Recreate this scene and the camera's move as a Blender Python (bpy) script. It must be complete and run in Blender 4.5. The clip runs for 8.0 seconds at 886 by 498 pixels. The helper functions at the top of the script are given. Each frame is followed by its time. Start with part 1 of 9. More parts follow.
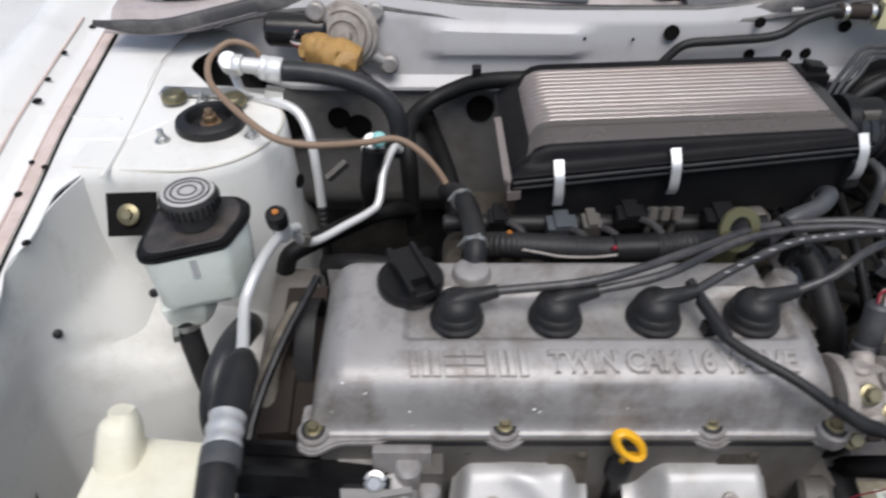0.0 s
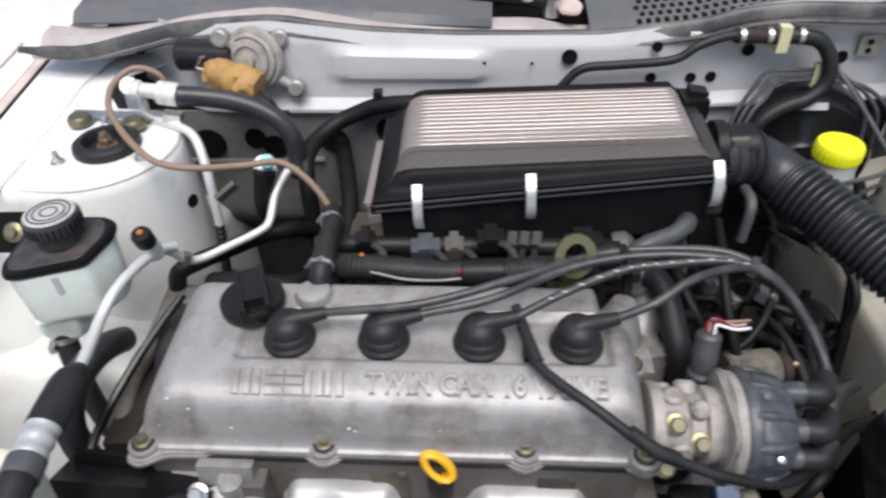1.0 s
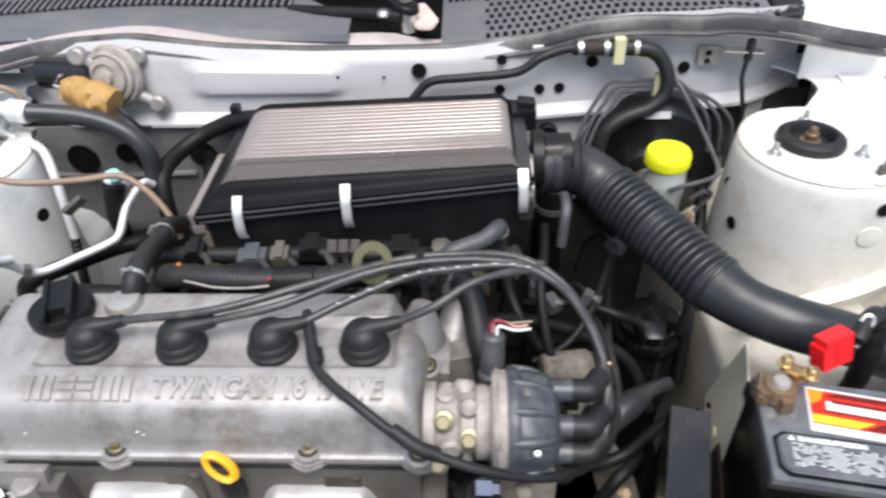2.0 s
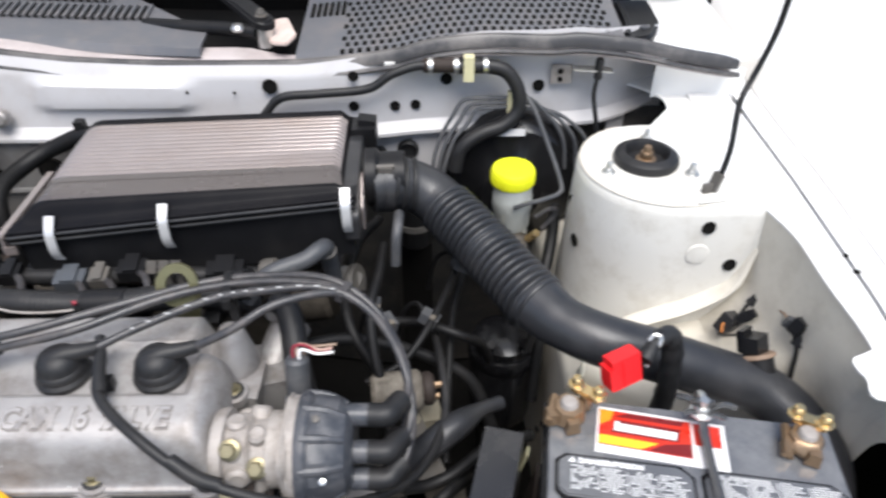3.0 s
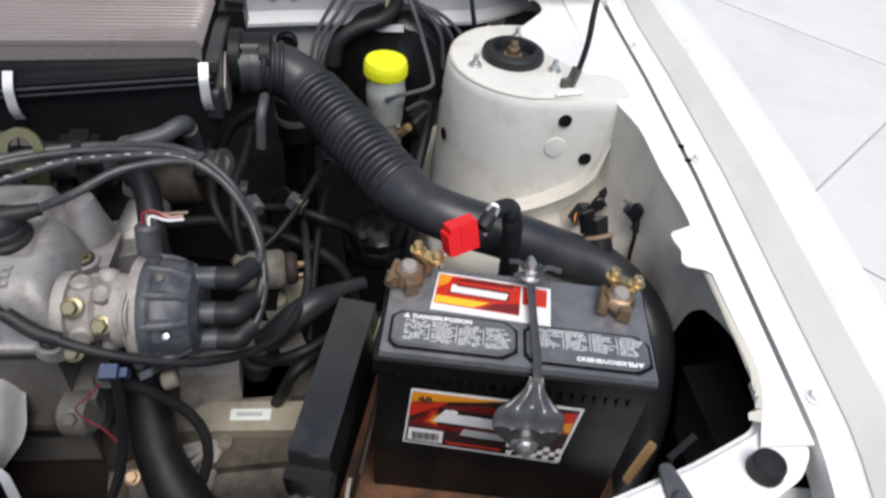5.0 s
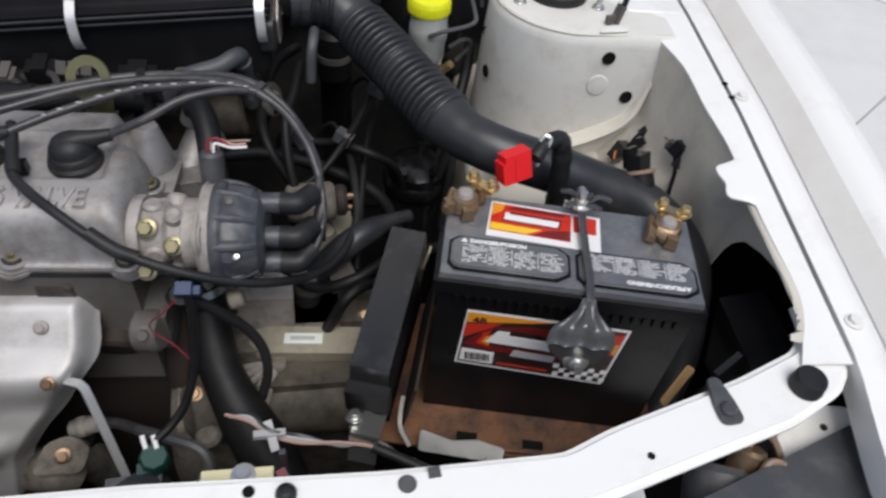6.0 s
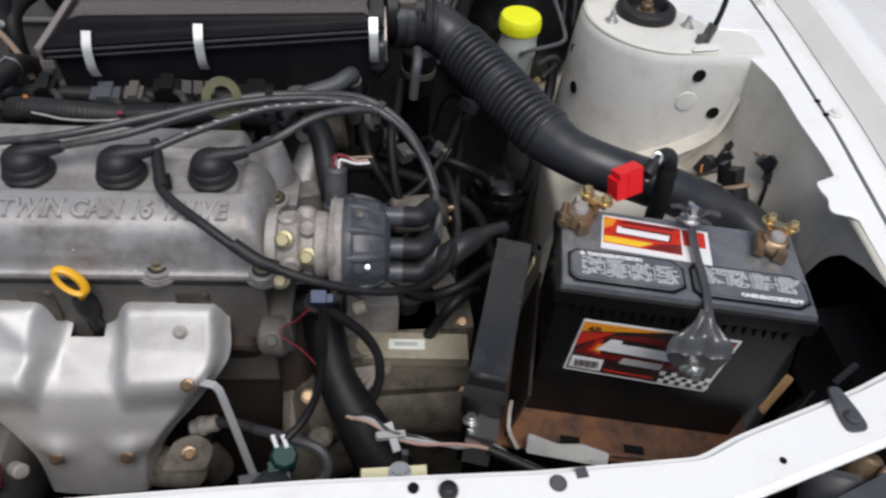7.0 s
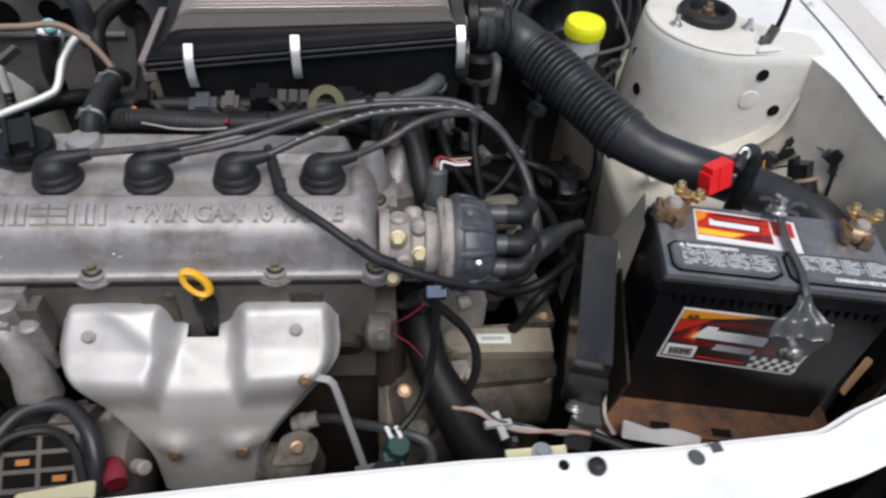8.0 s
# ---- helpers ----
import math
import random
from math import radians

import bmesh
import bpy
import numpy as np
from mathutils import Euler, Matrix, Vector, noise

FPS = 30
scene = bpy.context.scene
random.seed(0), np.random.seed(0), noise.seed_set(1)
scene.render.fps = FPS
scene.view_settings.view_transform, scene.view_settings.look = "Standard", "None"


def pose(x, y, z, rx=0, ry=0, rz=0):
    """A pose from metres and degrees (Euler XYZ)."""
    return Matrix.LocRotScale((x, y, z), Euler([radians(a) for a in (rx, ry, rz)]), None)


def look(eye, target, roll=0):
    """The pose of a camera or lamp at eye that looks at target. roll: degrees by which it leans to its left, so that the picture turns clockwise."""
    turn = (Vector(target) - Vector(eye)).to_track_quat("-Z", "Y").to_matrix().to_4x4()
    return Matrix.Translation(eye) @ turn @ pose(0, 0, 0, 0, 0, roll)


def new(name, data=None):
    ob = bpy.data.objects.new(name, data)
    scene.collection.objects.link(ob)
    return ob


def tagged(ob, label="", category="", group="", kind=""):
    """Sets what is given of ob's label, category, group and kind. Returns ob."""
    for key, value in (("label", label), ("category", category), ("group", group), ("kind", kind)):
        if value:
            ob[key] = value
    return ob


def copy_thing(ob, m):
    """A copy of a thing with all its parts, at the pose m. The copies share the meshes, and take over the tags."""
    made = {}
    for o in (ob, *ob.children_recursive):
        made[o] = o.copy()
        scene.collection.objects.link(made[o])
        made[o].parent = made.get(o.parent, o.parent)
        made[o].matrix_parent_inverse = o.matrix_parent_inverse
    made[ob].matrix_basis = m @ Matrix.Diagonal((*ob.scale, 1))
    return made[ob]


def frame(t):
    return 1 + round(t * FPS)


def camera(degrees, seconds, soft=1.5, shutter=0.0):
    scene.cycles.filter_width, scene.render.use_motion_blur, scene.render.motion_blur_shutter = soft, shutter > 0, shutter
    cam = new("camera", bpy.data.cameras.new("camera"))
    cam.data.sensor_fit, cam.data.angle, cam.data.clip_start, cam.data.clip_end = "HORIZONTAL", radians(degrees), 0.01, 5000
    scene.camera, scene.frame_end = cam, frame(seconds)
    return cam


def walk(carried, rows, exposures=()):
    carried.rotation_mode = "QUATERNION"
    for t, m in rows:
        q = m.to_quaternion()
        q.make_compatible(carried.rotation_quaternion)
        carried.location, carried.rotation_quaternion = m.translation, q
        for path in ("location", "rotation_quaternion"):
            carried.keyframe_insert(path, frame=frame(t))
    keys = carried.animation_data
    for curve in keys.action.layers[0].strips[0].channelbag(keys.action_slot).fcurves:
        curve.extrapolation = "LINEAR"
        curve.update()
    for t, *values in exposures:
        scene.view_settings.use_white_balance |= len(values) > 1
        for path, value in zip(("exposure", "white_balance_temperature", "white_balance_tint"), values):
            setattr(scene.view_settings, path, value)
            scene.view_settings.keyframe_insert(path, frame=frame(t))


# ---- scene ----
cam = camera(66.0, 8.0, soft=2.5, shutter=0.5)
METRES, EYE, TILT, LEAN, TURN = 0.95, 1.27, -40.0, 0.0, 0.0
ROWS = [
    (0.0, 0.0, 0.0, 0.0, -0.0, -0.0, 0.0),
    (0.5, 0.103, -0.0094, 0.0134, 1.71, 0.43, -1.29),
    (1.0, 0.2016, -0.0161, 0.0151, 3.33, 0.78, -0.84),
    (2.5, 0.4902, -0.0363, 0.0114, 1.95, 2.2, 0.76),
    (3.0, 0.5589, -0.0197, 0.0222, -0.59, 2.58, 0.52),
    (3.5, 0.6159, -0.0192, 0.0165, -3.69, 2.76, -0.67),
    (4.0, 0.6397, -0.0236, -0.0003, -5.85, 1.44, -0.71),
    (4.5, 0.6379, -0.0354, -0.0234, -6.99, -0.37, -0.29),
    (6.0, 0.5803, -0.0738, -0.0685, -6.35, -6.45, -1.24),
    (6.5, 0.5278, -0.0841, -0.064, -5.57, -7.05, -1.11),
    (7.0, 0.4763, -0.0982, -0.0601, -4.69, -6.07, -1.41),
    (7.5, 0.4221, -0.1097, -0.0641, -4.86, -5.71, -0.61),
    (8.0, 0.3514, -0.1227, -0.069, -5.57, -5.52, -0.15),
]
walk(cam, [(t, pose(0, 0, EYE, TILT, LEAN, TURN) @ pose(METRES * x, METRES * y, METRES * z, 90 + pitch, roll, yaw)) for t, x, y, z, yaw, pitch, roll in ROWS],
     exposures=((0.0, 0.42), (0.5, 0.54), (1.0, 0.78), (2.3, 1.20), (3.6, 1.18), (4.2, 1.0), (4.7, 0.74), (6.0, 0.31), (7.0, 0.32), (7.5, 0.45), (8.0, 0.45)))

# ---- light ----
SUN_EL, SUN_ROT = 65.0, 197.0
world = bpy.data.worlds.new("overcast_sky")
scene.world = world
world.use_nodes = True
wn = world.node_tree.nodes
sky = wn.new("ShaderNodeTexSky")
sky.sky_type = "NISHITA"
sky.sun_disc = False
sky.sun_elevation = radians(SUN_EL)
sky.sun_rotation = radians(SUN_ROT)
sky.air_density, sky.dust_density, sky.ozone_density = 1.0, 2.3, 1.0
wn["Background"].inputs["Strength"].default_value = 0.085
world.node_tree.links.new(sky.outputs["Color"], wn["Background"].inputs["Color"])
sun_data = bpy.data.lights.new("sun", "SUN")
sun_data.energy, sun_data.angle, sun_data.color = 2.1, radians(40), (1.0, 0.988, 0.970)
sun = new("sun", sun_data)
sun.matrix_world = look((0.7, -1.05, 4.2), (0.25, 0.5, 0.8))

# ---- materials ----


def mat(name, col, rough=0.5, metal=0.0, var=0.12, size=0.05, bump=0.15, fine=600.0, dirt=None, dirt_amount=0.0, dirt_size=0.06, coat=0.0, trans=0.0, stretch=None, ramp=(0.45, 0.7), spec=0.5):
    m = bpy.data.materials.new(name)
    m.use_nodes = True
    nt = m.node_tree
    b = nt.nodes["Principled BSDF"]
    ln = nt.links.new
    tc = nt.nodes.new("ShaderNodeTexCoord")
    src = tc.outputs["Object"]
    if stretch:
        mp = nt.nodes.new("ShaderNodeMapping")
        mp.inputs["Scale"].default_value = stretch
        ln(src, mp.inputs["Vector"])
        src = mp.outputs["Vector"]

    def tex(scale, detail, rough_=0.6):
        n = nt.nodes.new("ShaderNodeTexNoise")
        n.inputs["Scale"].default_value = scale
        n.inputs["Detail"].default_value = detail
        n.inputs["Roughness"].default_value = rough_
        ln(src, n.inputs["Vector"])
        return n.outputs["Fac"]

    def mix(fac, a, c2):
        n = nt.nodes.new("ShaderNodeMix")
        n.data_type = "RGBA"
        for sock, v in ((n.inputs[0], fac), (n.inputs[6], a), (n.inputs[7], c2)):
            if isinstance(v, (tuple, float, int)):
                sock.default_value = v
            else:
                ln(v, sock)
        return n.outputs[2]

    c = (*col, 1.0)
    lo = (*[x * (1 - var) for x in col], 1.0)
    hi = (*[min(1, x * (1 + var)) for x in col], 1.0)
    broad = tex(1.0 / size, 5)
    grain = tex(fine, 3)
    out = mix(broad, lo, hi)
    out = mix(0.35, out, mix(grain, lo, hi))
    rin = None
    if dirt:
        st = tex(1.0 / dirt_size, 8, 0.7)
        r = nt.nodes.new("ShaderNodeMapRange")
        r.inputs[1].default_value, r.inputs[2].default_value = ramp
        r.inputs[3].default_value, r.inputs[4].default_value = 0.0, dirt_amount
        ln(st, r.inputs[0])
        out = mix(r.outputs[0], out, (*dirt, 1.0))
    ln(out, b.inputs["Base Color"])
    rr = nt.nodes.new("ShaderNodeMapRange")
    rr.inputs[3].default_value, rr.inputs[4].default_value = max(0.03, rough - 0.12), min(1, rough + 0.12)
    ln(broad, rr.inputs[0])
    ln(rr.outputs[0], b.inputs["Roughness"])
    b.inputs["Metallic"].default_value = metal
    b.inputs["Specular IOR Level"].default_value = spec
    b.inputs["Coat Weight"].default_value = coat
    b.inputs["Coat Roughness"].default_value = 0.15
    b.inputs["Transmission Weight"].default_value = trans
    if bump:
        bp = nt.nodes.new("ShaderNodeBump")
        bp.inputs["Strength"].default_value = bump
        bp.inputs["Distance"].default_value = 0.0006
        ln(grain, bp.inputs["Height"])
        ln(bp.outputs["Normal"], b.inputs["Normal"])
    return m


GRIME = (0.10, 0.085, 0.07)
WHITE = mat("white_car_paint", (0.82, 0.81, 0.785), 0.32, var=0.03, size=0.2, bump=0.03, dirt=(0.42, 0.38, 0.33), dirt_amount=0.35, dirt_size=0.09, coat=0.3, ramp=(0.52, 0.8))
WHITE_DULL = mat("dusty_white_paint", (0.74, 0.73, 0.70), 0.45, var=0.06, size=0.12, bump=0.08, dirt=(0.36, 0.31, 0.24), dirt_amount=0.6, dirt_size=0.08, ramp=(0.52, 0.85))
# Body white, greyed in the colour for shade under cowl and hood
FIREWALL = mat("shade_greyed_white_paint", (0.50, 0.49, 0.495), 0.45, var=0.06, size=0.12, bump=0.08, dirt=(0.34, 0.29, 0.25), dirt_amount=0.5, dirt_size=0.10, ramp=(0.5, 0.8))
# Lower firewall, taken near black in its colour for the bay's depth
GREY_PAINT = mat("bay_depth_dark_paint", (0.025, 0.0245, 0.0245), 0.6, var=0.15, size=0.08, dirt=GRIME, dirt_amount=0.5)
ALU = mat("cast_aluminium", (0.36, 0.345, 0.336), 0.46, 0.45, var=0.24, size=0.035, bump=0.6, fine=900, dirt=(0.13, 0.105, 0.088), dirt_amount=0.9, dirt_size=0.045, ramp=(0.45, 0.74))
ALU_DARK = mat("grimy_cast_aluminium", (0.125, 0.117, 0.107), 0.6, 0.3, var=0.25, size=0.02, bump=0.6, dirt=GRIME, dirt_amount=0.7, dirt_size=0.03)
ALU_TAN = mat("dusty_gearbox_aluminium", (0.205, 0.182, 0.15), 0.7, 0.15, var=0.3, size=0.03, bump=0.6, dirt=(0.045, 0.037, 0.028), dirt_amount=0.9, dirt_size=0.03, ramp=(0.42, 0.66))
ALU_PAD = mat("cream_dusty_casting", (0.33, 0.30, 0.23), 0.7, 0.1, var=0.15, size=0.03, bump=0.4, dirt=(0.16, 0.13, 0.09), dirt_amount=0.6, dirt_size=0.03)
SHIELD = mat("aluminised_steel", (0.52, 0.51, 0.50), 0.54, 0.45, var=0.20, size=0.045, bump=0.3, dirt=(0.27, 0.24, 0.21), dirt_amount=0.65, dirt_size=0.06, ramp=(0.50, 0.76))
STEEL = mat("zinc_plated_steel", (0.62, 0.62, 0.60), 0.32, 0.9, var=0.1, size=0.01)
GOLD = mat("yellow_chromate_steel", (0.27, 0.24, 0.15), 0.38, 0.85, var=0.15, size=0.01, dirt=(0.12, 0.09, 0.05), dirt_amount=0.4, dirt_size=0.012)
BRASS = mat("brass", (0.72, 0.54, 0.27), 0.22, 0.9, var=0.2, size=0.008, dirt=(0.28, 0.2, 0.13), dirt_amount=0.6, dirt_size=0.01)
BRONZE = mat("tarnished_lead_brass", (0.27, 0.185, 0.115), 0.34, 0.7, var=0.3, size=0.006, bump=0.5)
PIPE = mat("bare_aluminium_pipe", (0.74, 0.74, 0.73), 0.45, 0.45, var=0.06, size=0.03)
RUST = mat("rusted_steel", (0.19, 0.085, 0.04), 0.8, 0.1, var=0.4, size=0.02, bump=0.8, dirt=(0.04, 0.028, 0.024), dirt_amount=0.9, dirt_size=0.04, ramp=(0.42, 0.62))
BROWN_IRON = mat("brown_iron", (0.030, 0.021, 0.017), 0.75, 0.2, var=0.3, size=0.02, bump=0.6)
PLASTIC = mat("black_plastic", (0.010, 0.010, 0.011), 0.38, var=0.2, size=0.04, bump=0.25, fine=1500, dirt=(0.06, 0.055, 0.05), dirt_amount=0.2, dirt_size=0.05, ramp=(0.5, 0.85), spec=0.22)
GLOSS = mat("glossy_black_plastic", (0.008, 0.008, 0.009), 0.22, var=0.2, size=0.04, bump=0.08, dirt=(0.06, 0.055, 0.05), dirt_amount=0.2, dirt_size=0.04, ramp=(0.5, 0.85))
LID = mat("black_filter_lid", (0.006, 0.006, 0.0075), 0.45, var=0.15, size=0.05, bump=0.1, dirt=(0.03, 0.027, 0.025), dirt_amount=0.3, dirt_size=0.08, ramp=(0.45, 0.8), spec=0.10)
# Pale lid ribs: fading, with the sky's sheen put into the base colour
FADED_SHEEN = mat("faded_sheen_ribbed_lid", (0.30, 0.262, 0.252), 0.22, 0.45, var=0.12, size=0.06, bump=0.06, dirt=(0.20, 0.15, 0.125), dirt_amount=0.6, dirt_size=0.10, stretch=(0.4, 1.0, 1.0), spec=0.8)
# Black front slope of the lid; this mid tone paints its sheen
BAND = mat("front_sheen_plastic", (0.085, 0.075, 0.071), 0.26, 0.0, var=0.15, size=0.06, bump=0.06, dirt=(0.075, 0.062, 0.057), dirt_amount=0.6, dirt_size=0.08, stretch=(0.4, 1.0, 1.0), spec=0.6)
HOSE = mat("dusty_charcoal_hose", (0.019, 0.020, 0.023), 0.40, var=0.2, size=0.03, bump=0.2, dirt=(0.085, 0.08, 0.078), dirt_amount=0.35, dirt_size=0.05, ramp=(0.46, 0.8))
PINK = mat("dusty_pink_overspray", (0.66, 0.545, 0.50), 0.55, var=0.10, size=0.05, bump=0.1, dirt=(0.38, 0.28, 0.23), dirt_amount=0.6, dirt_size=0.04)
DUSTY_LID = mat("brown_dusted_black_plastic", (0.030, 0.028, 0.027), 0.42, var=0.2, size=0.03, bump=0.2, dirt=(0.14, 0.115, 0.105), dirt_amount=0.7, dirt_size=0.04, ramp=(0.42, 0.75))
# Stained bulkhead; the shade on its left part is in the colour
GREYWALL = mat("stained_shaded_bulkhead_paint", (0.18, 0.175, 0.17), 0.55, var=0.15, size=0.06, bump=0.15, dirt=(0.10, 0.085, 0.075), dirt_amount=0.75, dirt_size=0.05)
STRAP = mat("scuffed_black_steel", (0.10, 0.10, 0.103), 0.17, 0.6, var=0.35, size=0.012, bump=0.3, dirt=(0.16, 0.15, 0.145), dirt_amount=0.5, dirt_size=0.015)
SPRING = mat("bright_spring_steel", (0.58, 0.58, 0.58), 0.38, 0.5, var=0.05, size=0.02)
SEALANT = mat("tan_seam_sealant", (0.58, 0.54, 0.47), 0.7, var=0.2, size=0.02)
RUBBER = mat("black_rubber", (0.014, 0.014, 0.015), 0.5, var=0.2, size=0.02, bump=0.3, dirt=(0.075, 0.068, 0.06), dirt_amount=0.3, dirt_size=0.04, ramp=(0.48, 0.85), spec=0.35)
WIRE = mat("grey_black_ignition_wire", (0.032, 0.032, 0.035), 0.34, var=0.15, size=0.02, bump=0.15, dirt=(0.15, 0.13, 0.12), dirt_amount=0.4, dirt_size=0.02)
GREYPL = mat("dark_grey_plastic", (0.055, 0.058, 0.064), 0.5, var=0.15, size=0.03, bump=0.3, dirt=(0.16, 0.15, 0.14), dirt_amount=0.4, dirt_size=0.03)
BLUEGREY = mat("blue_grey_moulded_resin", (0.044, 0.048, 0.057), 0.36, var=0.5, size=0.02, bump=0.45, dirt=(0.13, 0.125, 0.125), dirt_amount=0.6, dirt_size=0.02)
SMOKE = mat("stained_grey_white_plastic", (0.40, 0.42, 0.40), 0.4, var=0.10, size=0.02, bump=0.05, dirt=(0.20, 0.20, 0.18), dirt_amount=0.5, dirt_size=0.03)
DARK_HOSE = mat("grimy_black_hose", (0.0075, 0.0075, 0.008), 0.5, var=0.25, size=0.02, bump=0.35, dirt=(0.05, 0.044, 0.038), dirt_amount=0.25, dirt_size=0.03, ramp=(0.5, 0.85), spec=0.25)
ALU_DUST = mat("dusty_pale_casting", (0.36, 0.33, 0.305), 0.62, 0.25, var=0.22, size=0.015, bump=0.6, dirt=(0.13, 0.105, 0.085), dirt_amount=0.75, dirt_size=0.022, ramp=(0.46, 0.72))
# Dusty tower white, also darkened in colour for its shaded front
TOWER = mat("dusty_shaded_tower_paint", (0.66, 0.645, 0.60), 0.45, var=0.08, size=0.08, bump=0.08, dirt=(0.34, 0.295, 0.23), dirt_amount=0.6, dirt_size=0.06, ramp=(0.5, 0.82))
# Dusty white wing; the beige of bounced light is mixed into the colour
WING_DUST_BOUNCE = mat("dusty_bounce_tinted_paint", (0.60, 0.565, 0.49), 0.55, var=0.08, size=0.10, bump=0.1, dirt=(0.30, 0.265, 0.21), dirt_amount=0.65, dirt_size=0.09, ramp=(0.48, 0.8))
COIL = mat("orange_copper_winding", (0.45, 0.16, 0.03), 0.5, 0.3, var=0.3, size=0.004)
OLIVE = mat("olive_chromate_steel", (0.20, 0.188, 0.105), 0.40, 0.7, var=0.12, size=0.01, dirt=(0.14, 0.13, 0.07), dirt_amount=0.4, dirt_size=0.012)
SATIN = mat("satin_charcoal_plastic", (0.026, 0.026, 0.028), 0.34, var=0.15, size=0.05, bump=0.2, fine=1500, dirt=(0.07, 0.065, 0.06), dirt_amount=0.35, dirt_size=0.04)
MILK = mat("translucent_white_plastic", (0.72, 0.76, 0.70), 0.4, var=0.06, size=0.03, bump=0.05, dirt=(0.40, 0.37, 0.28), dirt_amount=0.35, dirt_size=0.05)
CREAM = mat("yellowed_bottle_plastic", (0.76, 0.73, 0.60), 0.42, var=0.05, size=0.05, bump=0.05, dirt=(0.48, 0.43, 0.28), dirt_amount=0.4, dirt_size=0.06)
YELLOW = mat("fluorescent_yellow_plastic", (0.80, 0.82, 0.02), 0.4, var=0.04, size=0.02, bump=0.05)
ORANGE = mat("yellow_orange_plastic", (0.82, 0.42, 0.015), 0.38, var=0.05, size=0.01, bump=0.05)
RED = mat("red_plastic", (0.72, 0.012, 0.016), 0.35, var=0.08, size=0.02, bump=0.05)
DARKRED = mat("dull_red_plastic", (0.22, 0.015, 0.03), 0.5, var=0.1, size=0.02)
GREEN = mat("dark_green_plastic", (0.008, 0.055, 0.042), 0.45, var=0.2, size=0.01)
BLUE = mat("blue_plastic", (0.02, 0.04, 0.10), 0.45, var=0.15, size=0.01)
AQUA = mat("pale_turquoise_plastic", (0.25, 0.55, 0.55), 0.45)
TAPE = mat("yellow_brown_tape", (0.40, 0.235, 0.075), 0.55, var=0.3, size=0.015, bump=0.6, dirt=(0.20, 0.10, 0.04), dirt_amount=0.6, dirt_size=0.02)
TAN = mat("tan_rubber_tube", (0.24, 0.165, 0.115), 0.55, var=0.2, size=0.02)
COPPER = mat("pink_grey_wire", (0.45, 0.30, 0.25), 0.5, var=0.2, size=0.01)
PALE = mat("pale_yellow_plastic", (0.62, 0.58, 0.36), 0.45)
PRINT = mat("white_print", (0.75, 0.75, 0.74), 0.6, var=0.05, bump=0)
WORN_PRINT = mat("worn_wire_print", (0.33, 0.33, 0.33), 0.6, var=0.3, size=0.004, bump=0)
GREYPRINT = mat("grey_print", (0.42, 0.42, 0.42), 0.6, var=0.08, bump=0)
L_WHITE = mat("sticker_white", (0.75, 0.74, 0.73), 0.35, var=0.05, size=0.02, bump=0)
L_RED = mat("sticker_red", (0.52, 0.030, 0.015), 0.3, var=0.15, size=0.02, bump=0)
L_ORANGE = mat("sticker_orange", (0.72, 0.27, 0.02), 0.3, var=0.15, size=0.02, bump=0)
L_YELLOW = mat("sticker_yellow", (0.80, 0.50, 0.03), 0.3, var=0.15, size=0.02, bump=0)
L_MAROON = mat("sticker_maroon", (0.16, 0.012, 0.012), 0.3, var=0.3, size=0.02, bump=0)
L_DARK = mat("sticker_black", (0.03, 0.015, 0.014), 0.3, var=0.2, size=0.02, bump=0)
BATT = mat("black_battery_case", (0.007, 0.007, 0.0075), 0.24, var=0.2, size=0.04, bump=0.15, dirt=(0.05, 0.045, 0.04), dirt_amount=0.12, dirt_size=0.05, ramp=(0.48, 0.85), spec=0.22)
# Dusty black lid; the sky's reflection is lightened into its colour
BATT_TOP = mat("dusty_lid_with_sky_sheen", (0.105, 0.108, 0.115), 0.17, var=0.2, size=0.03, bump=0.12, dirt=(0.30, 0.295, 0.29), dirt_amount=0.55, dirt_size=0.05, ramp=(0.46, 0.8), spec=0.9)
CARD = mat("torn_cardboard", (0.42, 0.26, 0.12), 0.8, var=0.25, size=0.02, bump=0.5)
GROUND = mat("pale_concrete_slab", (0.66, 0.65, 0.63), 0.8, var=0.06, size=0.3, bump=0.3, fine=150, dirt=(0.42, 0.40, 0.37), dirt_amount=0.3, dirt_size=0.5)
JOINT = mat("grey_joint", (0.40, 0.39, 0.38), 0.9)
GLASS = mat("dark_windscreen_glass", (0.02, 0.022, 0.024), 0.08, var=0.05, bump=0)
# Dirty casting, darkened in its colour for the shade low in the bay
SHADED_CASTING = mat("shaded_dirty_casting", (0.095, 0.080, 0.062), 0.7, 0.15, var=0.35, size=0.03, bump=0.6, dirt=(0.022, 0.018, 0.014), dirt_amount=0.9, dirt_size=0.035, ramp=(0.42, 0.66))
LETTER_SHADE = mat("letter_edge_shade_and_grime", (0.20, 0.182, 0.17), 0.65, 0.2, var=0.3, size=0.006, bump=0.5)
PIPE_BLACK = mat("satin_black_intake_pipe", (0.022, 0.023, 0.026), 0.38, var=0.25, size=0.03, bump=0.2, dirt=(0.07, 0.068, 0.07), dirt_amount=0.5, dirt_size=0.05, ramp=(0.46, 0.8))
SIDE_DUST = mat("dusty_brown_side_cover", (0.17, 0.155, 0.14), 0.7, var=0.25, size=0.04, bump=0.4, dirt=(0.06, 0.05, 0.042), dirt_amount=0.7, dirt_size=0.05)
SHINY = mat("worn_glossy_black_cover", (0.016, 0.016, 0.017), 0.2, var=0.25, size=0.05, bump=0.12, dirt=(0.07, 0.065, 0.06), dirt_amount=0.4, dirt_size=0.05, spec=0.7)
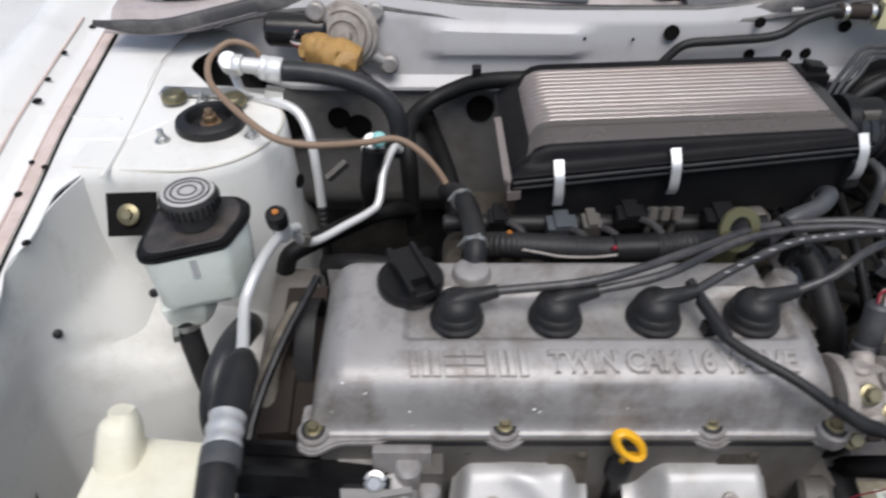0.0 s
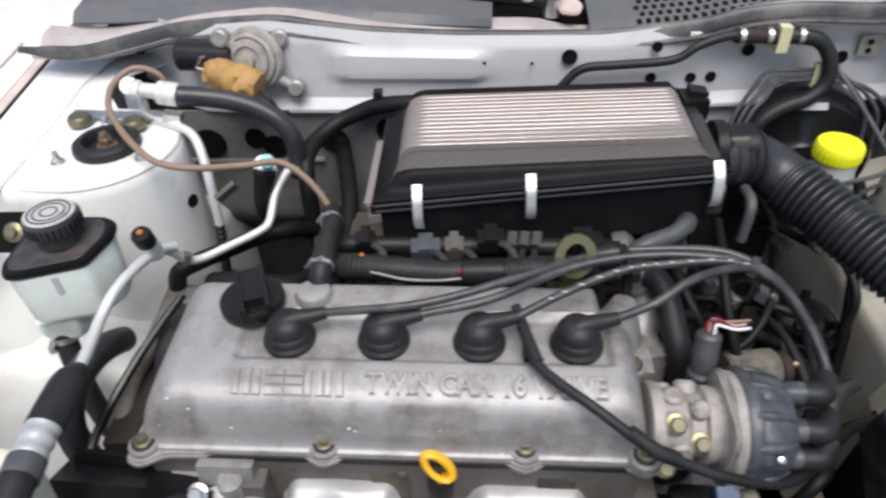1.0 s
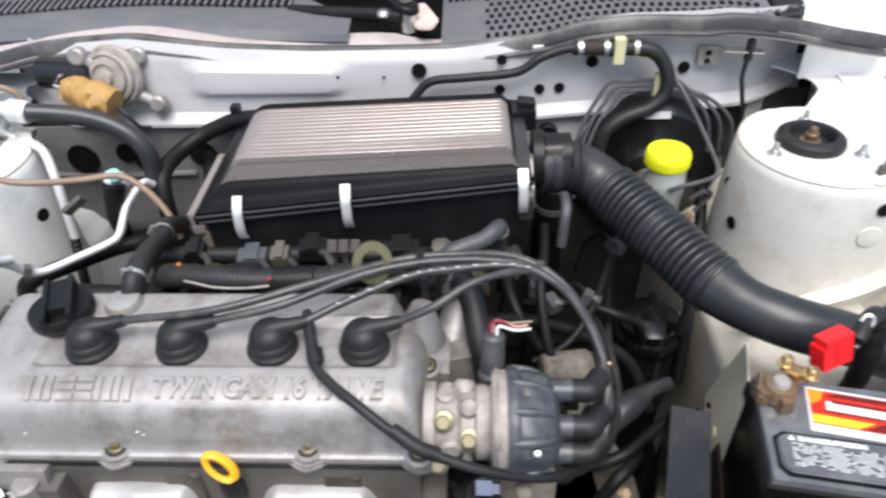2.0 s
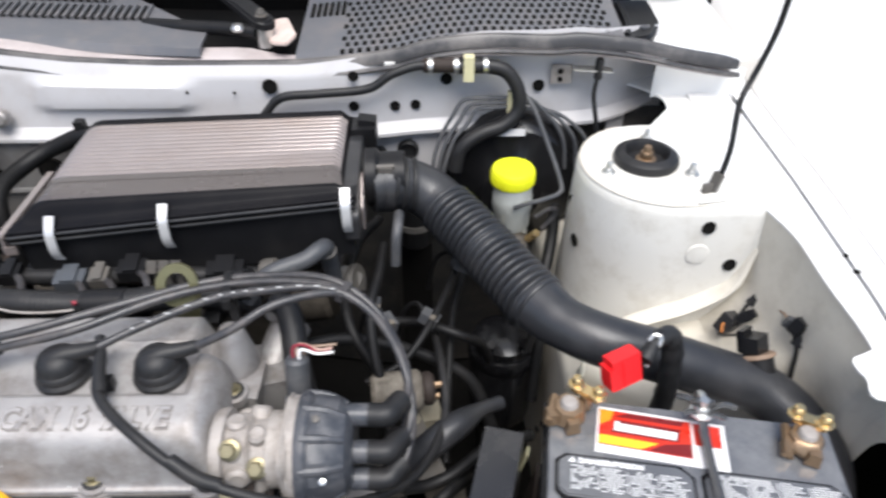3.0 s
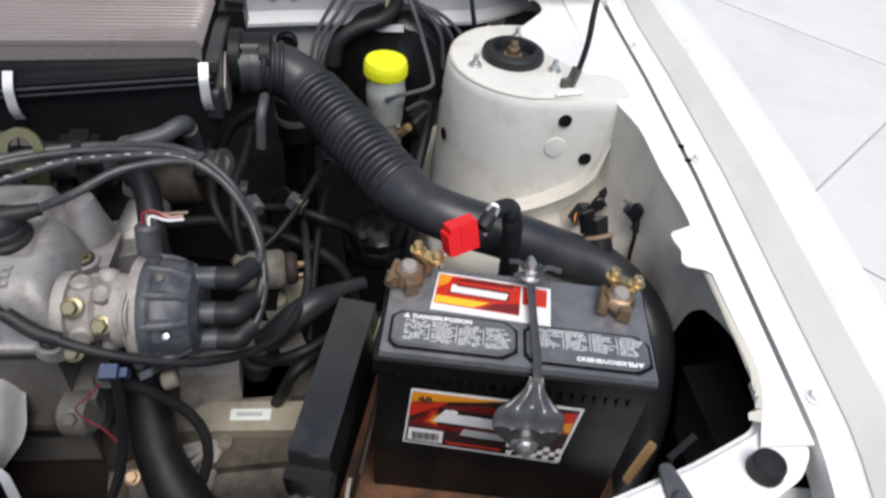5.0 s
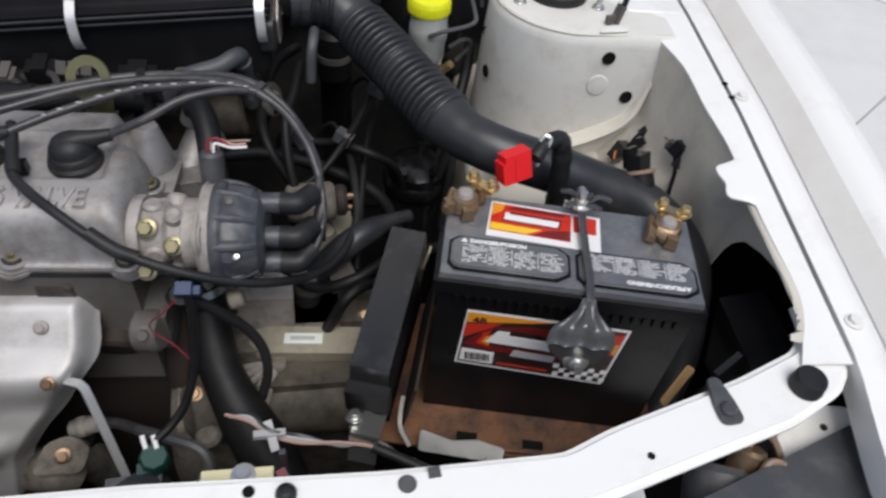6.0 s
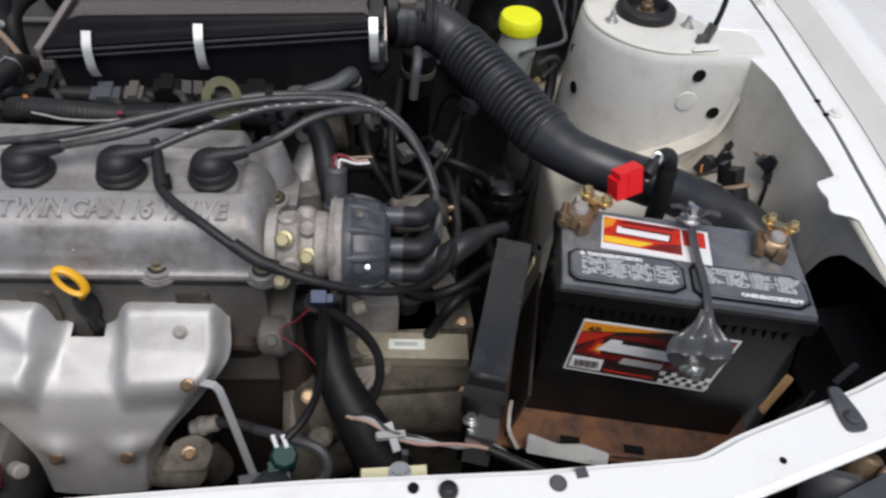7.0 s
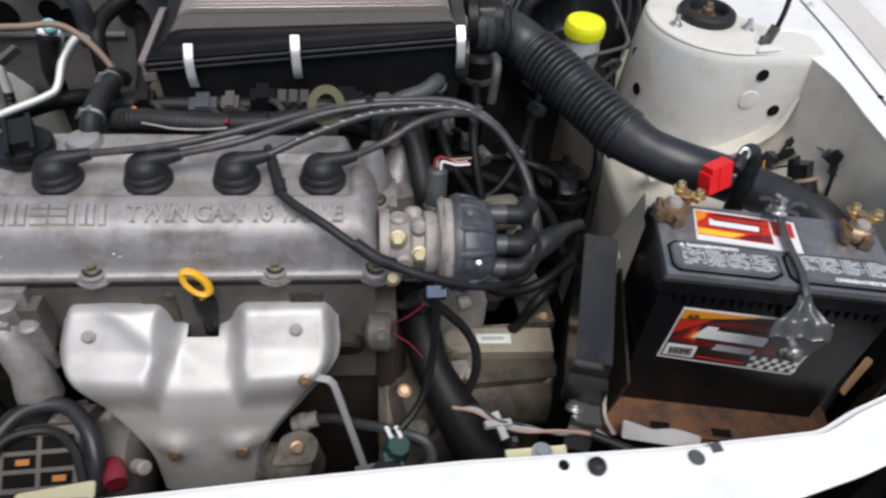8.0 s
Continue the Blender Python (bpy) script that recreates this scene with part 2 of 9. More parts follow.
FOOT = mat("polished_black_strap_foot", (0.12, 0.118, 0.116), 0.2, 0.55, var=0.4, size=0.010, bump=0.3, dirt=(0.05, 0.05, 0.05), dirt_amount=0.6, dirt_size=0.010)
CAP_DUST = mat("dust_covered_cap_face", (0.50, 0.485, 0.47), 0.6, var=0.15, size=0.01, dirt=(0.20, 0.19, 0.18), dirt_amount=0.5, dirt_size=0.012)
COWL_EDGE = mat("dusty_pinkish_cowl_paint", (0.42, 0.375, 0.37), 0.6, var=0.12, size=0.08, bump=0.1, dirt=(0.24, 0.20, 0.185), dirt_amount=0.6, dirt_size=0.07)
PLUGGREY = mat("dusty_blue_grey_plug", (0.075, 0.083, 0.095), 0.4, var=0.2, size=0.02, dirt=(0.05, 0.05, 0.05), dirt_amount=0.5, dirt_size=0.02)
LIP_SHADE = mat("beige_fender_lip_shade", (0.67, 0.65, 0.615), 0.5, var=0.06, size=0.08, bump=0.05, dirt=(0.54, 0.50, 0.45), dirt_amount=0.5, dirt_size=0.10)
COWL = mat("faded_cowl_plastic", (0.102, 0.105, 0.116), 0.42, var=0.15, size=0.05, bump=0.2, dirt=(0.20, 0.17, 0.15), dirt_amount=0.4, dirt_size=0.06)
SEAL = mat("grey_black_weatherstrip", (0.040, 0.039, 0.041), 0.42, var=0.2, size=0.05, bump=0.2, dirt=(0.26, 0.24, 0.225), dirt_amount=0.6, dirt_size=0.10)
# Near-black for the dark of holes and cavities, and for unseen supports
SHADOW = mat("near_black_shade", (0.008, 0.0075, 0.007), 0.85, var=0.3, size=0.05, bump=0.5, spec=0.1)

# ---- builders ----
I4 = Matrix.Identity(4)
WORLD = {}


def thing(name, label, category, m=None, group="", kind=""):
    """A top-level thing: an empty at its base."""
    ob = new(name)
    ob.empty_display_size = 0.02
    ob.matrix_basis = m if m else I4
    WORLD[ob] = ob.matrix_basis.copy()
    return tagged(ob, label, category, group, kind)


def finish(me, angle=38):
    me.polygons.foreach_set("use_smooth", [True] * len(me.polygons))
    me.set_sharp_from_angle(angle=radians(angle))


def mesh_of(name, bm, material, angle=38):
    bmesh.ops.recalc_face_normals(bm, faces=bm.faces)
    me = bpy.data.meshes.new(name)
    bm.to_mesh(me)
    bm.free()
    mats = material if isinstance(material, (list, tuple)) else [material]
    for m in mats:
        me.materials.append(m)
    finish(me, angle)
    return me


def part(name, bm, material, parent=None, label="", local=False, angle=38):
    """One mesh under a thing or a part; world coordinates unless local."""
    if parent is not None and not local:
        bm.transform(WORLD[parent].inverted())
    ob = new(name, mesh_of(name, bm, material, angle))
    ob.parent = parent
    WORLD[ob] = WORLD[parent].copy() if parent is not None else I4
    return tagged(ob, label)


def put(name, me, parent, m, label=""):
    """A part on shared mesh data at the world pose m."""
    ob = new(name, me)
    ob.parent = parent
    ob.matrix_basis = WORLD[parent].inverted() @ m
    WORLD[ob] = m.copy()
    return tagged(ob, label)


def single(name, bm, material, label, category, kind="", group="", angle=38):
    """A thing of one mesh, with its origin at its base."""
    xs = [v.co.copy() for v in bm.verts]
    lo = Vector((sum(v.x for v in xs) / len(xs), sum(v.y for v in xs) / len(xs), min(v.z for v in xs)))
    bm.transform(Matrix.Translation(-lo))
    ob = new(name, mesh_of(name, bm, material, angle))
    ob.location = lo
    WORLD[ob] = Matrix.Translation(lo)
    return tagged(ob, label, category, group, kind)


def add(a, b):
    """Joins bmesh b into a."""
    me = bpy.data.meshes.new("tmp")
    b.to_mesh(me)
    b.free()
    a.from_mesh(me)
    bpy.data.meshes.remove(me)
    return a


def bevel(bm, w, seg=2, angle=30):
    es = [e for e in bm.edges if len(e.link_faces) == 2 and e.calc_face_angle(0) > radians(angle)]
    if w > 0 and es:
        bmesh.ops.bevel(bm, geom=es, offset=w, segments=seg, affect="EDGES", clamp_overlap=True)
    return bm


def box(sx, sy, sz, m=None, bev=0.0, seg=2, top=1.0):
    """A box centred on the origin in x and y, standing on z = 0; top scales its upper face."""
    bm = bmesh.new()
    v = [bm.verts.new((x * sx / 2 * (top if z else 1), y * sy / 2 * (top if z else 1), z * sz)) for z in (0, 1) for x, y in ((-1, -1), (1, -1), (1, 1), (-1, 1))]
    for f in ((3, 2, 1, 0), (4, 5, 6, 7), (0, 1, 5, 4), (1, 2, 6, 5), (2, 3, 7, 6), (3, 0, 4, 7)):
        bm.faces.new([v[i] for i in f])
    bevel(bm, bev, seg)
    if m:
        bm.transform(m)
    return bm


def lathe(profile, n=24, m=None, caps=True):
    """Turns (radius, height) pairs round z."""
    bm = bmesh.new()
    rings = [[bm.verts.new((r * math.cos(2 * math.pi * i / n), r * math.sin(2 * math.pi * i / n), z)) for i in range(n)] for r, z in profile]
    for a, b in zip(rings, rings[1:]):
        for i in range(n):
            bm.faces.new((a[i], a[(i + 1) % n], b[(i + 1) % n], b[i]))
    if caps:
        bm.faces.new(rings[0][::-1])
        bm.faces.new(rings[-1])
    if m:
        bm.transform(m)
    return bm


def prism(poly, h, m=None, bev=0.0, seg=2):
    """A flat outline in x, y raised to the height h."""
    bm = bmesh.new()
    a = [bm.verts.new((x, y, 0)) for x, y in poly]
    b = [bm.verts.new((x, y, h)) for x, y in poly]
    bm.faces.new(a[::-1])
    bm.faces.new(b)
    n = len(poly)
    for i in range(n):
        bm.faces.new((a[i], a[(i + 1) % n], b[(i + 1) % n], b[i]))
    bmesh.ops.recalc_face_normals(bm, faces=bm.faces)
    bevel(bm, bev, seg)
    if m:
        bm.transform(m)
    return bm


def spline(pts, sub=6):
    p = [Vector(q) for q in pts]
    p = [p[0] * 2 - p[1]] + p + [p[-1] * 2 - p[-2]]
    out = []
    for i in range(1, len(p) - 2):
        for k in range(sub):
            t = k / sub
            a, b, c, d = p[i - 1], p[i], p[i + 1], p[i + 2]
            out.append(0.5 * (2 * b + (c - a) * t + (2 * a - 5 * b + 4 * c - d) * t * t + (3 * b - a - 3 * c + d) * t ** 3))
    out.append(p[-2])
    return out


def tube(pts, r, n=10, sub=6, rf=None, section=None, smooth=True):
    """A tube along a smooth line through pts; rf(length along it) scales its radius; section: a 2-D outline instead of a circle."""
    line = spline(pts, sub) if smooth else [Vector(q) for q in pts]
    bm = bmesh.new()
    rings, s = [], 0.0
    tan = (line[1] - line[0]).normalized()
    side = tan.cross(Vector((0, 0, 1)))
    if side.length < 0.05:
        side = tan.cross(Vector((0, 1, 0)))
    side.normalize()
    for i, q in enumerate(line):
        if i:
            s += (q - line[i - 1]).length
        t2 = (line[min(i + 1, len(line) - 1)] - line[max(i - 1, 0)]).normalized()
        side = (side - t2 * side.dot(t2)).normalized()
        up = side.cross(t2)
        k = r * (rf(s) if rf else 1.0)
        sec = section or [(math.cos(2 * math.pi * j / n), math.sin(2 * math.pi * j / n)) for j in range(n)]
        rings.append([bm.verts.new(q + side * (a * k) + up * (b * k)) for a, b in sec])
    m = len(rings[0])
    for a, b in zip(rings, rings[1:]):
        for j in range(m):
            bm.faces.new((a[j], a[(j + 1) % m], b[(j + 1) % m], b[j]))
    bm.faces.new(rings[0][::-1])
    bm.faces.new(rings[-1])
    bmesh.ops.recalc_face_normals(bm, faces=bm.faces)
    return bm


def sheet(fn, nu, nv, thick=0.0015, m=None):
    """A curved sheet fn(u, v), u and v from 0 to 1, with thickness."""
    bm = bmesh.new()
    g = [[bm.verts.new(fn(i / nu, j / nv)) for j in range(nv + 1)] for i in range(nu + 1)]
    for i in range(nu):
        for j in range(nv):
            bm.faces.new((g[i][j], g[i + 1][j], g[i + 1][j + 1], g[i][j + 1]))
    bmesh.ops.recalc_face_normals(bm, faces=bm.faces)
    if thick:
        bmesh.ops.solidify(bm, geom=bm.faces[:], thickness=thick)
    if m:
        bm.transform(m)
    return bm


def along(a, b, up=(0, 0, 1)):
    """A pose at a whose z axis points to b."""
    z = (Vector(b) - Vector(a)).normalized()
    x = Vector(up).cross(z)
    if x.length < 0.02:
        x = Vector((1, 0, 0)).cross(z)
    x.normalize()
    y = z.cross(x)
    return Matrix(((x.x, y.x, z.x, a[0]), (x.y, y.y, z.y, a[1]), (x.z, y.z, z.z, a[2]), (0, 0, 0, 1)))


def rod(a, b, r, n=16, bev=0.0):
    d = (Vector(b) - Vector(a)).length
    c = min(bev, d / 3)
    prof = [(r - c, 0), (r, c), (r, d - c), (r - c, d)] if c else [(r, 0), (r, d)]
    return lathe(prof, n, along(a, b))


def hexbolt(r, h, flange=True):
    bm = lathe([(r * 1.45, 0), (r * 1.45, h * 0.22), (r * 1.2, h * 0.3)], 18) if flange else bmesh.new()
    hx = prism([(r * math.cos(math.pi * i / 3), r * math.sin(math.pi * i / 3)) for i in range(6)], h, None, r * 0.08, 1)
    return add(bm, hx)


def text_mesh(body, size, depth=0.0004, m=None, bold=0.0, align="LEFT"):
    cu = bpy.data.curves.new("lettering", "FONT")
    cu.body, cu.size, cu.extrude, cu.offset, cu.align_x, cu.resolution_u = body, size, depth, bold, align, 3
    ob = new("lettering", cu)
    deps = bpy.context.evaluated_depsgraph_get()
    me = bpy.data.meshes.new_from_object(ob.evaluated_get(deps))
    bm = bmesh.new()
    bm.from_mesh(me)
    bpy.data.objects.remove(ob)
    bpy.data.curves.remove(cu)
    bpy.data.meshes.remove(me)
    if m:
        bm.transform(m)
    return bm


def smooth01(a, b, x):
    t = max(0.0, min(1.0, (x - a) / (b - a)))
    return t * t * (3 - 2 * t)


def lerp_table(tab, x):
    """Straight lines through (x, y) pairs."""
    if x <= tab[0][0]:
        return tab[0][1]
    for (a, b), (c, d) in zip(tab, tab[1:]):
        if x <= c:
            return b + (d - b) * (x - a) / (c - a)
    return tab[-1][1]


def soft_table(tab, x, w=0.02):
    return (lerp_table(tab, x - w) + 2 * lerp_table(tab, x) + lerp_table(tab, x + w)) / 4


def poly_round(pts, r, seg=4):
    """Rounds the corners of a flat outline."""
    out = []
    n = len(pts)
    for i in range(n):
        a, b, c = Vector(pts[i - 1]), Vector(pts[i]), Vector(pts[(i + 1) % n])
        k = min(r, (a - b).length / 2.2, (c - b).length / 2.2)
        p, q = b + (a - b).normalized() * k, b + (c - b).normalized() * k
        for j in range(seg + 1):
            t = j / seg
            o = p * (1 - t) ** 2 + b * (2 * t * (1 - t)) + q * t * t
            out.append((o.x, o.y))
    return out

# ---- ground ----
XC = 0.262


def build_ground():
    g = thing("ground", "pale concrete paving with narrow grey joints", "ground", kind="structure")
    bm = bmesh.new()
    bmesh.ops.create_grid(bm, x_segments=8, y_segments=8, size=300)
    bm.transform(Matrix.Translation((0, 0, -0.006)))
    part("paving_bed", bm, JOINT, g)
    s = 1.5
    me = mesh_of("slab", box(s - 0.009, s - 0.009, 0.03, Matrix.Translation((0, 0, -0.03)), 0.002, 1), GROUND)
    turn = pose(0, 0, 0, 0, 0, 40)
    for i in range(-7, 8):
        for j in range(-7, 8):
            put("slab", me, g, turn @ Matrix.Translation((2.37 + s * (i + 0.5), -0.112 + s * (j + 0.5), 0)))


# ---- car body ----


def mir(bm, side):
    """Mirrors a right-hand panel to the left of the car."""
    if side < 0:
        bm.transform(Matrix.Translation((2 * XC, -0.03, 0)) @ Matrix.Diagonal((-1, 1, 1, 1)))
        bmesh.ops.reverse_faces(bm, faces=bm.faces[:])
    return bm


FLANGE = [(0.05, 0.806), (0.16, 0.814), (0.25, 0.825), (0.5, 0.855), (0.7, 0.868), (1.0, 0.876), (1.6, 0.93)]
ARCH = [(0.69, 0.30), (0.69, 0.56), (0.697, 0.64), (0.72, 0.665), (0.78, 0.68), (0.865, 0.70), (0.905, 0.755), (0.914, 0.815), (0.918, 0.862)]
FRONT = [(0.945, 0.30), (0.945, 0.50), (0.945, 0.58), (0.943, 0.64), (0.940, 0.69), (0.935, 0.74), (0.928, 0.78), (0.921, 0.82), (0.918, 0.85)]
FENDER = [(0.0, -0.03), (0.0, 0.0), (0.022, 0.001), (0.027, 0.004), (0.045, 0.018), (0.060, 0.029), (0.068, 0.032), (0.088, 0.032), (0.105, 0.022), (0.12, -0.02), (0.135, -0.12), (0.138, -0.30), (0.132, -0.48)]


WHEEL_HOLE = [(0.20, 0.818), (0.288, 0.816), (0.314, 0.808), (0.344, 0.800), (0.373, 0.787), (0.390, 0.768), (0.400, 0.745), (0.408, 0.70), (0.418, 0.60), (0.43, 0.30), (1.0, 0.30)]
RIM = [(0.20, 0.908), (0.236, 0.929), (0.268, 0.937), (0.33, 0.932), (0.40, 0.930), (0.463, 0.929), (0.50, 0.922), (0.59, 0.921), (0.66, 0.899), (1.0, 0.899)]


def apron_panel(u, v, y0=0.22, shift=0.0):
    y = y0 + (0.99 - y0) * u
    k = v * 8
    i = min(7, int(k))
    f = k - i
    s = smooth01(0.46, 0.58, y)
    a = Vector(ARCH[i]).lerp(Vector(ARCH[i + 1]), f)
    b = Vector(FRONT[i]).lerp(Vector(FRONT[i + 1]), f)
    p = b.lerp(a, s)
    low = lerp_table(WHEEL_HOLE, y + shift)
    z = low + (p.y - 0.30) / (0.55 + 0.012 * s) * (lerp_table(FLANGE, y) - 0.002 - low)
    edge = soft_table(RIM, y, 0.02) + 0.003
    return Vector((p.x + (edge - p.x) * smooth01(0.62, 1.0, v), y, z))


LEFT_GAP = [(0.587, 0.957), (0.764, 0.983), (1.008, 1.013)]


def flange_panel(u, v, side=1):
    y = 0.20 + 0.79 * u
    inner = 0.918 + 0.006 * math.sin(y * 23) - 0.02 * smooth01(0.60, 0.66, y) + 0.012 * smooth01(0.30, 0.22, y) + 0.012 * math.exp(-((y - 0.50) / 0.03) ** 2)
    if side > 0:
        tab = smooth01(0.373, 0.382, y) * smooth01(0.434, 0.421, y)
        inner = soft_table(RIM, y, 0.02) - 0.025 * tab + 0.004 * math.exp(-((y - 0.400) / 0.008) ** 2) * tab
    outer = 0.9565 if side > 0 else lerp_table(LEFT_GAP, y)
    x = inner + (outer - inner) * v
    z = lerp_table(FLANGE, y) + 0.002 * math.sin(v * 3.1)
    return Vector((x, y, z))


def fender_panel(u, v, side=1):
    y = 0.06 + 1.5 * u
    k = v * (len(FENDER) - 1)
    i = min(len(FENDER) - 2, int(k))
    a, b = FENDER[i], FENDER[i + 1]
    f = k - i
    gap = 0.962 - 0.02 * smooth01(0.22, 0.08, y) + 0.02 * smooth01(0.8, 1.2, y)
    if side < 0:
        gap = lerp_table(LEFT_GAP, y) - 0.02 * smooth01(0.22, 0.08, y)
    return Vector((gap + a[0] + (b[0] - a[0]) * f, y, lerp_table(FLANGE, y) + a[1] + (b[1] - a[1]) * f))


def tower(side):
    cx, cy, r = 0.812, 0.738, 0.103
    pts = [(0.925, cy + r)] + [(cx + r * math.cos(math.radians(a)), cy + r * math.sin(math.radians(a))) for a in range(90, 271, 10)] + [(0.925, cy - r)]
    bm = bmesh.new()
    rings = []
    for z, k in ((0.64, 1.10), (0.72, 1.06), (0.80, 1.03), (0.852, 1.0), (0.862, 0.985), (0.868, 0.94), (0.869, 0.80), (0.869, 0.55)):
        rings.append([bm.verts.new((cx + (x - cx) * (k if x < 0.92 else 1), cy + (y - cy) * k, z)) for x, y in pts])
    n = len(pts)
    for a, b in zip(rings, rings[1:]):
        for i in range(n):
            bm.faces.new((a[i], a[(i + 1) % n], b[(i + 1) % n], b[i]))
    bm.faces.new(rings[-1])
    bmesh.ops.recalc_face_normals(bm, faces=bm.faces)
    return mir(bm, side)


FW = [(-0.36, 1.02), (-0.31, 0.975), (-0.255, 0.905), (-0.21, 0.885), (0.42, 0.885), (0.50, 0.905), (0.70, 0.925), (0.77, 0.930), (0.82, 0.955), (0.865, 1.01)]


def firewall_top(u, v):
    x = -0.345 + 1.215 * u
    y0 = soft_table(FW, x, 0.04)
    prof = [(-0.004, 0.826), (-0.016, 0.829), (-0.016, 0.834), (-0.002, 0.846), (0.0, 0.87), (0.002, 0.90), (0.004, 0.925), (0.012, 0.945)]
    k = v * 7
    i = min(6, int(k))
    a, b = prof[i], prof[i + 1]
    f = k - i
    y, z = y0 + a[0] + (b[0] - a[0]) * f, a[1] + (b[1] - a[1]) * f
    lift = smooth01(-0.03, 0.0, x) * smooth01(0.21, 0.17, x) * smooth01(0.868, 0.880, z) * smooth01(0.922, 0.914, z)
    z += (lerp_table(SEAL_Z, x) - 0.935) * max(0, v - 0.6) / 0.4
    return Vector((x, y - 0.010 * lift, z))


SEAL_Z = [(-0.463, 0.914), (-0.408, 0.909), (-0.363, 0.910), (-0.293, 0.923), (-0.224, 0.935), (-0.107, 0.943), (-0.045, 0.936), (0.03, 0.927), (0.15, 0.921), (0.345, 0.921), (0.475, 0.935), (0.53, 0.949), (0.60, 0.956), (0.69, 0.954), (0.735, 0.956), (0.81, 0.947), (0.876, 0.933), (0.954, 0.920)]


def cowl_top(u, v):
    x = -0.46 + 1.41 * u
    y = 0.898 + 0.30 * v
    z = soft_table(SEAL_Z, x, 0.03) - 0.012 + 0.012 * smooth01(0.065, 0.16, v) * smooth01(0.32, 0.25, x) + 0.03 * v
    return Vector((x, y, z))


def firewall_low(u, v):
    x = -0.36 + 1.25 * u
    z = 0.30 + 0.53 * v
    y = 0.955 + 0.02 * math.sin(x * 9) + 0.012 * smooth01(0.0, 0.04, math.sin(x * 13))
    return Vector((x, y, z))


def support_outline():
    back = [(0.262, 0.108), (0.40, 0.117), (0.566, 0.122), (0.697, 0.132), (0.735, 0.150), (0.855, 0.193), (0.915, 0.220), (0.932, 0.242), (0.936, 0.275)]
    front = [(0.262, 0.045), (0.48, 0.048), (0.60, 0.062), (0.715, 0.092), (0.783, 0.115), (0.834, 0.132), (0.888, 0.150), (0.94, 0.178), (0.958, 0.20), (0.958, 0.275)]
    flip = lambda pts: [(2 * XC - x, y) for x, y in pts]
    left = [(-0.412, 0.275), (-0.408, 0.242), (-0.391, 0.21), (-0.331, 0.175), (-0.21, 0.125), (-0.17, 0.098), (0.0, 0.089), (0.124, 0.097)]
    return poly_round(left + back + front[::-1] + flip(front[1:]), 0.008, 2)


def build_body():
    car = thing("car", "dusty white car front with its engine bay open", "car")
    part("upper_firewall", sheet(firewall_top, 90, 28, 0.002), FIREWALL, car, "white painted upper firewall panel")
    part("lower_firewall", sheet(firewall_low, 60, 10, 0.004), GREY_PAINT, car, "grimy lower firewall, darkened for the bay's depth")
    part("cowl", sheet(lambda u, v: cowl_top(u, 0.24 * v), 70, 30, 0.002), COWL_EDGE, car, "dusty pinkish white cowl edge")
    for side in (1, -1):
        part("inner_apron", mir(sheet(lambda u, v: apron_panel(u, v, shift=0.0 if side > 0 else 0.11) + Vector((0.05 * smooth01(0.66, 0.35, v) * smooth01(0.42, 0.55, u) if side < 0 else 0, 0, 0)), 130, 40, 0.002), side), WING_DUST_BOUNCE if side > 0 else WHITE_DULL, car, "white inner wing with wheel arch bulge")
        part("apron_flange", mir(sheet(lambda u, v: flange_panel(u, v, side), 180, 4, 0.003), side), WHITE, car)
        fp = part("front_fender", mir(sheet(lambda u, v: fender_panel(u, v, side), 60, 36, 0.002), side), WHITE, car, "white front fender")
        if side > 0:
            # Strip laid over the inward slope, coloured beige for the shade there
            lip = sheet(lambda u, v: fender_panel(u, (3.05 + 1.45 * v) / 12, side) + Vector((-0.001, 0, 0.0012)), 60, 8, 0.0008)
            part("shaded_lip", lip, LIP_SHADE, fp, "inner lip of the fender, its shade in the colour")
        tw = part("strut_tower", tower(side), TOWER if side > 0 else WHITE_DULL, car, "white suspension strut tower")
        shelf = [(0.80, 0.80), (0.835, 0.848), (0.862, 0.885), (0.862, 0.915), (0.845, 0.945), (0.80, 0.985), (0.80, 1.01), (0.9545, 1.01), (0.9545, 0.70), (0.88, 0.70)]
        part("tower_shelf", mir(prism(poly_round(shelf, 0.012, 3), 0.003, Matrix.Translation((0, 0, 0.8672)), 0.001, 1), side), WHITE, car)
        rim = [(0.812 + 0.099 * math.cos(radians(a)), 0.738 + 0.099 * math.sin(radians(a)), 0.8668) for a in range(110, 271, 10)] + [(0.86, 0.641, 0.8668), (0.92, 0.645, 0.868)]
        part("seam_bead", mir(tube(rim, 0.0011, n=6, sub=3), side), SEALANT, tw)
        if side > 0:
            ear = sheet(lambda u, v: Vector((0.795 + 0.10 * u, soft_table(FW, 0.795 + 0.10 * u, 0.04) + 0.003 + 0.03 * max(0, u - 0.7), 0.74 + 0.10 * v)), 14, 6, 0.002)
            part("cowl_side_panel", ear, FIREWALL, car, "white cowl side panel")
        # Unseen near-black sheet that gives the wing opening its dark
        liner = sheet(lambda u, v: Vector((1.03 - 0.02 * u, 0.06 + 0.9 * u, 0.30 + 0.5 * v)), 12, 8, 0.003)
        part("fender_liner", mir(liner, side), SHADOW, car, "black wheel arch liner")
        nx, ny = (0.793, 0.737) if side > 0 else (-0.270, 0.703)
        mount = lathe([(0.0395, 0.0), (0.0405, 0.004), (0.039, 0.010), (0.034, 0.0135), (0.0275, 0.014), (0.0255, 0.010), (0.024, 0.0012), (0.010, 0.0012)], 36, Matrix.Translation((nx, ny, 0.869)))
        sm = part("strut_mount", mount, RUBBER, car, "black rubber strut mount")
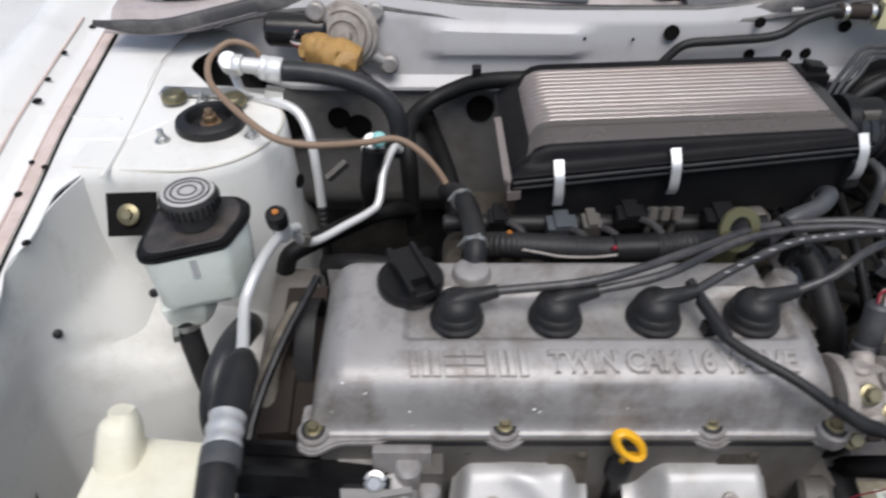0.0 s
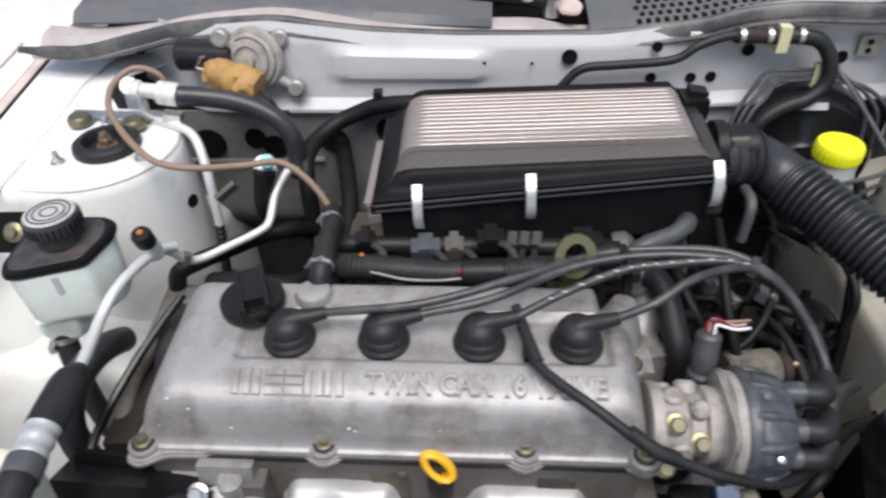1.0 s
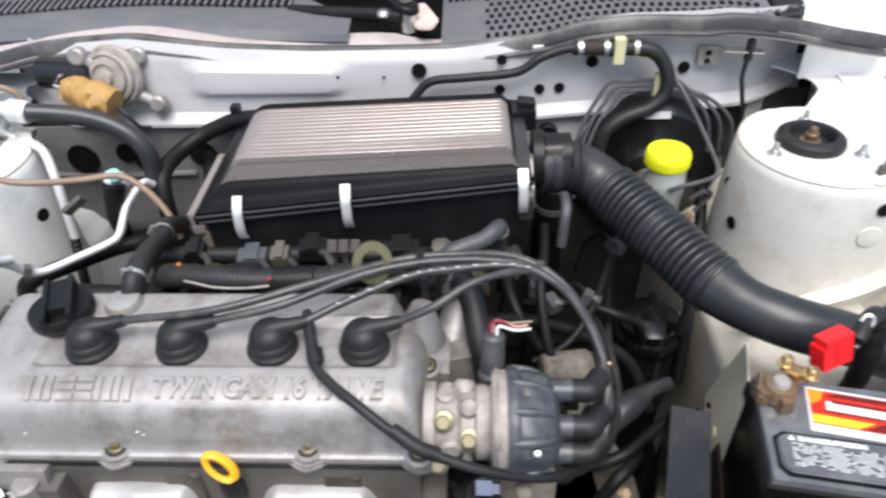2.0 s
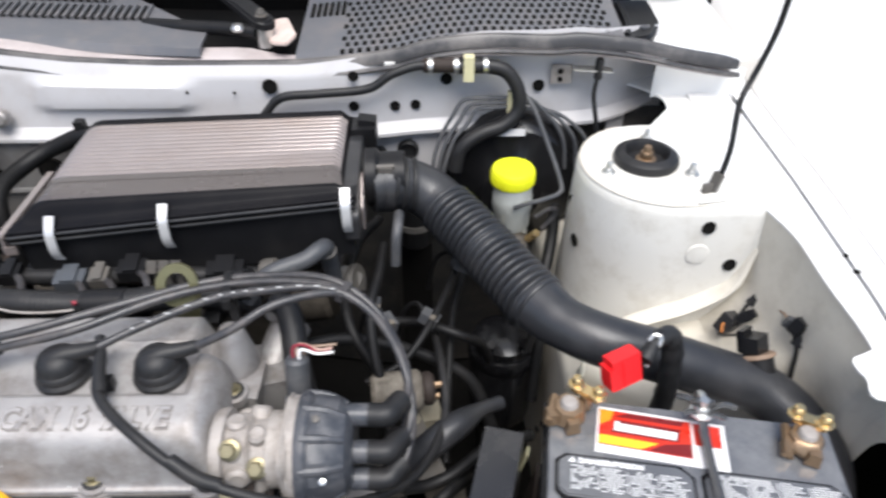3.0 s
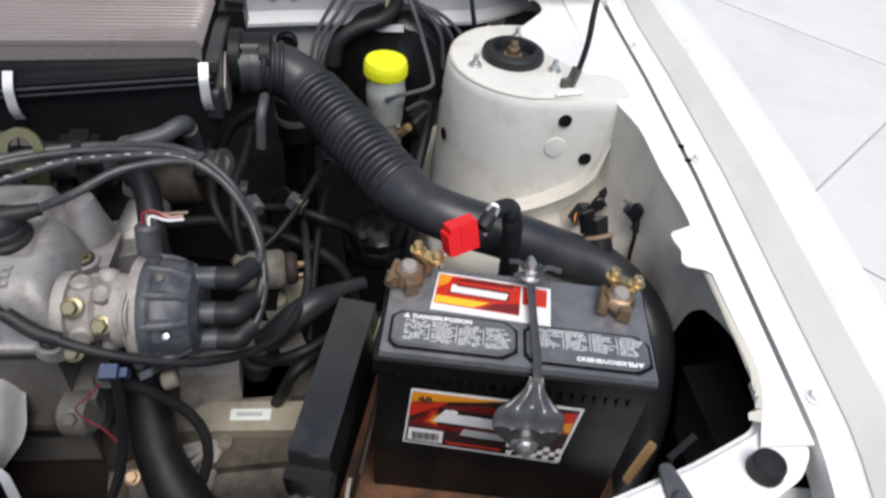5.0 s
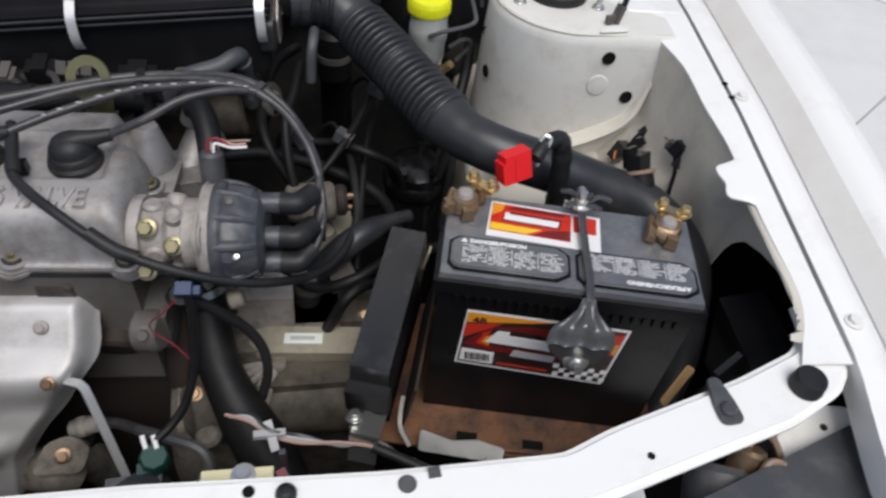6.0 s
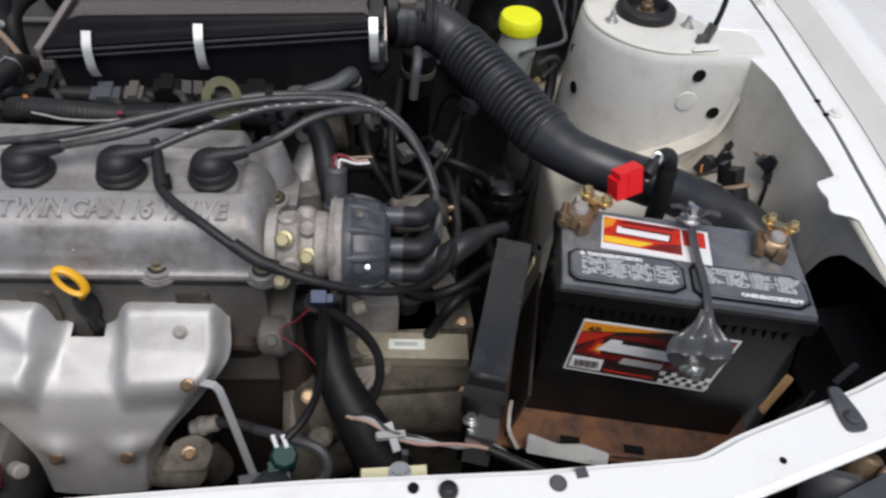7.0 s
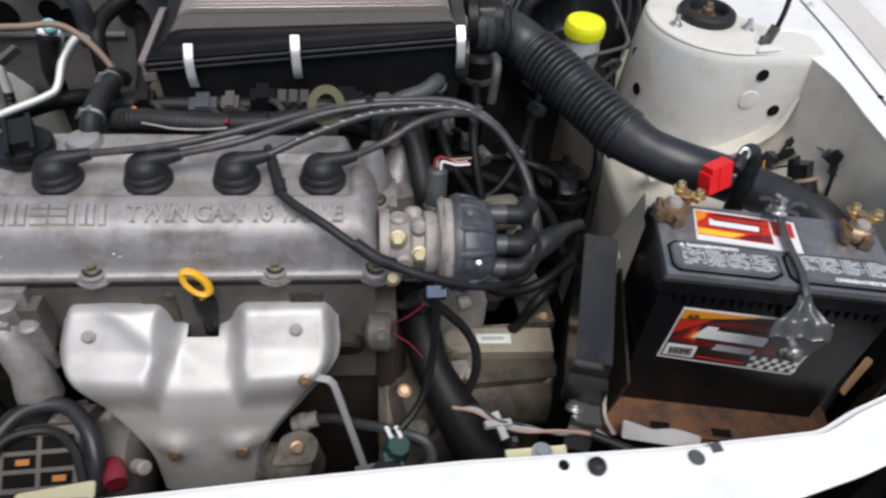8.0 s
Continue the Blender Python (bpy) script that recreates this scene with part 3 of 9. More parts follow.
        part("strut_nut", add(hexbolt(0.0085, 0.012), lathe([(0.005, 0), (0.005, 0.017), (0.004, 0.019)], 12)), BRONZE, sm, local=True).matrix_basis = WORLD[sm].inverted() @ Matrix.Translation((nx, ny, 0.871))
        for a in ((75, 207, 326) if side > 0 else (115, 218, 335)):
            sx, sy = nx + 0.058 * math.cos(radians(a)), ny + 0.058 * math.sin(radians(a))
            st = add(hexbolt(0.006, 0.006), lathe([(0.0035, 0), (0.0035, 0.014), (0.0028, 0.015)], 10))
            st.transform(Matrix.Translation((sx, sy, 0.869)))
            part("mount_stud", st, STEEL, tw)
    out = support_outline()
    sup = prism(out, 0.015, Matrix.Translation((0, 0, 0.800)), 0.006, 3)
    rad = part("radiator_support", sup, WHITE, car, "white upper radiator support panel")
    part("support_face", box(1.34, 0.012, 0.10, Matrix.Translation((XC, 0.055, 0.690)), 0.003), WHITE, rad)
    for x, y in ((0.475, 0.107), (0.049, 0.107)):
        part("drilled_hole", lathe([(0.0042, 0), (0.0042, 0.0012)], 14, Matrix.Translation((x, y, 0.8146))), SHADOW, rad)
    part("round_recess", lathe([(0.0062, 0.0), (0.0066, 0.0012), (0.0060, 0.0018), (0.005, 0.0006)], 20, Matrix.Translation((0.581, 0.109, 0.8148))), GREYPL, rad)
    part("square_recess", box(0.009, 0.008, 0.0015, pose(0.600, 0.117, 0.8146, 0, 0, 8), 0.0005, 1), GREYPL, rad)
    buf = [(0.0070, 0), (0.0073, 0.003), (0.0062, 0.006), (0.0042, 0.008), (0.0030, 0.0085), (0.0026, 0.007)]
    part("hood_buffer", lathe(buf, 20, Matrix.Translation((0.500, 0.104, 0.815))), RUBBER, rad, "small black rubber hood buffer")
    big = [(0.0135, 0), (0.014, 0.003), (0.0132, 0.006), (0.0128, 0.012), (0.0118, 0.0145), (0.004, 0.015)]
    part("hood_buffer", lathe(big, 28, Matrix.Translation((0.906, 0.181, 0.815))), RUBBER, rad, "broad black rubber hood buffer")
    part("hood_buffer", lathe(big, 28, Matrix.Translation((2 * XC - 0.914, 0.186, 0.815))), RUBBER, rad)
    tab = prism(poly_round([(-0.0135, -0.020), (0.0135, -0.020), (0.0135, 0.0), (0.0075, 0.032), (-0.0075, 0.032), (-0.0135, 0.0)], 0.010, 5), 0.004, pose(0.831, 0.164, 0.815, 0, 0, 6) @ Matrix.Diagonal((0.72, 0.80, 1, 1)), 0.001, 1)
    cl = part("cable_clamp", tab, GREYPL, rad, "grey plastic clamp on the support panel")
    part("clamp_rivet", lathe([(0.0062, 0), (0.0062, 0.003), (0.0045, 0.005)], 20, Matrix.Translation((0.8305, 0.159, 0.819))), GREYPL, cl)
    part("clamp_tail", box(0.030, 0.005, 0.003, pose(0.850, 0.205, 0.812, 0, -12, 32), 0.001, 1), PLASTIC, cl)
    for x, y in ((0.905, 0.145), (0.76, 0.125)):
        part("drilled_hole", lathe([(0.003, 0), (0.003, 0.001)], 10, Matrix.Translation((x, y, 0.8146))), SHADOW, rad)
    # plugs and holes in the firewall, drawn as near-black discs
    for x, z, r in ((0.305, 0.906, 0.0095), (0.418, 0.875, 0.0065), (0.475, 0.870, 0.0065), (0.504, 0.869, 0.0065), (0.42, 0.919, 0.0065), (0.681, 0.889, 0.0075), (0.548, 0.905, 0.0075), (0.255, 0.897, 0.002), (0.19, 0.898, 0.002)):
        y = soft_table(FW, x, 0.04)
        part("firewall_plug", lathe([(r * 1.15, 0), (r * 1.1, 0.001), (r * 0.9, 0.0016), (r * 0.85, 0.0006)], 18, along((x, y - 0.0028, z), (x, y - 1, z + 0.05))), SHADOW, car)
    for side, pts in ((1, ((0.846, 0.6335, 0.840, 0.0078), (0.882, 0.6310, 0.787, 0.0078))),):
        for x, y, z, r in pts:
            part("tower_plug", lathe([(r * 1.1, 0), (r, 0.0015), (r * 0.8, 0.001)], 18, along((x, y, z), (x + 0.05, y - 1, z + 0.05))), SHADOW, car)
    for x, y, z in ((0.7085, 0.735, 0.812), (0.709, 0.70, 0.775)):
        part("tower_plug", lathe([(0.009, 0), (0.008, 0.0015), (0.006, 0.001)], 18, along((x, y, z), (x - 1, y - 0.25, z))), SHADOW, car)
    part("tower_plug", lathe([(0.009, 0), (0.008, 0.0015), (0.006, 0.001)], 18, along((-0.172, 0.680, 0.806), (0.6, 0.4, 0.85))), SHADOW, car)
    part("tower_boss", lathe([(0.014, 0), (0.013, 0.002), (0.010, 0.0025)], 20, along((0.840, 0.6325, 0.803), (0.845, 0.3, 0.82))), TOWER, car)
    for x, y, z in ((-0.30, 0.573, 0.78),):
        part("apron_plug", lathe([(0.005, 0), (0.0045, 0.002), (0.003, 0.003)], 14, along((x, y - 0.06, z), (x + 0.6, y - 1, z + 0.5))), RUBBER, car)
    part("apron_plug", lathe([(0.005, 0), (0.0045, 0.002), (0.003, 0.003)], 14, along((-0.391, 0.475, 0.759), (-0.2, 0.2, 1.0))), RUBBER, car)
    # Black disc laid on the wing for the dark of an opening
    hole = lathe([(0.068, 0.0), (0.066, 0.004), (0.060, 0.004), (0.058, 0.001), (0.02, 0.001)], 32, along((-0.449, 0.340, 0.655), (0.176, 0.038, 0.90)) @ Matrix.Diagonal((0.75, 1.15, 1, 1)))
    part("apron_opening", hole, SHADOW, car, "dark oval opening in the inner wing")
    # bracket with a wire eye on the tower shelf
    part("ledge_bracket", prism(poly_round([(0, 0), (0.040, 0.004), (0.046, 0.018), (0.012, 0.014)], 0.006, 4), 0.0025, pose(0.826, 0.638, 0.8695, 0, 0, 4), 0.001, 1), WHITE_DULL, car)
    part("prop_clip", add(box(0.006, 0.012, 0.022, pose(0.853, 0.668, 0.870, 0, 15, 20), 0.0025), box(0.012, 0.006, 0.010, pose(0.846, 0.664, 0.870, 0, 0, 20), 0.002)), ALU_DARK, car)
    for x, y in ((0.972, 0.533), (0.975, 0.24), (0.972, 0.78)):
        part("fender_bolt", hexbolt(0.006, 0.005), WHITE_DULL, car).matrix_basis = Matrix.Translation((x, y, lerp_table(FLANGE, y) + 0.0005))
    for x, y in ((0.959, 0.555), (0.9585, 0.530)):
        part("drilled_hole", lathe([(0.0034, 0), (0.0034, 0.0016)], 10, Matrix.Translation((x, y, lerp_table(FLANGE, y) + 0.0005))), SHADOW, car)
    # gutter, seams and holes along the left wing edge
    def edge(y):
        return lerp_table([(0.35, -0.39), (0.557, -0.415), (0.734, -0.441), (0.978, -0.471)], y)

    def top(y):
        return lerp_table(FLANGE, y + 0.03)
    part("wing_gutter", sheet(lambda u, v: Vector((edge(0.38 + 0.60 * u) - 0.003 - 0.014 * v, 0.38 + 0.60 * u, top(0.38 + 0.60 * u) + 0.0035 + 0.002 * math.sin(3.1 * v))), 24, 4, 0.002), PINK, car, "dusty pinkish gutter strip")
    part("wing_groove", tube([(edge(y), y, top(y) + 0.0022) for y in (0.38, 0.48, 0.58, 0.68, 0.78, 0.88, 0.98)], 0.0016, n=6, sub=3), SHADOW, car, "dark panel gap")
    part("wing_groove", tube([(edge(y) - 0.019, y, top(y) + 0.003) for y in (0.38, 0.48, 0.58, 0.68, 0.78, 0.88, 0.98)], 0.0016, n=6, sub=3), PINK, car)
    part("fender_crease", tube([(2 * XC - lerp_table(LEFT_GAP, y + 0.03) - 0.036, y, top(y) + 0.0115) for y in (0.50, 0.60, 0.70, 0.80, 0.90, 0.98)], 0.0020, n=6, sub=3), PINK, car, "dusty pinkish crease line")
    part("shelf_seam", tube([(-0.437, 0.718, 0.871), (-0.41, 0.7185, 0.872), (-0.384, 0.718, 0.871), (-0.378, 0.712, 0.8705)], 0.0022, n=6), WHITE_DULL, car)
    part("shelf_seam", tube([(-0.415, 0.905, 0.872), (-0.39, 0.896, 0.8715), (-0.380, 0.86, 0.8705), (-0.375, 0.82, 0.8705), (-0.362, 0.70, 0.8705), (-0.355, 0.593, 0.870)], 0.0024, n=6), WHITE_DULL, car)
    for x, y, r in ((-0.490, 0.745, 0.006), (-0.431, 0.566, 0.004), (-0.441, 0.62, 0.003), (-0.424, 0.612, 0.003), (-0.508, 0.869, 0.0045), (-0.498, 0.796, 0.004), (-0.391, 0.494, 0.004), (-0.512, 0.97, 0.006)):
        d = 2 * XC - lerp_table(LEFT_GAP, y + 0.03) - x
        part("drilled_hole", lathe([(r, 0), (r, 0.0016)], 12, Matrix.Translation((x, y, top(y) + lerp_table([(0.0, 0.0058), (0.004, 0.0012), (0.022, 0.0016), (0.027, 0.0045), (0.043, 0.0225)], d)))), SHADOW, car)
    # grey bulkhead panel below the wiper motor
    part("bulkhead_panel", sheet(lambda u, v: Vector((-0.32 + 0.62 * u, 0.882 + 0.05 * smooth01(0.25, 0.0, v), 0.58 + 0.246 * v)), 20, 16, 0.003), GREYWALL, car, "stained bulkhead panel, darkened for its shade")
    # Black discs on the panel; the dark of each opening is only colour
    for x, z, r in ((-0.222, 0.772, 0.021), (-0.150, 0.782, 0.014), (-0.122, 0.768, 0.016), (-0.032, 0.780, 0.018), (0.053, 0.797, 0.017), (-0.282, 0.79, 0.010)):
        part("bulkhead_hole", lathe([(r * 1.18, 0), (r * 1.12, 0.003), (r * 1.02, 0.003), (r, 0.0012), (r * 0.3, 0.0012)], 24, along((x, 0.8772, z), (x, 0.0, z))), SHADOW, car, "dark round opening")
    # Lit right part of the same wall, given the lighter firewall colour
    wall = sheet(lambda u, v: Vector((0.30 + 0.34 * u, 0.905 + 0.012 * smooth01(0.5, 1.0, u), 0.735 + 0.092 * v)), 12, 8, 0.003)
    part("bulkhead_panel", wall, FIREWALL, car, "pale lit part of the bulkhead under the cowl lip")
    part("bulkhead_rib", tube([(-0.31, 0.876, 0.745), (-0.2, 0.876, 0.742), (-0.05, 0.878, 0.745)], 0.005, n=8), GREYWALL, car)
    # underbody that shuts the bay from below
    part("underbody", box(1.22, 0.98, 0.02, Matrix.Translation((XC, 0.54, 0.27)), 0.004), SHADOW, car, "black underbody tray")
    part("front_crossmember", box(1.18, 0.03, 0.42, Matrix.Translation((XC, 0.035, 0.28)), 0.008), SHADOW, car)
    part("windscreen", sheet(lambda u, v: Vector((-0.42 + 1.36 * u, 1.20 + 0.55 * v + 0.06 * (2 * u - 1) ** 2 * -1, 0.965 + 0.42 * v)), 16, 8, 0.005), GLASS, car, "dark windscreen glass")
    part("bulkhead", box(1.5, 0.02, 0.70, Matrix.Translation((XC, 1.20, 0.27)), 0.004), SHADOW, car)
    for sx in (-0.50, 1.02):
        tyre = lathe([(0.17, -0.085), (0.26, -0.085), (0.285, -0.06), (0.29, 0.0), (0.285, 0.06), (0.26, 0.085), (0.17, 0.085)], 40, pose(sx, 0.72, 0.284, 0, 90, 0))
        w = part("wheel", tyre, RUBBER, car, "black front tyre")
        part("rim", lathe([(0.05, -0.05), (0.168, -0.07), (0.172, 0.07), (0.05, 0.05)], 32, pose(sx, 0.72, 0.284, 0, 90, 0)), STEEL, w)
    hood = sheet(lambda u, v: Vector((-0.44 + 1.40 * u, 1.12 - 0.28 * v + 0.04 * (2 * u - 1) ** 2, 1.0 + 0.96 * v)), 16, 16, 0.02)
    part("hood", hood, WHITE_DULL, car, "raised white hood panel")
    # headlamp back and bracket ahead of the right corner
    hl = part("headlamp_housing", add(box(0.26, 0.10, 0.12, pose(0.86, 0.075, 0.655, 0, 4, 22), 0.03, 4), add(rod((0.84, 0.11, 0.72), (0.85, 0.15, 0.745), 0.028, 20, 0.006), box(0.10, 0.03, 0.03, pose(0.92, 0.13, 0.735, 0, 10, 30), 0.008))), GREYPL, car, "dark grey plastic headlamp housing")
    for x, y, z, r in ((0.800, 0.085, 0.725, 0.018), (0.835, 0.070, 0.735, 0.012), (0.895, 0.105, 0.728, 0.020)):
        part("adjuster", lathe([(r, 0), (r * 1.05, 0.006), (r * 0.8, 0.016), (r * 0.4, 0.022)], 20, along((x, y, z), (x, y + 0.3, z + 1))), PLASTIC, hl)
    for y in (0.125, 0.150):
        part("socket_wire", tube([(0.866, y, 0.755), (0.876, y + 0.012, 0.772), (0.892, y + 0.010, 0.768), (0.905, y - 0.01, 0.745)], 0.003, n=6), TAN, hl)
    part("bulb_socket", rod((0.865, 0.14, 0.74), (0.872, 0.155, 0.765), 0.014, 16, 0.003), BRONZE, hl)
    part("corner_bracket", prism(poly_round([(0, 0), (0.06, -0.01), (0.075, 0.05), (0.03, 0.075), (-0.01, 0.05)], 0.012, 4), 0.003, pose(0.930, 0.122, 0.738, 8, -14, 18), 0.001, 1), WHITE_DULL, car)
    part("bumper_beam", box(1.34, 0.05, 0.14, Matrix.Translation((XC, 0.0, 0.52)), 0.02, 3), GREYPL, car)


def build_seal_and_cowl():
    sec = [(-1, -0.6), (-0.7, 0.5), (-0.2, 1.0), (0.5, 0.95), (0.95, 0.4), (1.0, -0.6)]
    pts = [(x, 0.907 - 0.022 * smooth01(-0.20, -0.40, x), z + 0.004) for x, z in SEAL_Z]
    ws = thing("cowl_weatherstrip", "long black rubber weatherstrip along the cowl edge", "weatherstrip", Matrix.Translation((XC, 0.912, 0.92)))
    part("rubber_bulb", tube(pts, 0.0100, sub=5, section=sec, rf=lambda q: 0.45 + 0.55 * smooth01(0.0, 0.06, q) * smooth01(1.455, 1.40, q)), SEAL, ws)
    part("lower_lip", tube([(x, y - 0.014, z - 0.010) for x, y, z in pts[3:]], 0.0035, n=6, sub=5), SEAL, ws, "thin black lower lip")
    for x in (-0.02, 0.33, 0.47):
        part("strip_clip", box(0.014, 0.006, 0.010, pose(x, 0.897, lerp_table(SEAL_Z, x) - 0.010, 0, 0, 0), 0.002), WHITE_DULL, ws)
    # Near-black sheet stands for the dark cavity below the grille
    plen = sheet(lambda u, v: Vector((-0.42 + 1.34 * u, 0.958 + 0.25 * v, soft_table(SEAL_Z, -0.42 + 1.34 * u, 0.05) - 0.030 + 0.02 * v)), 20, 6, 0.003)
    single("cowl_plenum", plen, SHADOW, "dark cowl plenum under the grille", "cowl", "structure")
    grille = thing("cowl_grille", "faded grey plastic cowl grille with slots", "grille", Matrix.Translation((0.3, 1.02, 0.95)))

    def deck(x, y):
        return lerp_table(SEAL_Z, x) * 0.35 + 0.935 * 0.65 + 0.008 + 0.16 * (y - 0.94)

    def deck_r(x, y):
        return lerp_table(SEAL_Z, x) * 0.8 + 0.935 * 0.2 + 0.007 + 0.16 * (y - 0.94)

    def front_l(x):
        return lerp_table([(-0.42, 0.962), (-0.22, 0.951), (-0.03, 0.950), (0.20, 0.936)], x)

    def back_l(x):
        return lerp_table([(-0.42, 1.18), (-0.03, 1.15), (0.02, 1.125), (0.20, 0.988)], x)

    def panel(x0, x1, f, b, deck):
        def fn(u, v):
            x = x0 + (x1 - x0) * u
            y = f(x) + (b(x) - f(x)) * v
            return Vector((x, y, deck(x, y) - 0.010 * smooth01(0.03, 0.0, v)))
        return sheet(fn, 36, 16, 0.004)
    pl = part("louvred_panel", panel(-0.42, 0.20, front_l, back_l, deck), COWL, grille, "louvred grey panel")
    pp = part("perforated_panel", panel(0.335, 0.80, lambda x: 0.918, lambda x: 1.17, deck_r), COWL, grille, "perforated grey panel")
    # Black pieces laid on the panel for the dark inside its slots
    slot = mesh_of("slot", box(0.0052, 0.040, 0.003, None, 0.0008, 1), SHADOW)
    fin = mesh_of("louvre", box(0.0046, 0.042, 0.006, None, 0.0016, 1), COWL)
    for row in range(2):
        for i in range(44):
            x = -0.40 + i * 0.0118
            y = 1.038 + row * 0.052
            if y + 0.025 > back_l(x) or x > 0.12:
                continue
            put("slot", slot, pl, pose(x, y, deck(x, y) - 0.0005, 9, 0, 0))
            put("louvre", fin, pl, pose(x + 0.0059, y, deck(x, y) - 0.001, 9, 0, 0))
    # Likewise black pads on top for the dark of the perforations
    dot = mesh_of("perforation", box(0.0062, 0.0085, 0.002, None, 0.001, 1), SHADOW)
    for row in range(9):
        for i in range(32):
            x = 0.402 + i * 0.0122 + (row % 2) * 0.006
            y = 0.934 + row * 0.0172
            if x < 0.785:
                put("perforation", dot, pp, pose(x, y, deck_r(x, y) - 0.0003, 9, 0, 0))
    for i in range(6):
        x = 0.346 + i * 0.0095
        put("slot", slot, pp, pose(x, 1.06, deck_r(x, 1.06) - 0.0005, 9, 0, 0))
    corner = prism(poly_round([(0.785, 0.955), (0.805, 0.940), (0.845, 0.955), (0.872, 1.02), (0.880, 1.12), (0.795, 1.12)], 0.014, 4), 0.020, Matrix.Translation((0, 0, 0.928)), 0.005, 3)
    cc = thing("cowl_corner_cover", "black plastic corner cover at the end of the cowl", "cover", Matrix.Translation((0.84, 1.0, 0.928)))
    part("moulding", corner, PLASTIC, cc)
    part("raised_rib", tube([(0.806, 0.955, 0.947), (0.818, 1.0, 0.949), (0.820, 1.08, 0.952)], 0.006, n=8), PLASTIC, cc)
    part("fixing", lathe([(0.008, 0), (0.008, 0.003), (0.004, 0.004)], 14, Matrix.Translation((0.838, 0.985, 0.948))), GREYPL, cc)
    single("cowl_end_panel", prism(poly_round([(0.835, 0.915), (0.975, 0.915), (0.995, 1.22), (0.870, 1.22)], 0.012, 3), 0.004, pose(0, 0, 0.905, 1.2, 0, 0), 0.0015, 1), WHITE, "white painted panel at the end of the cowl", "panel", "structure")
    single("cowl_end_face", sheet(lambda u, v: Vector((0.848 + 0.125 * u, 0.930 - 0.012 * u, 0.866 + (0.058 - 0.010 * u) * v)), 8, 4, 0.002), WHITE, "white upright panel under the cowl end", "panel", "structure")
    wiper = thing("windscreen_wiper", "black windscreen wiper arm with a round pivot", "wiper", Matrix.Translation((0.285, 0.98, 0.935)))
    arm = bmesh.new()
    a, b = Vector((0.285, 0.982, 0.953)), Vector((0.185, 1.075, 0.990))
    d = (b - a).normalized()
    n = Vector((d.y, -d.x, 0)).normalized()
    ring = [a + n * (0.017 * math.cos(t)) - d * (0.017 * math.sin(t)) for t in [math.pi * k / 10 for k in range(11)]] + [b - n * 0.013, b + n * 0.013]
    bot = [arm.verts.new(p) for p in ring]
    tp = [arm.verts.new(p + Vector((0, 0, 0.016))) for p in ring]
    arm.faces.new(bot[::-1])
    arm.faces.new(tp)
    for i in range(len(ring)):
        arm.faces.new((bot[i], bot[(i + 1) % len(ring)], tp[(i + 1) % len(ring)], tp[i]))
    bmesh.ops.recalc_face_normals(arm, faces=arm.faces)
    bevel(arm, 0.004, 3, 50)
    part("arm_head", arm, PLASTIC, wiper)
    part("blade_arm", tube([(0.20, 1.06, 0.992), (0.08, 1.13, 1.01), (-0.05, 1.19, 1.03)], 0.009, n=8), PLASTIC, wiper)
    part("spindle", rod((0.285, 0.98, 0.925), (0.285, 0.98, 0.956), 0.012, 18, 0.002), STEEL, wiper)
    part("spindle_nut", add(hexbolt(0.0065, 0.007), lathe([(0.004, 0), (0.004, 0.010)], 10)), ALU_DARK, wiper, local=True).matrix_basis = WORLD[wiper].inverted() @ Matrix.Translation((0.283, 0.984, 0.969))
    part("linkage", tube([(0.10, 1.02, 0.945), (0.17, 1.0, 0.948), (0.235, 0.985, 0.950), (0.275, 0.975, 0.948)], 0.010, n=10), PLASTIC, wiper)
    part("link_joint", lathe([(0.009, 0), (0.010, 0.004), (0.007, 0.009)], 14, Matrix.Translation((0.250, 0.972, 0.952))), STEEL, wiper)
    part("pivot_bracket", prism(poly_round([(0.296, 0.955), (0.322, 0.950), (0.330, 0.985), (0.305, 1.06), (0.285, 1.05)], 0.008, 3), 0.006, Matrix.Translation((0, 0, 0.936)), 0.002), PINK, wiper, "dusty painted pivot bracket")


build_ground()
build_body()
build_seal_and_cowl()

# ---- engine ----


COVER = spline([(y, z, 0) for y, z in ((0.3435, 0.766), (0.3445, 0.772), (0.3480, 0.7745), (0.3510, 0.780), (0.3540, 0.790), (0.3575, 0.801), (0.3625, 0.8115), (0.369, 0.8190), (0.378, 0.8240), (0.394, 0.8275), (0.415, 0.830), (0.45, 0.833), (0.485, 0.8365), (0.497, 0.835), (0.503, 0.826), (0.505, 0.80), (0.505, 0.768))], 8)


def cover_top(y):
    """The height of the cover's upper face above the front edge."""
    for p, q in zip(COVER, COVER[1:]):
        if p.x <= y <= q.x and q.x > p.x:
            return p.y + (q.y - p.y) * (y - p.x) / (q.x - p.x)
    return 0.83


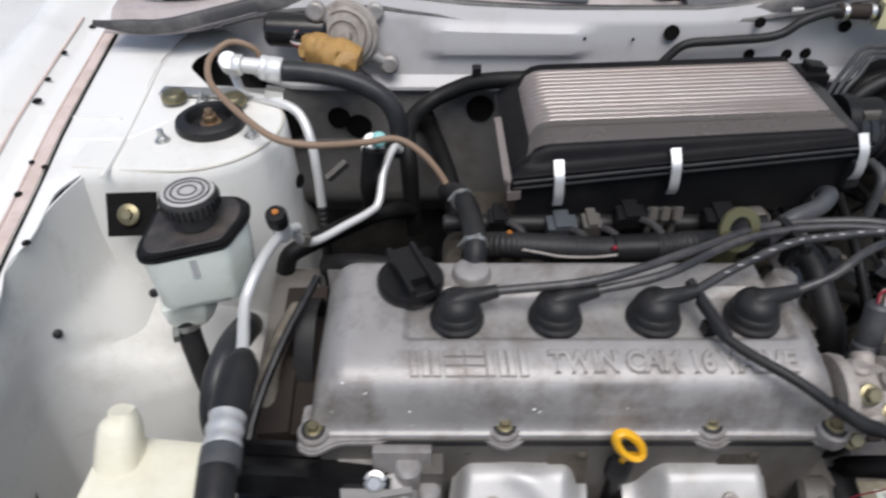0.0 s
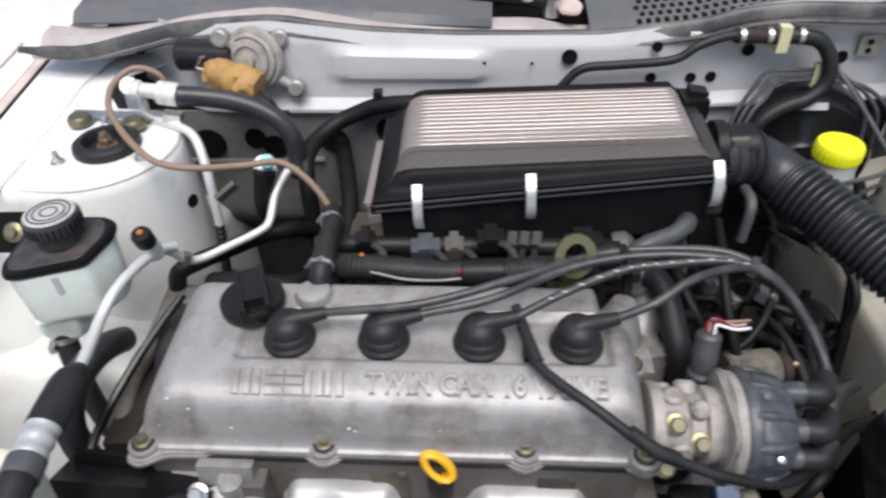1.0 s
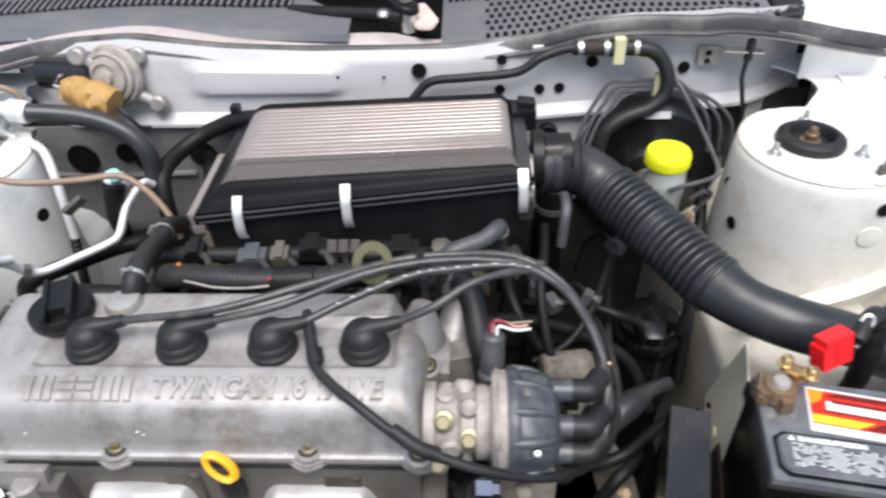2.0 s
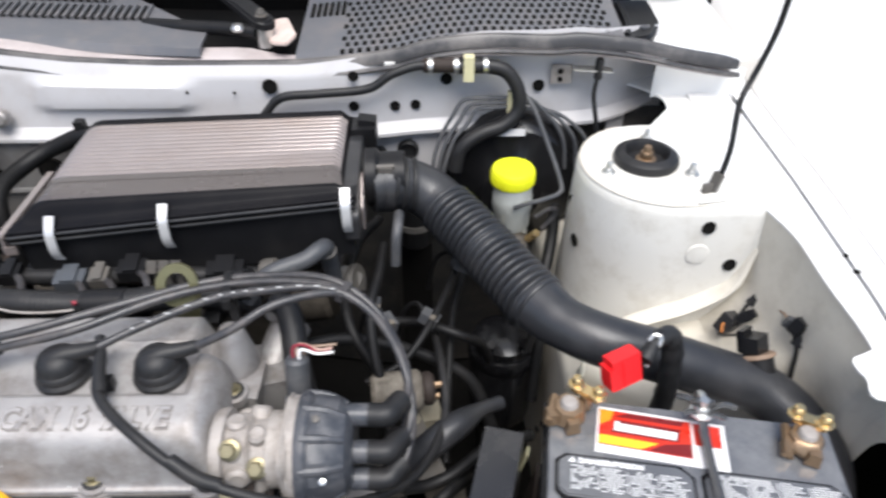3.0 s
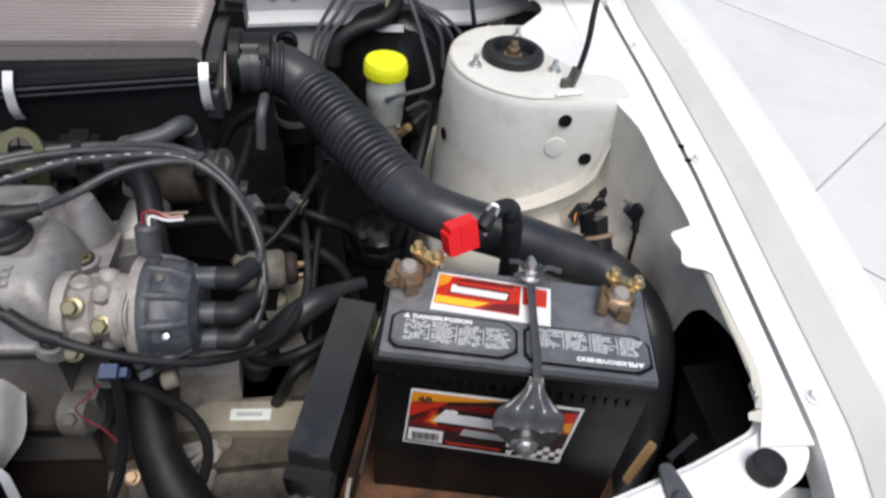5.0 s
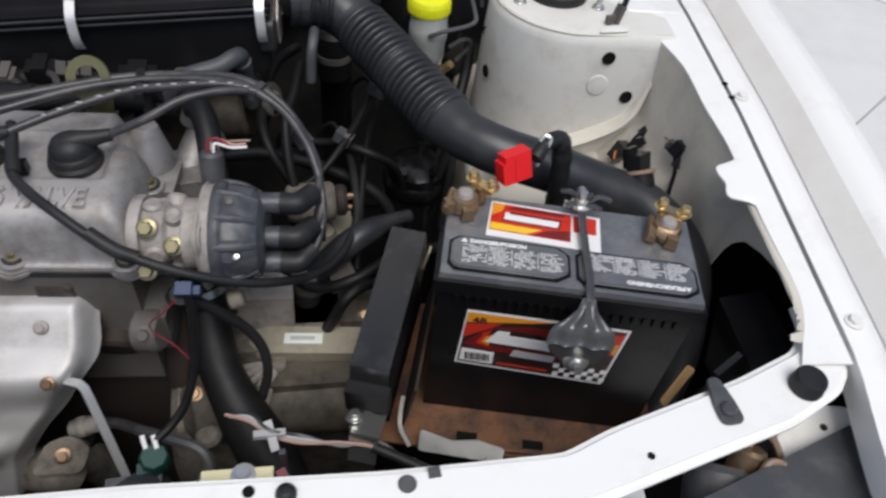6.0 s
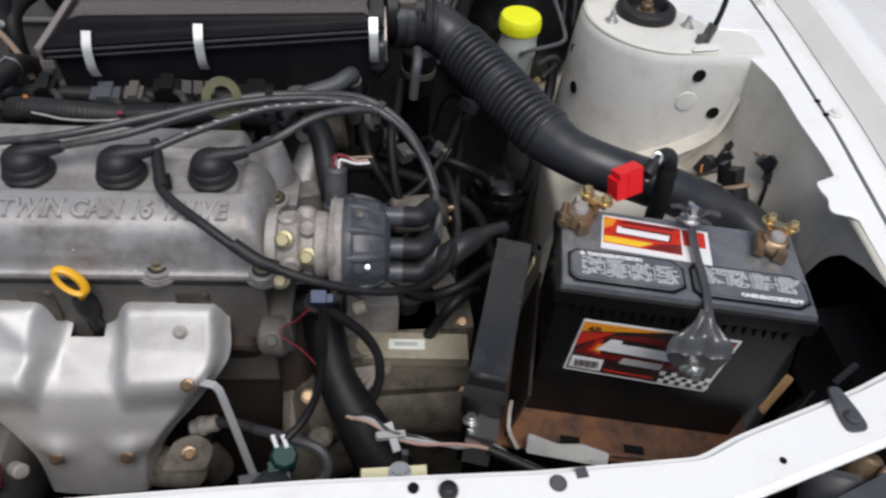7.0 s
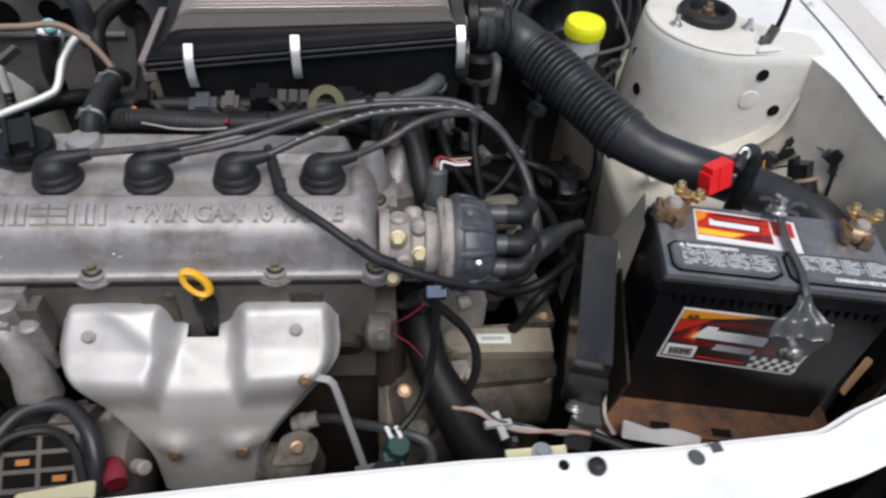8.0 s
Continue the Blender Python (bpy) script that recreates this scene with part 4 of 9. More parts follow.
def cover_surface(u, v):
    x = -0.1145 + 0.452 * u
    k = v * (len(COVER) - 1)
    i = min(len(COVER) - 2, int(k))
    p = COVER[i].lerp(COVER[i + 1], k - i)
    y, z = p.x, p.y
    d = min(x + 0.1145, 0.3375 - x)
    q = max(0.0, 1 - max(0.0, d) / (0.034 if x < 0 else 0.024))
    e = math.sqrt(max(0.0, 1 - q * q))
    if y < 0.5035:
        z = 0.775 + (z - 0.775) * (0.12 + 0.88 * e) if z > 0.775 else z
    pan = smooth01(-0.035, -0.030, x) * smooth01(0.310, 0.305, x) * smooth01(0.404, 0.409, y) * smooth01(0.464, 0.459, y)
    z -= 0.0065 * pan
    # soft hollow pressed into the front face
    z -= 0.004 * smooth01(0.10, 0.13, x) * smooth01(0.19, 0.16, x) * smooth01(0.353, 0.357, y) * smooth01(0.366, 0.361, y)
    # cut-back of the right rear corner
    if x > 0.295 and y > 0.452:
        z -= 0.030 * smooth01(0.298, 0.312, x) * smooth01(0.448, 0.462, y)
    return Vector((x, y, z))


def build_engine():
    eng = thing("engine_block", "grimy cast aluminium four-cylinder engine block and head", "engine", Matrix.Translation((0.11, 0.43, 0.29)))
    part("cylinder_head", box(0.44, 0.165, 0.175, Matrix.Translation((0.112, 0.425, 0.594)), 0.01, 3), ALU_DARK, eng)
    part("block", box(0.44, 0.20, 0.33, Matrix.Translation((0.112, 0.45, 0.28)), 0.015, 3), BROWN_IRON, eng)
    part("timing_cover", add(box(0.030, 0.15, 0.34, Matrix.Translation((-0.122, 0.44, 0.345)), 0.012, 3), rod((-0.15, 0.42, 0.60), (-0.12, 0.42, 0.60), 0.045, 24, 0.006)), BROWN_IRON, eng)
    part("head_gasket", box(0.458, 0.166, 0.005, Matrix.Translation((0.112, 0.424, 0.7625)), 0.001, 1), RUBBER, eng)
    for i in range(4):
        x = 0.02 + i * 0.088
        part("exhaust_port", rod((x + 0.012, 0.36, 0.665), (x + 0.012, 0.335, 0.655), 0.024, 20, 0.004), BROWN_IRON, eng)
        part("intake_runner", tube([(x, 0.50, 0.735), (x, 0.545, 0.765), (x, 0.59, 0.765), (x, 0.64, 0.735)], 0.021, n=14), SHADED_CASTING, eng)
    part("intake_plenum", add(box(0.32, 0.12, 0.10, Matrix.Translation((0.18, 0.67, 0.655)), 0.03, 4), rod((0.33, 0.66, 0.72), (0.40, 0.66, 0.73), 0.038, 24, 0.005)), SHADED_CASTING, eng, "dark cast intake plenum")
    part("side_lug", add(rod((0.325, 0.335, 0.69), (0.352, 0.330, 0.695), 0.022, 20, 0.005), box(0.03, 0.07, 0.05, Matrix.Translation((0.34, 0.37, 0.66)), 0.01, 3)), ALU_DARK, eng)
    part("side_lug_bolt", hexbolt(0.006, 0.007), ALU_DARK, eng, local=True).matrix_basis = WORLD[eng].inverted() @ along((0.338, 0.318, 0.706), (0.34, 0.0, 0.95))
    part("side_pipe", tube([(0.345, 0.40, 0.66), (0.348, 0.37, 0.62), (0.35, 0.35, 0.56), (0.35, 0.35, 0.42)], 0.02, n=14), BROWN_IRON, eng)
    part("rear_block_web", add(box(0.02, 0.05, 0.28, Matrix.Translation((0.342, 0.43, 0.40)), 0.006), box(0.02, 0.04, 0.20, Matrix.Translation((0.342, 0.38, 0.36)), 0.006)), BROWN_IRON, eng)
    part("right_end_lug", add(lathe([(0.030, 0), (0.027, 0.030), (0.018, 0.052), (0.013, 0.066), (0.011, 0.070)], 22, pose(0.322, 0.480, 0.760, -6, 6, 0)), box(0.020, 0.050, 0.050, pose(0.340, 0.462, 0.735, 0, 8, 0), 0.008, 3)), ALU, eng)
    part("water_outlet", add(rod((0.35, 0.50, 0.74), (0.372, 0.555, 0.775), 0.022, 20, 0.004), box(0.05, 0.06, 0.05, pose(0.35, 0.50, 0.715, 0, 0, 15), 0.01, 3)), ALU, eng)
    part("side_web", add(box(0.045, 0.20, 0.26, pose(-0.150, 0.475, 0.47, 0, 0, 3), 0.014, 3), box(0.030, 0.09, 0.12, pose(-0.160, 0.415, 0.62, 0, 0, 4), 0.010, 3)), BROWN_IRON, eng, "dusty dark timing case side")
    part("side_web", box(0.052, 0.215, 0.10, pose(-0.176, 0.505, 0.625, 0, 6, 4), 0.014, 3), SIDE_DUST, eng, "dusty brown engine side cover")
    part("side_web", tube([(-0.168, 0.40, 0.73), (-0.170, 0.43, 0.745), (-0.166, 0.47, 0.752), (-0.155, 0.52, 0.75)], 0.010, n=10), ALU_TAN, eng)
    for i in range(9):
        x = -0.09 + i * 0.050
        d = 0.006 * (i * 5 % 3)
        part("head_boss", add(box(0.030 + 0.004 * (i % 3), 0.016 + d, 0.030 + d, pose(x, 0.357 - d / 2, 0.726 - 1.5 * d, -8, 0, 0), 0.006, 3), rod((x + 0.012, 0.355, 0.748), (x + 0.012, 0.346 - d / 2, 0.745), 0.006, 12, 0.002)), SHADED_CASTING, eng)
    part("front_rail", add(box(0.42, 0.010, 0.010, Matrix.Translation((0.11, 0.347, 0.752)), 0.004), box(0.03, 0.02, 0.06, Matrix.Translation((-0.015, 0.332, 0.69)), 0.008, 3)), ALU_DARK, eng)

    cover = thing("valve_cover", "grey cast aluminium valve cover with raised lettering", "valve cover", Matrix.Translation((0.11, 0.42, 0.767)))
    shell = part("shell", sheet(cover_surface, 130, 128, 0.0), ALU, cover, angle=60)
    bolts = (-0.111, 0.053, 0.231, 0.333)

    def lip(x):
        """The scalloped front edge of the base flange."""
        return 0.3455 - 0.011 * sum(math.exp(-((x - q) / 0.015) ** 2) for q in bolts) - 0.006 * smooth01(-0.035, -0.06, x)
    xs = [-0.124 + 0.472 * i / 90 for i in range(91)]
    part("base_flange", prism([(x, lip(x)) for x in xs] + [(0.348, 0.38), (-0.124, 0.38)], 0.0075, Matrix.Translation((0, 0, 0.7625)), 0.0022, 2), ALU, cover, "scalloped bolt flange")
    part("skirt", sheet(lambda u, v: Vector((-0.116 + 0.080 * u, 0.3500 + 0.004 * v + 0.010 * smooth01(0.7, 1.0, u), 0.7645 - 0.022 * v * (1 - 0.75 * smooth01(0.55, 1.0, u)))), 24, 6, 0.008), ALU_DARK, cover, "lower front skirt")
    boss = mesh_of("bolt_boss", lathe([(0.0140, -0.006), (0.0138, 0.003), (0.0125, 0.0045), (0.009, 0.0048)], 22), ALU)
    bolt = mesh_of("cover_bolt", add(hexbolt(0.0052, 0.006), lathe([(0.0078, 0), (0.0078, 0.0012), (0.007, 0.0016)], 20)), GOLD)
    ring = mesh_of("bolt_grommet", lathe([(0.0102, 0), (0.0102, 0.0022), (0.0092, 0.0028)], 22), RUBBER)
    for x, y, z in ((-0.111, 0.348, 0.771), (0.053, 0.352, 0.771), (0.231, 0.354, 0.771), (0.333, 0.347, 0.776), (0.335, 0.441, 0.785)):
        m = Matrix.Translation((x, y, z))
        b = put("bolt_boss", boss, cover, m)
        put("bolt_grommet", ring, b, m @ Matrix.Translation((0, 0, 0.0045)))
        put("cover_bolt", bolt, b, m @ Matrix.Translation((0, 0, 0.0062)), "yellow chromate bolt")
    probe = text_mesh("TWIN CAM 16 VALVE", 0.02, 0.0013, None, 0.0004)
    WORD_W = max(v.co.x for v in probe.verts)
    probe.free()
    # raised lettering: a maker's mark as plain blocks, then the readable words
    for i in range(6):
        w = 0.0060 if i == 1 else 0.0155
        x0 = -0.0265 + i * 0.0177 - (0.006 if i > 1 else 0) + (0.0005 if i == 1 else 0)
        cuts = ((0, 1, 0, 1),) if i == 1 else ((0, 1, 0, 0.24), (0, 1, 0.38, 0.62), (0, 1, 0.76, 1)) if i in (2, 3) else ((0, 0.34, 0, 1), (0.66, 1, 0, 1))
        for u0, u1, v0, v1 in cuts:
            # The wider dark copy paints relief shade and grime round each bar
            for nm, mt, grow, lift_ in (("maker_mark", ALU, 0.0, 0.0016), ("mark_edge", LETTER_SHADE, 0.0010, 0.0005)):
                def bar(u, v, x0=x0, w=w, u0=u0, u1=u1, v0=v0, v1=v1, grow=grow, lift_=lift_):
                    y = 0.3700 + 0.0215 * (v0 + (v1 - v0) * v) + grow * (2 * v - 1)
                    return Vector((x0 + w * (u0 + (u1 - u0) * u) + grow * (2 * u - 1) - 0.10 * (y - 0.37), y, cover_top(y) + lift_))
                part(nm, sheet(bar, 2, 6, 0.003), mt, cover, "plain raised bar" if grow == 0 else "painted shade and grime round the raised bar", angle=70)
    # A bolder dark copy of the words paints shade and grime at their edges
    for nm, mt, bold, lift_, tag in (("lettering", ALU, 0.0004, 0.0017, "raised cast lettering"), ("lettering_edge", LETTER_SHADE, 0.0016, 0.0005, "painted shade and grime round the lettering")):
        words = text_mesh("TWIN CAM 16 VALVE", 0.02, 0.0013, None, bold)
        for v in words.verts:
            y = 0.3735 + 0.0185 * v.co.y / 0.0146
            v.co = Vector((0.0905 + 0.209 * v.co.x / WORD_W, y, cover_top(y) + (lift_ if v.co.z > 0 else -0.002)))
        part(nm, words, mt, cover, tag)
    part("breather_boss", lathe([(0.019, 0), (0.019, 0.010), (0.016, 0.015), (0.010, 0.017)], 24, Matrix.Translation((0.027, 0.480, 0.828))), ALU, cover)
    part("ridge", box(0.30, 0.006, 0.006, Matrix.Translation((0.15, 0.468, 0.829)), 0.002), ALU, cover)

    rnd = random.Random(11)
    for k in range(9):
        q = cover_surface(rnd.uniform(0.03, 0.9), rnd.uniform(0.10, 0.42))
        r = rnd.uniform(0.0007, 0.0014)
        part("paint_fleck", lathe([(r, 0), (r * 0.7, 0.0004)], 7, along(q - Vector((0, 0, 0.0002)), q + Vector((0, -0.4, 1)))), L_WHITE, cover)

    cap = thing("oil_filler_cap", "black plastic oil filler cap with a ridged grip", "oil cap", Matrix.Translation((-0.030, 0.467, 0.830)))
    part("disc", lathe([(0.029, 0), (0.031, 0.003), (0.031, 0.012), (0.0295, 0.014), (0.027, 0.0135), (0.012, 0.0135)], 36, Matrix.Translation((-0.030, 0.467, 0.832))), PLASTIC, cap)
    G = pose(-0.028, 0.466, 0.8445, 0, 0, 23)
    part("grip", add(add(box(0.0045, 0.064, 0.015, G @ Matrix.Translation((-0.0115, 0, 0)), 0.002), box(0.0045, 0.064, 0.015, G @ Matrix.Translation((0.0115, 0, 0)), 0.002)), add(box(0.022, 0.046, 0.011, G @ Matrix.Translation((0, 0.009, 0)), 0.002), box(0.024, 0.004, 0.006, G @ Matrix.Translation((0, -0.030, 0)), 0.0015))), PLASTIC, cap, "ridged hollow grip")

    # spark plug boots and ignition wires
    ends = []
    proto = None
    for i in range(4):
        x = 0.0125 + i * 0.0885
        m = Matrix.Translation((x, 0.4315, 0.823))
        if proto is None:
            proto = thing("spark_plug_boot", "black rubber spark plug boot with an angled top", "spark plug boot", m, "spark plug boots")
            part("flange", lathe([(0.0235, 0), (0.0245, 0.002), (0.0245, 0.006), (0.022, 0.009), (0.0225, 0.012), (0.021, 0.016), (0.018, 0.018)], 30), RUBBER, proto, local=True)
            part("dome", lathe([(0.020, 0.014), (0.0195, 0.022), (0.016, 0.028), (0.009, 0.032), (0.003, 0.033)], 26), RUBBER, proto, local=True)
            part("elbow", tube([(-0.006, -0.003, 0.022), (0.006, 0.001, 0.027), (0.022, 0.005, 0.028), (0.036, 0.008, 0.030)], 0.0085, n=12, rf=lambda s: 1.25 - 12 * s), RUBBER, proto, local=True)
        else:
            copy_thing(proto, m)
        ends.append((x + 0.034, 0.439, 0.853))
    tails = [
        [(0.14, 0.443, 0.864), (0.235, 0.480, 0.868), (0.30, 0.512, 0.866), (0.36, 0.520, 0.868), (0.425, 0.510, 0.872), (0.470, 0.487, 0.855), (0.499, 0.452, 0.822), (0.503, 0.420, 0.805), (0.486, 0.393, 0.812)],
        [(0.20, 0.452, 0.862), (0.27, 0.490, 0.866), (0.33, 0.505, 0.870), (0.39, 0.505, 0.873), (0.440, 0.495, 0.870), (0.480, 0.473, 0.845), (0.504, 0.435, 0.808), (0.504, 0.395, 0.785), (0.486, 0.370, 0.790)],
        [(0.263, 0.460, 0.861), (0.319, 0.484, 0.870), (0.362, 0.490, 0.874), (0.423, 0.492, 0.876), (0.465, 0.480, 0.860), (0.494, 0.455, 0.828), (0.508, 0.415, 0.795), (0.503, 0.380, 0.770), (0.486, 0.360, 0.765)],
        [(0.345, 0.446, 0.866), (0.385, 0.468, 0.878), (0.438, 0.489, 0.872), (0.472, 0.484, 0.848), (0.496, 0.465, 0.818), (0.504, 0.435, 0.790), (0.500, 0.405, 0.775), (0.486, 0.385, 0.768)],
    ]
    for (a, tail) in zip(ends, tails):
        wr = thing("ignition_wire", "grey-black spark plug wire running to the distributor", "ignition wire", Matrix.Translation(a), "spark plug wires")
        part("cable", tube([a] + tail, 0.0042, n=10, sub=7), WIRE, wr)
        e, d = Vector(tail[-1]), Vector(tail[-2])
        part("end_boot", tube([e + (d - e) * 0.75, e + (d - e) * 0.4, e, e + Vector((-0.016, 0, 0))], 0.0108, n=14), RUBBER, wr)
    pr = bmesh.new()
    line = spline([ends[2]] + tails[2], 7)
    for i in range(5, 30, 2):
        a, b = line[i], line[i + 1]
        add(pr, box(0.0016, (b - a).length * 0.62, 0.0006, along(a.lerp(b, 0.5) + Vector((0, -0.0022, 0.0038)), a.lerp(b, 0.5) + Vector((0, -0.5, 1)), b - a), 0, 1))
    dash = single("wire_print", pr, WORN_PRINT, "worn pale print dashes along an ignition wire", "print")
    coil = thing("coil_wire", "black ignition coil lead looping past the distributor", "ignition wire", Matrix.Translation((0.24, 0.42, 0.83)))
    part("cable", tube([(0.222, 0.452, 0.853), (0.230, 0.430, 0.848), (0.240, 0.392, 0.842), (0.285, 0.352, 0.836), (0.334, 0.330, 0.812), (0.40, 0.324, 0.785), (0.463, 0.345, 0.752), (0.513, 0.400, 0.715), (0.539, 0.477, 0.703), (0.536, 0.545, 0.715), (0.528, 0.61, 0.70)], 0.0047, n=10, sub=8), RUBBER, coil)
    part("sleeve", tube([(0.228, 0.432, 0.848), (0.233, 0.415, 0.846), (0.240, 0.394, 0.842)], 0.0060, n=10), RUBBER, coil)
    part("sleeve", tube([(0.312, 0.339, 0.824), (0.334, 0.330, 0.812), (0.352, 0.328, 0.804)], 0.0065, n=10), RUBBER, coil)
    part("clip", box(0.013, 0.010, 0.012, pose(0.235, 0.415, 0.826, 0, 0, 10), 0.002), PLASTIC, coil)
    sep = thing("wire_separator", "black plastic wire separator clip", "wire clip", Matrix.Translation((0.33, 0.505, 0.85)), "wire separators")
    part("comb", box(0.008, 0.046, 0.010, pose(0.33, 0.500, 0.862, 0, 0, 10), 0.002), PLASTIC, sep)
    part("stem", box(0.008, 0.010, 0.03, pose(0.332, 0.50, 0.832, 0, 0, 10), 0.002), PLASTIC, sep)
    sep2 = thing("wire_separator", "grey plastic wire clip round the bundle", "wire clip", Matrix.Translation((0.44, 0.494, 0.86)), "wire separators")
    part("comb", box(0.007, 0.021, 0.009, pose(0.442, 0.493, 0.866, 0, 12, -25), 0.002), WIRE, sep2)

    # distributor
    ds = thing("distributor", "distributor with cast housing and dark resin cap", "distributor", Matrix.Translation((0.40, 0.38, 0.73)))
    X = lambda x: pose(x, 0.378, 0.785, 0, 90, 0)
    part("housing", lathe([(0.036, 0), (0.037, 0.006), (0.036, 0.010), (0.030, 0.011), (0.031, 0.016), (0.032, 0.030), (0.028, 0.034), (0.028, 0.045), (0.034, 0.047), (0.034, 0.055), (0.032, 0.059), (0.038, 0.064), (0.0475, 0.066), (0.0475, 0.074), (0.044, 0.075)], 40, X(0.337)), ALU_DUST, ds, "dusty cast aluminium housing")
    for a0, r0, x0, rr in ((98, 0.024, 0.356, 0.0095), (8, 0.026, 0.360, 0.0105), (140, 0.026, 0.372, 0.010), (-30, 0.027, 0.354, 0.011), (172, 0.026, 0.356, 0.010), (-55, 0.027, 0.368, 0.012), (74, 0.026, 0.376, 0.0085)):
        ca, sa = math.cos(radians(a0)), math.sin(radians(a0))
        lug = rod((x0, 0.378 - r0 * 0.8 * ca, 0.785 + r0 * 0.8 * sa), (x0 + 0.001, 0.378 - (r0 + 0.012) * ca, 0.785 + (r0 + 0.012) * sa), rr, 16, 0.003)
        part("housing_lug", lug, ALU_DUST, ds)
    part("mount_flange", prism(poly_round([(-0.05, -0.040), (0.040, -0.048), (0.048, 0.036), (-0.036, 0.046)], 0.024, 6), 0.007, pose(0.398, 0.377, 0.785, 0, 90, 0) @ pose(0, 0, 0, 0, 0, 8), 0.0025), ALU_DUST, ds)
    part("cap", add(lathe([(0.047, 0), (0.049, 0.006), (0.049, 0.016), (0.046, 0.030), (0.040, 0.040), (0.030, 0.045)], 14, X(0.412)), add(add(rod((0.416, 0.392, 0.812), (0.449, 0.388, 0.808), 0.021, 18, 0.006), lathe([(0.0505, 0), (0.0515, 0.003), (0.0515, 0.008), (0.0495, 0.011)], 32, X(0.411))), add(rod((0.416, 0.345, 0.806), (0.440, 0.352, 0.802), 0.010, 14, 0.004), rod((0.416, 0.340, 0.760), (0.442, 0.352, 0.768), 0.012, 14, 0.004)))), BLUEGREY, ds, "dark blue-grey distributor cap", angle=25)
    for a in (-60, -15, 30, 62, 95, 130):
        ca, sa = math.cos(radians(a)), math.sin(radians(a))
        ridge = tube([(0.416, 0.378 - 0.0485 * ca, 0.785 + 0.0485 * sa), (0.434, 0.378 - 0.046 * ca, 0.785 + 0.046 * sa), (0.450, 0.378 - 0.038 * ca, 0.785 + 0.038 * sa)], 0.0042, n=8, sub=3)
        part("cap_ridge", ridge, BLUEGREY, ds)
    # Thin dark patches on the housing stand for the shade in its recesses
    for a, x0, w in ((38, 0.377, 0.016), (8, 0.356, 0.012), (75, 0.366, 0.014), (-35, 0.380, 0.012)):
        pk = box(w, 0.012, 0.003, X(x0) @ pose(0, 0, 0, 0, 0, 90 - a + 180) @ Matrix.Translation((0, 0.034, 0)) @ pose(0, 0, 0, -90, 0, 90), 0.001, 1)
        part("recess_shade", pk, BROWN_IRON, ds)
    for y, z in ((0.393, 0.812), (0.370, 0.790), (0.360, 0.765), (0.385, 0.768)):
        part("cap_tower", rod((0.445, y, z), (0.476, y, z), 0.0105, 16, 0.002), BLUEGREY, ds)
    part("cap_screw", lathe([(0.0034, 0), (0.0034, 0.002), (0.0015, 0.0028)], 12, along((0.428, 0.372, 0.8325), (0.435, 0.30, 1.0))), ALU_DARK, ds)
    for y, z, x in ((0.364, 0.790, 0.4355),):
        part("cap_screw", lathe([(0.0030, 0), (0.0030, 0.002), (0.0015, 0.0025)], 12, along((x, y - 0.032 if z < 0.8 else y, z + 0.012), (x, y - 0.6, z + 0.7))), STEEL, ds)
    for x, y, z in ((0.355, 0.357, 0.812), (0.377, 0.350, 0.796), (0.350, 0.343, 0.770)):
        part("clamp_bolt", hexbolt(0.0065, 0.009), GOLD, ds, local=True).matrix_basis = WORLD[ds].inverted() @ along((x, y, z), (x, y - 0.75, z + 0.75))
    part("clamp_ear", rod((0.355, 0.378, 0.785), (0.355, 0.3575, 0.811), 0.011, 16, 0.002), ALU_DUST, ds)
    part("clamp_ear", rod((0.377, 0.378, 0.780), (0.377, 0.351, 0.795), 0.011, 16, 0.002), ALU_DUST, ds)
    cn = part("connector", add(rod((0.399, 0.432, 0.780), (0.400, 0.446, 0.831), 0.0115, 20, 0.003), rod((0.398, 0.428, 0.765), (0.399, 0.434, 0.792), 0.0135, 20, 0.003)), GREYPL, ds, "grey sealed connector")
    for k, (mt, dy) in enumerate(((DARKRED, 0.0), (COPPER, 0.003), (L_WHITE, -0.003), (TAN, 0.006))):
        part("lead", tube([(0.397 + 0.003 * k, 0.444 + dy, 0.828), (0.398 + 0.003 * k, 0.449 + dy, 0.841 - 0.001 * k), (0.409, 0.450 + dy * 0.8, 0.842 - 0.002 * k), (0.421, 0.446 + dy, 0.836 + 0.001 * k), (0.431 + 0.002 * k, 0.449 + dy, 0.835 + 0.001 * k)], 0.0014, n=6, sub=4), mt, cn)

    # heat shield over the exhaust manifold
    def shield_fn(u, v):
        half = soft_table([(0, 0.139), (0.30, 0.145), (0.40, 0.143), (0.48, 0.130), (0.60, 0.106), (0.72, 0.083), (0.85, 0.064), (1, 0.054)], v, 0.03)
        cx = 0.151 - 0.006 * v
        s = 2 * u - 1
        x = cx + s * half
        y = soft_table([(0, 0.368), (0.08, 0.352), (0.40, 0.311), (0.52, 0.288), (0.62, 0.276), (0.9, 0.254), (1, 0.240)], v, 0.03)
        z = soft_table([(0, 0.716), (0.08, 0.717), (0.40, 0.679), (0.52, 0.660), (0.62, 0.635), (0.9, 0.575), (1, 0.530)], v, 0.03)
        side = abs(s) - 0.02 * (s > 0)
        low = smooth01(0.62, 0.43, v + 0.10 * smooth01(0.40, 0.22, side))
        lobe = smooth01(0.15, 0.33, side) * low * smooth01(-0.12, 0.03, v)
        mid = smooth01(0.30, 0.55, v) * (1 - 0.6 * s * s)
        out = 0.030 * lobe + 0.016 * mid + 0.0012 * noise.noise(Vector((x * 30, v * 5, 0.3)))
        edge = smooth01(0.86, 1.0, abs(s))
        out -= 0.028 * edge * edge
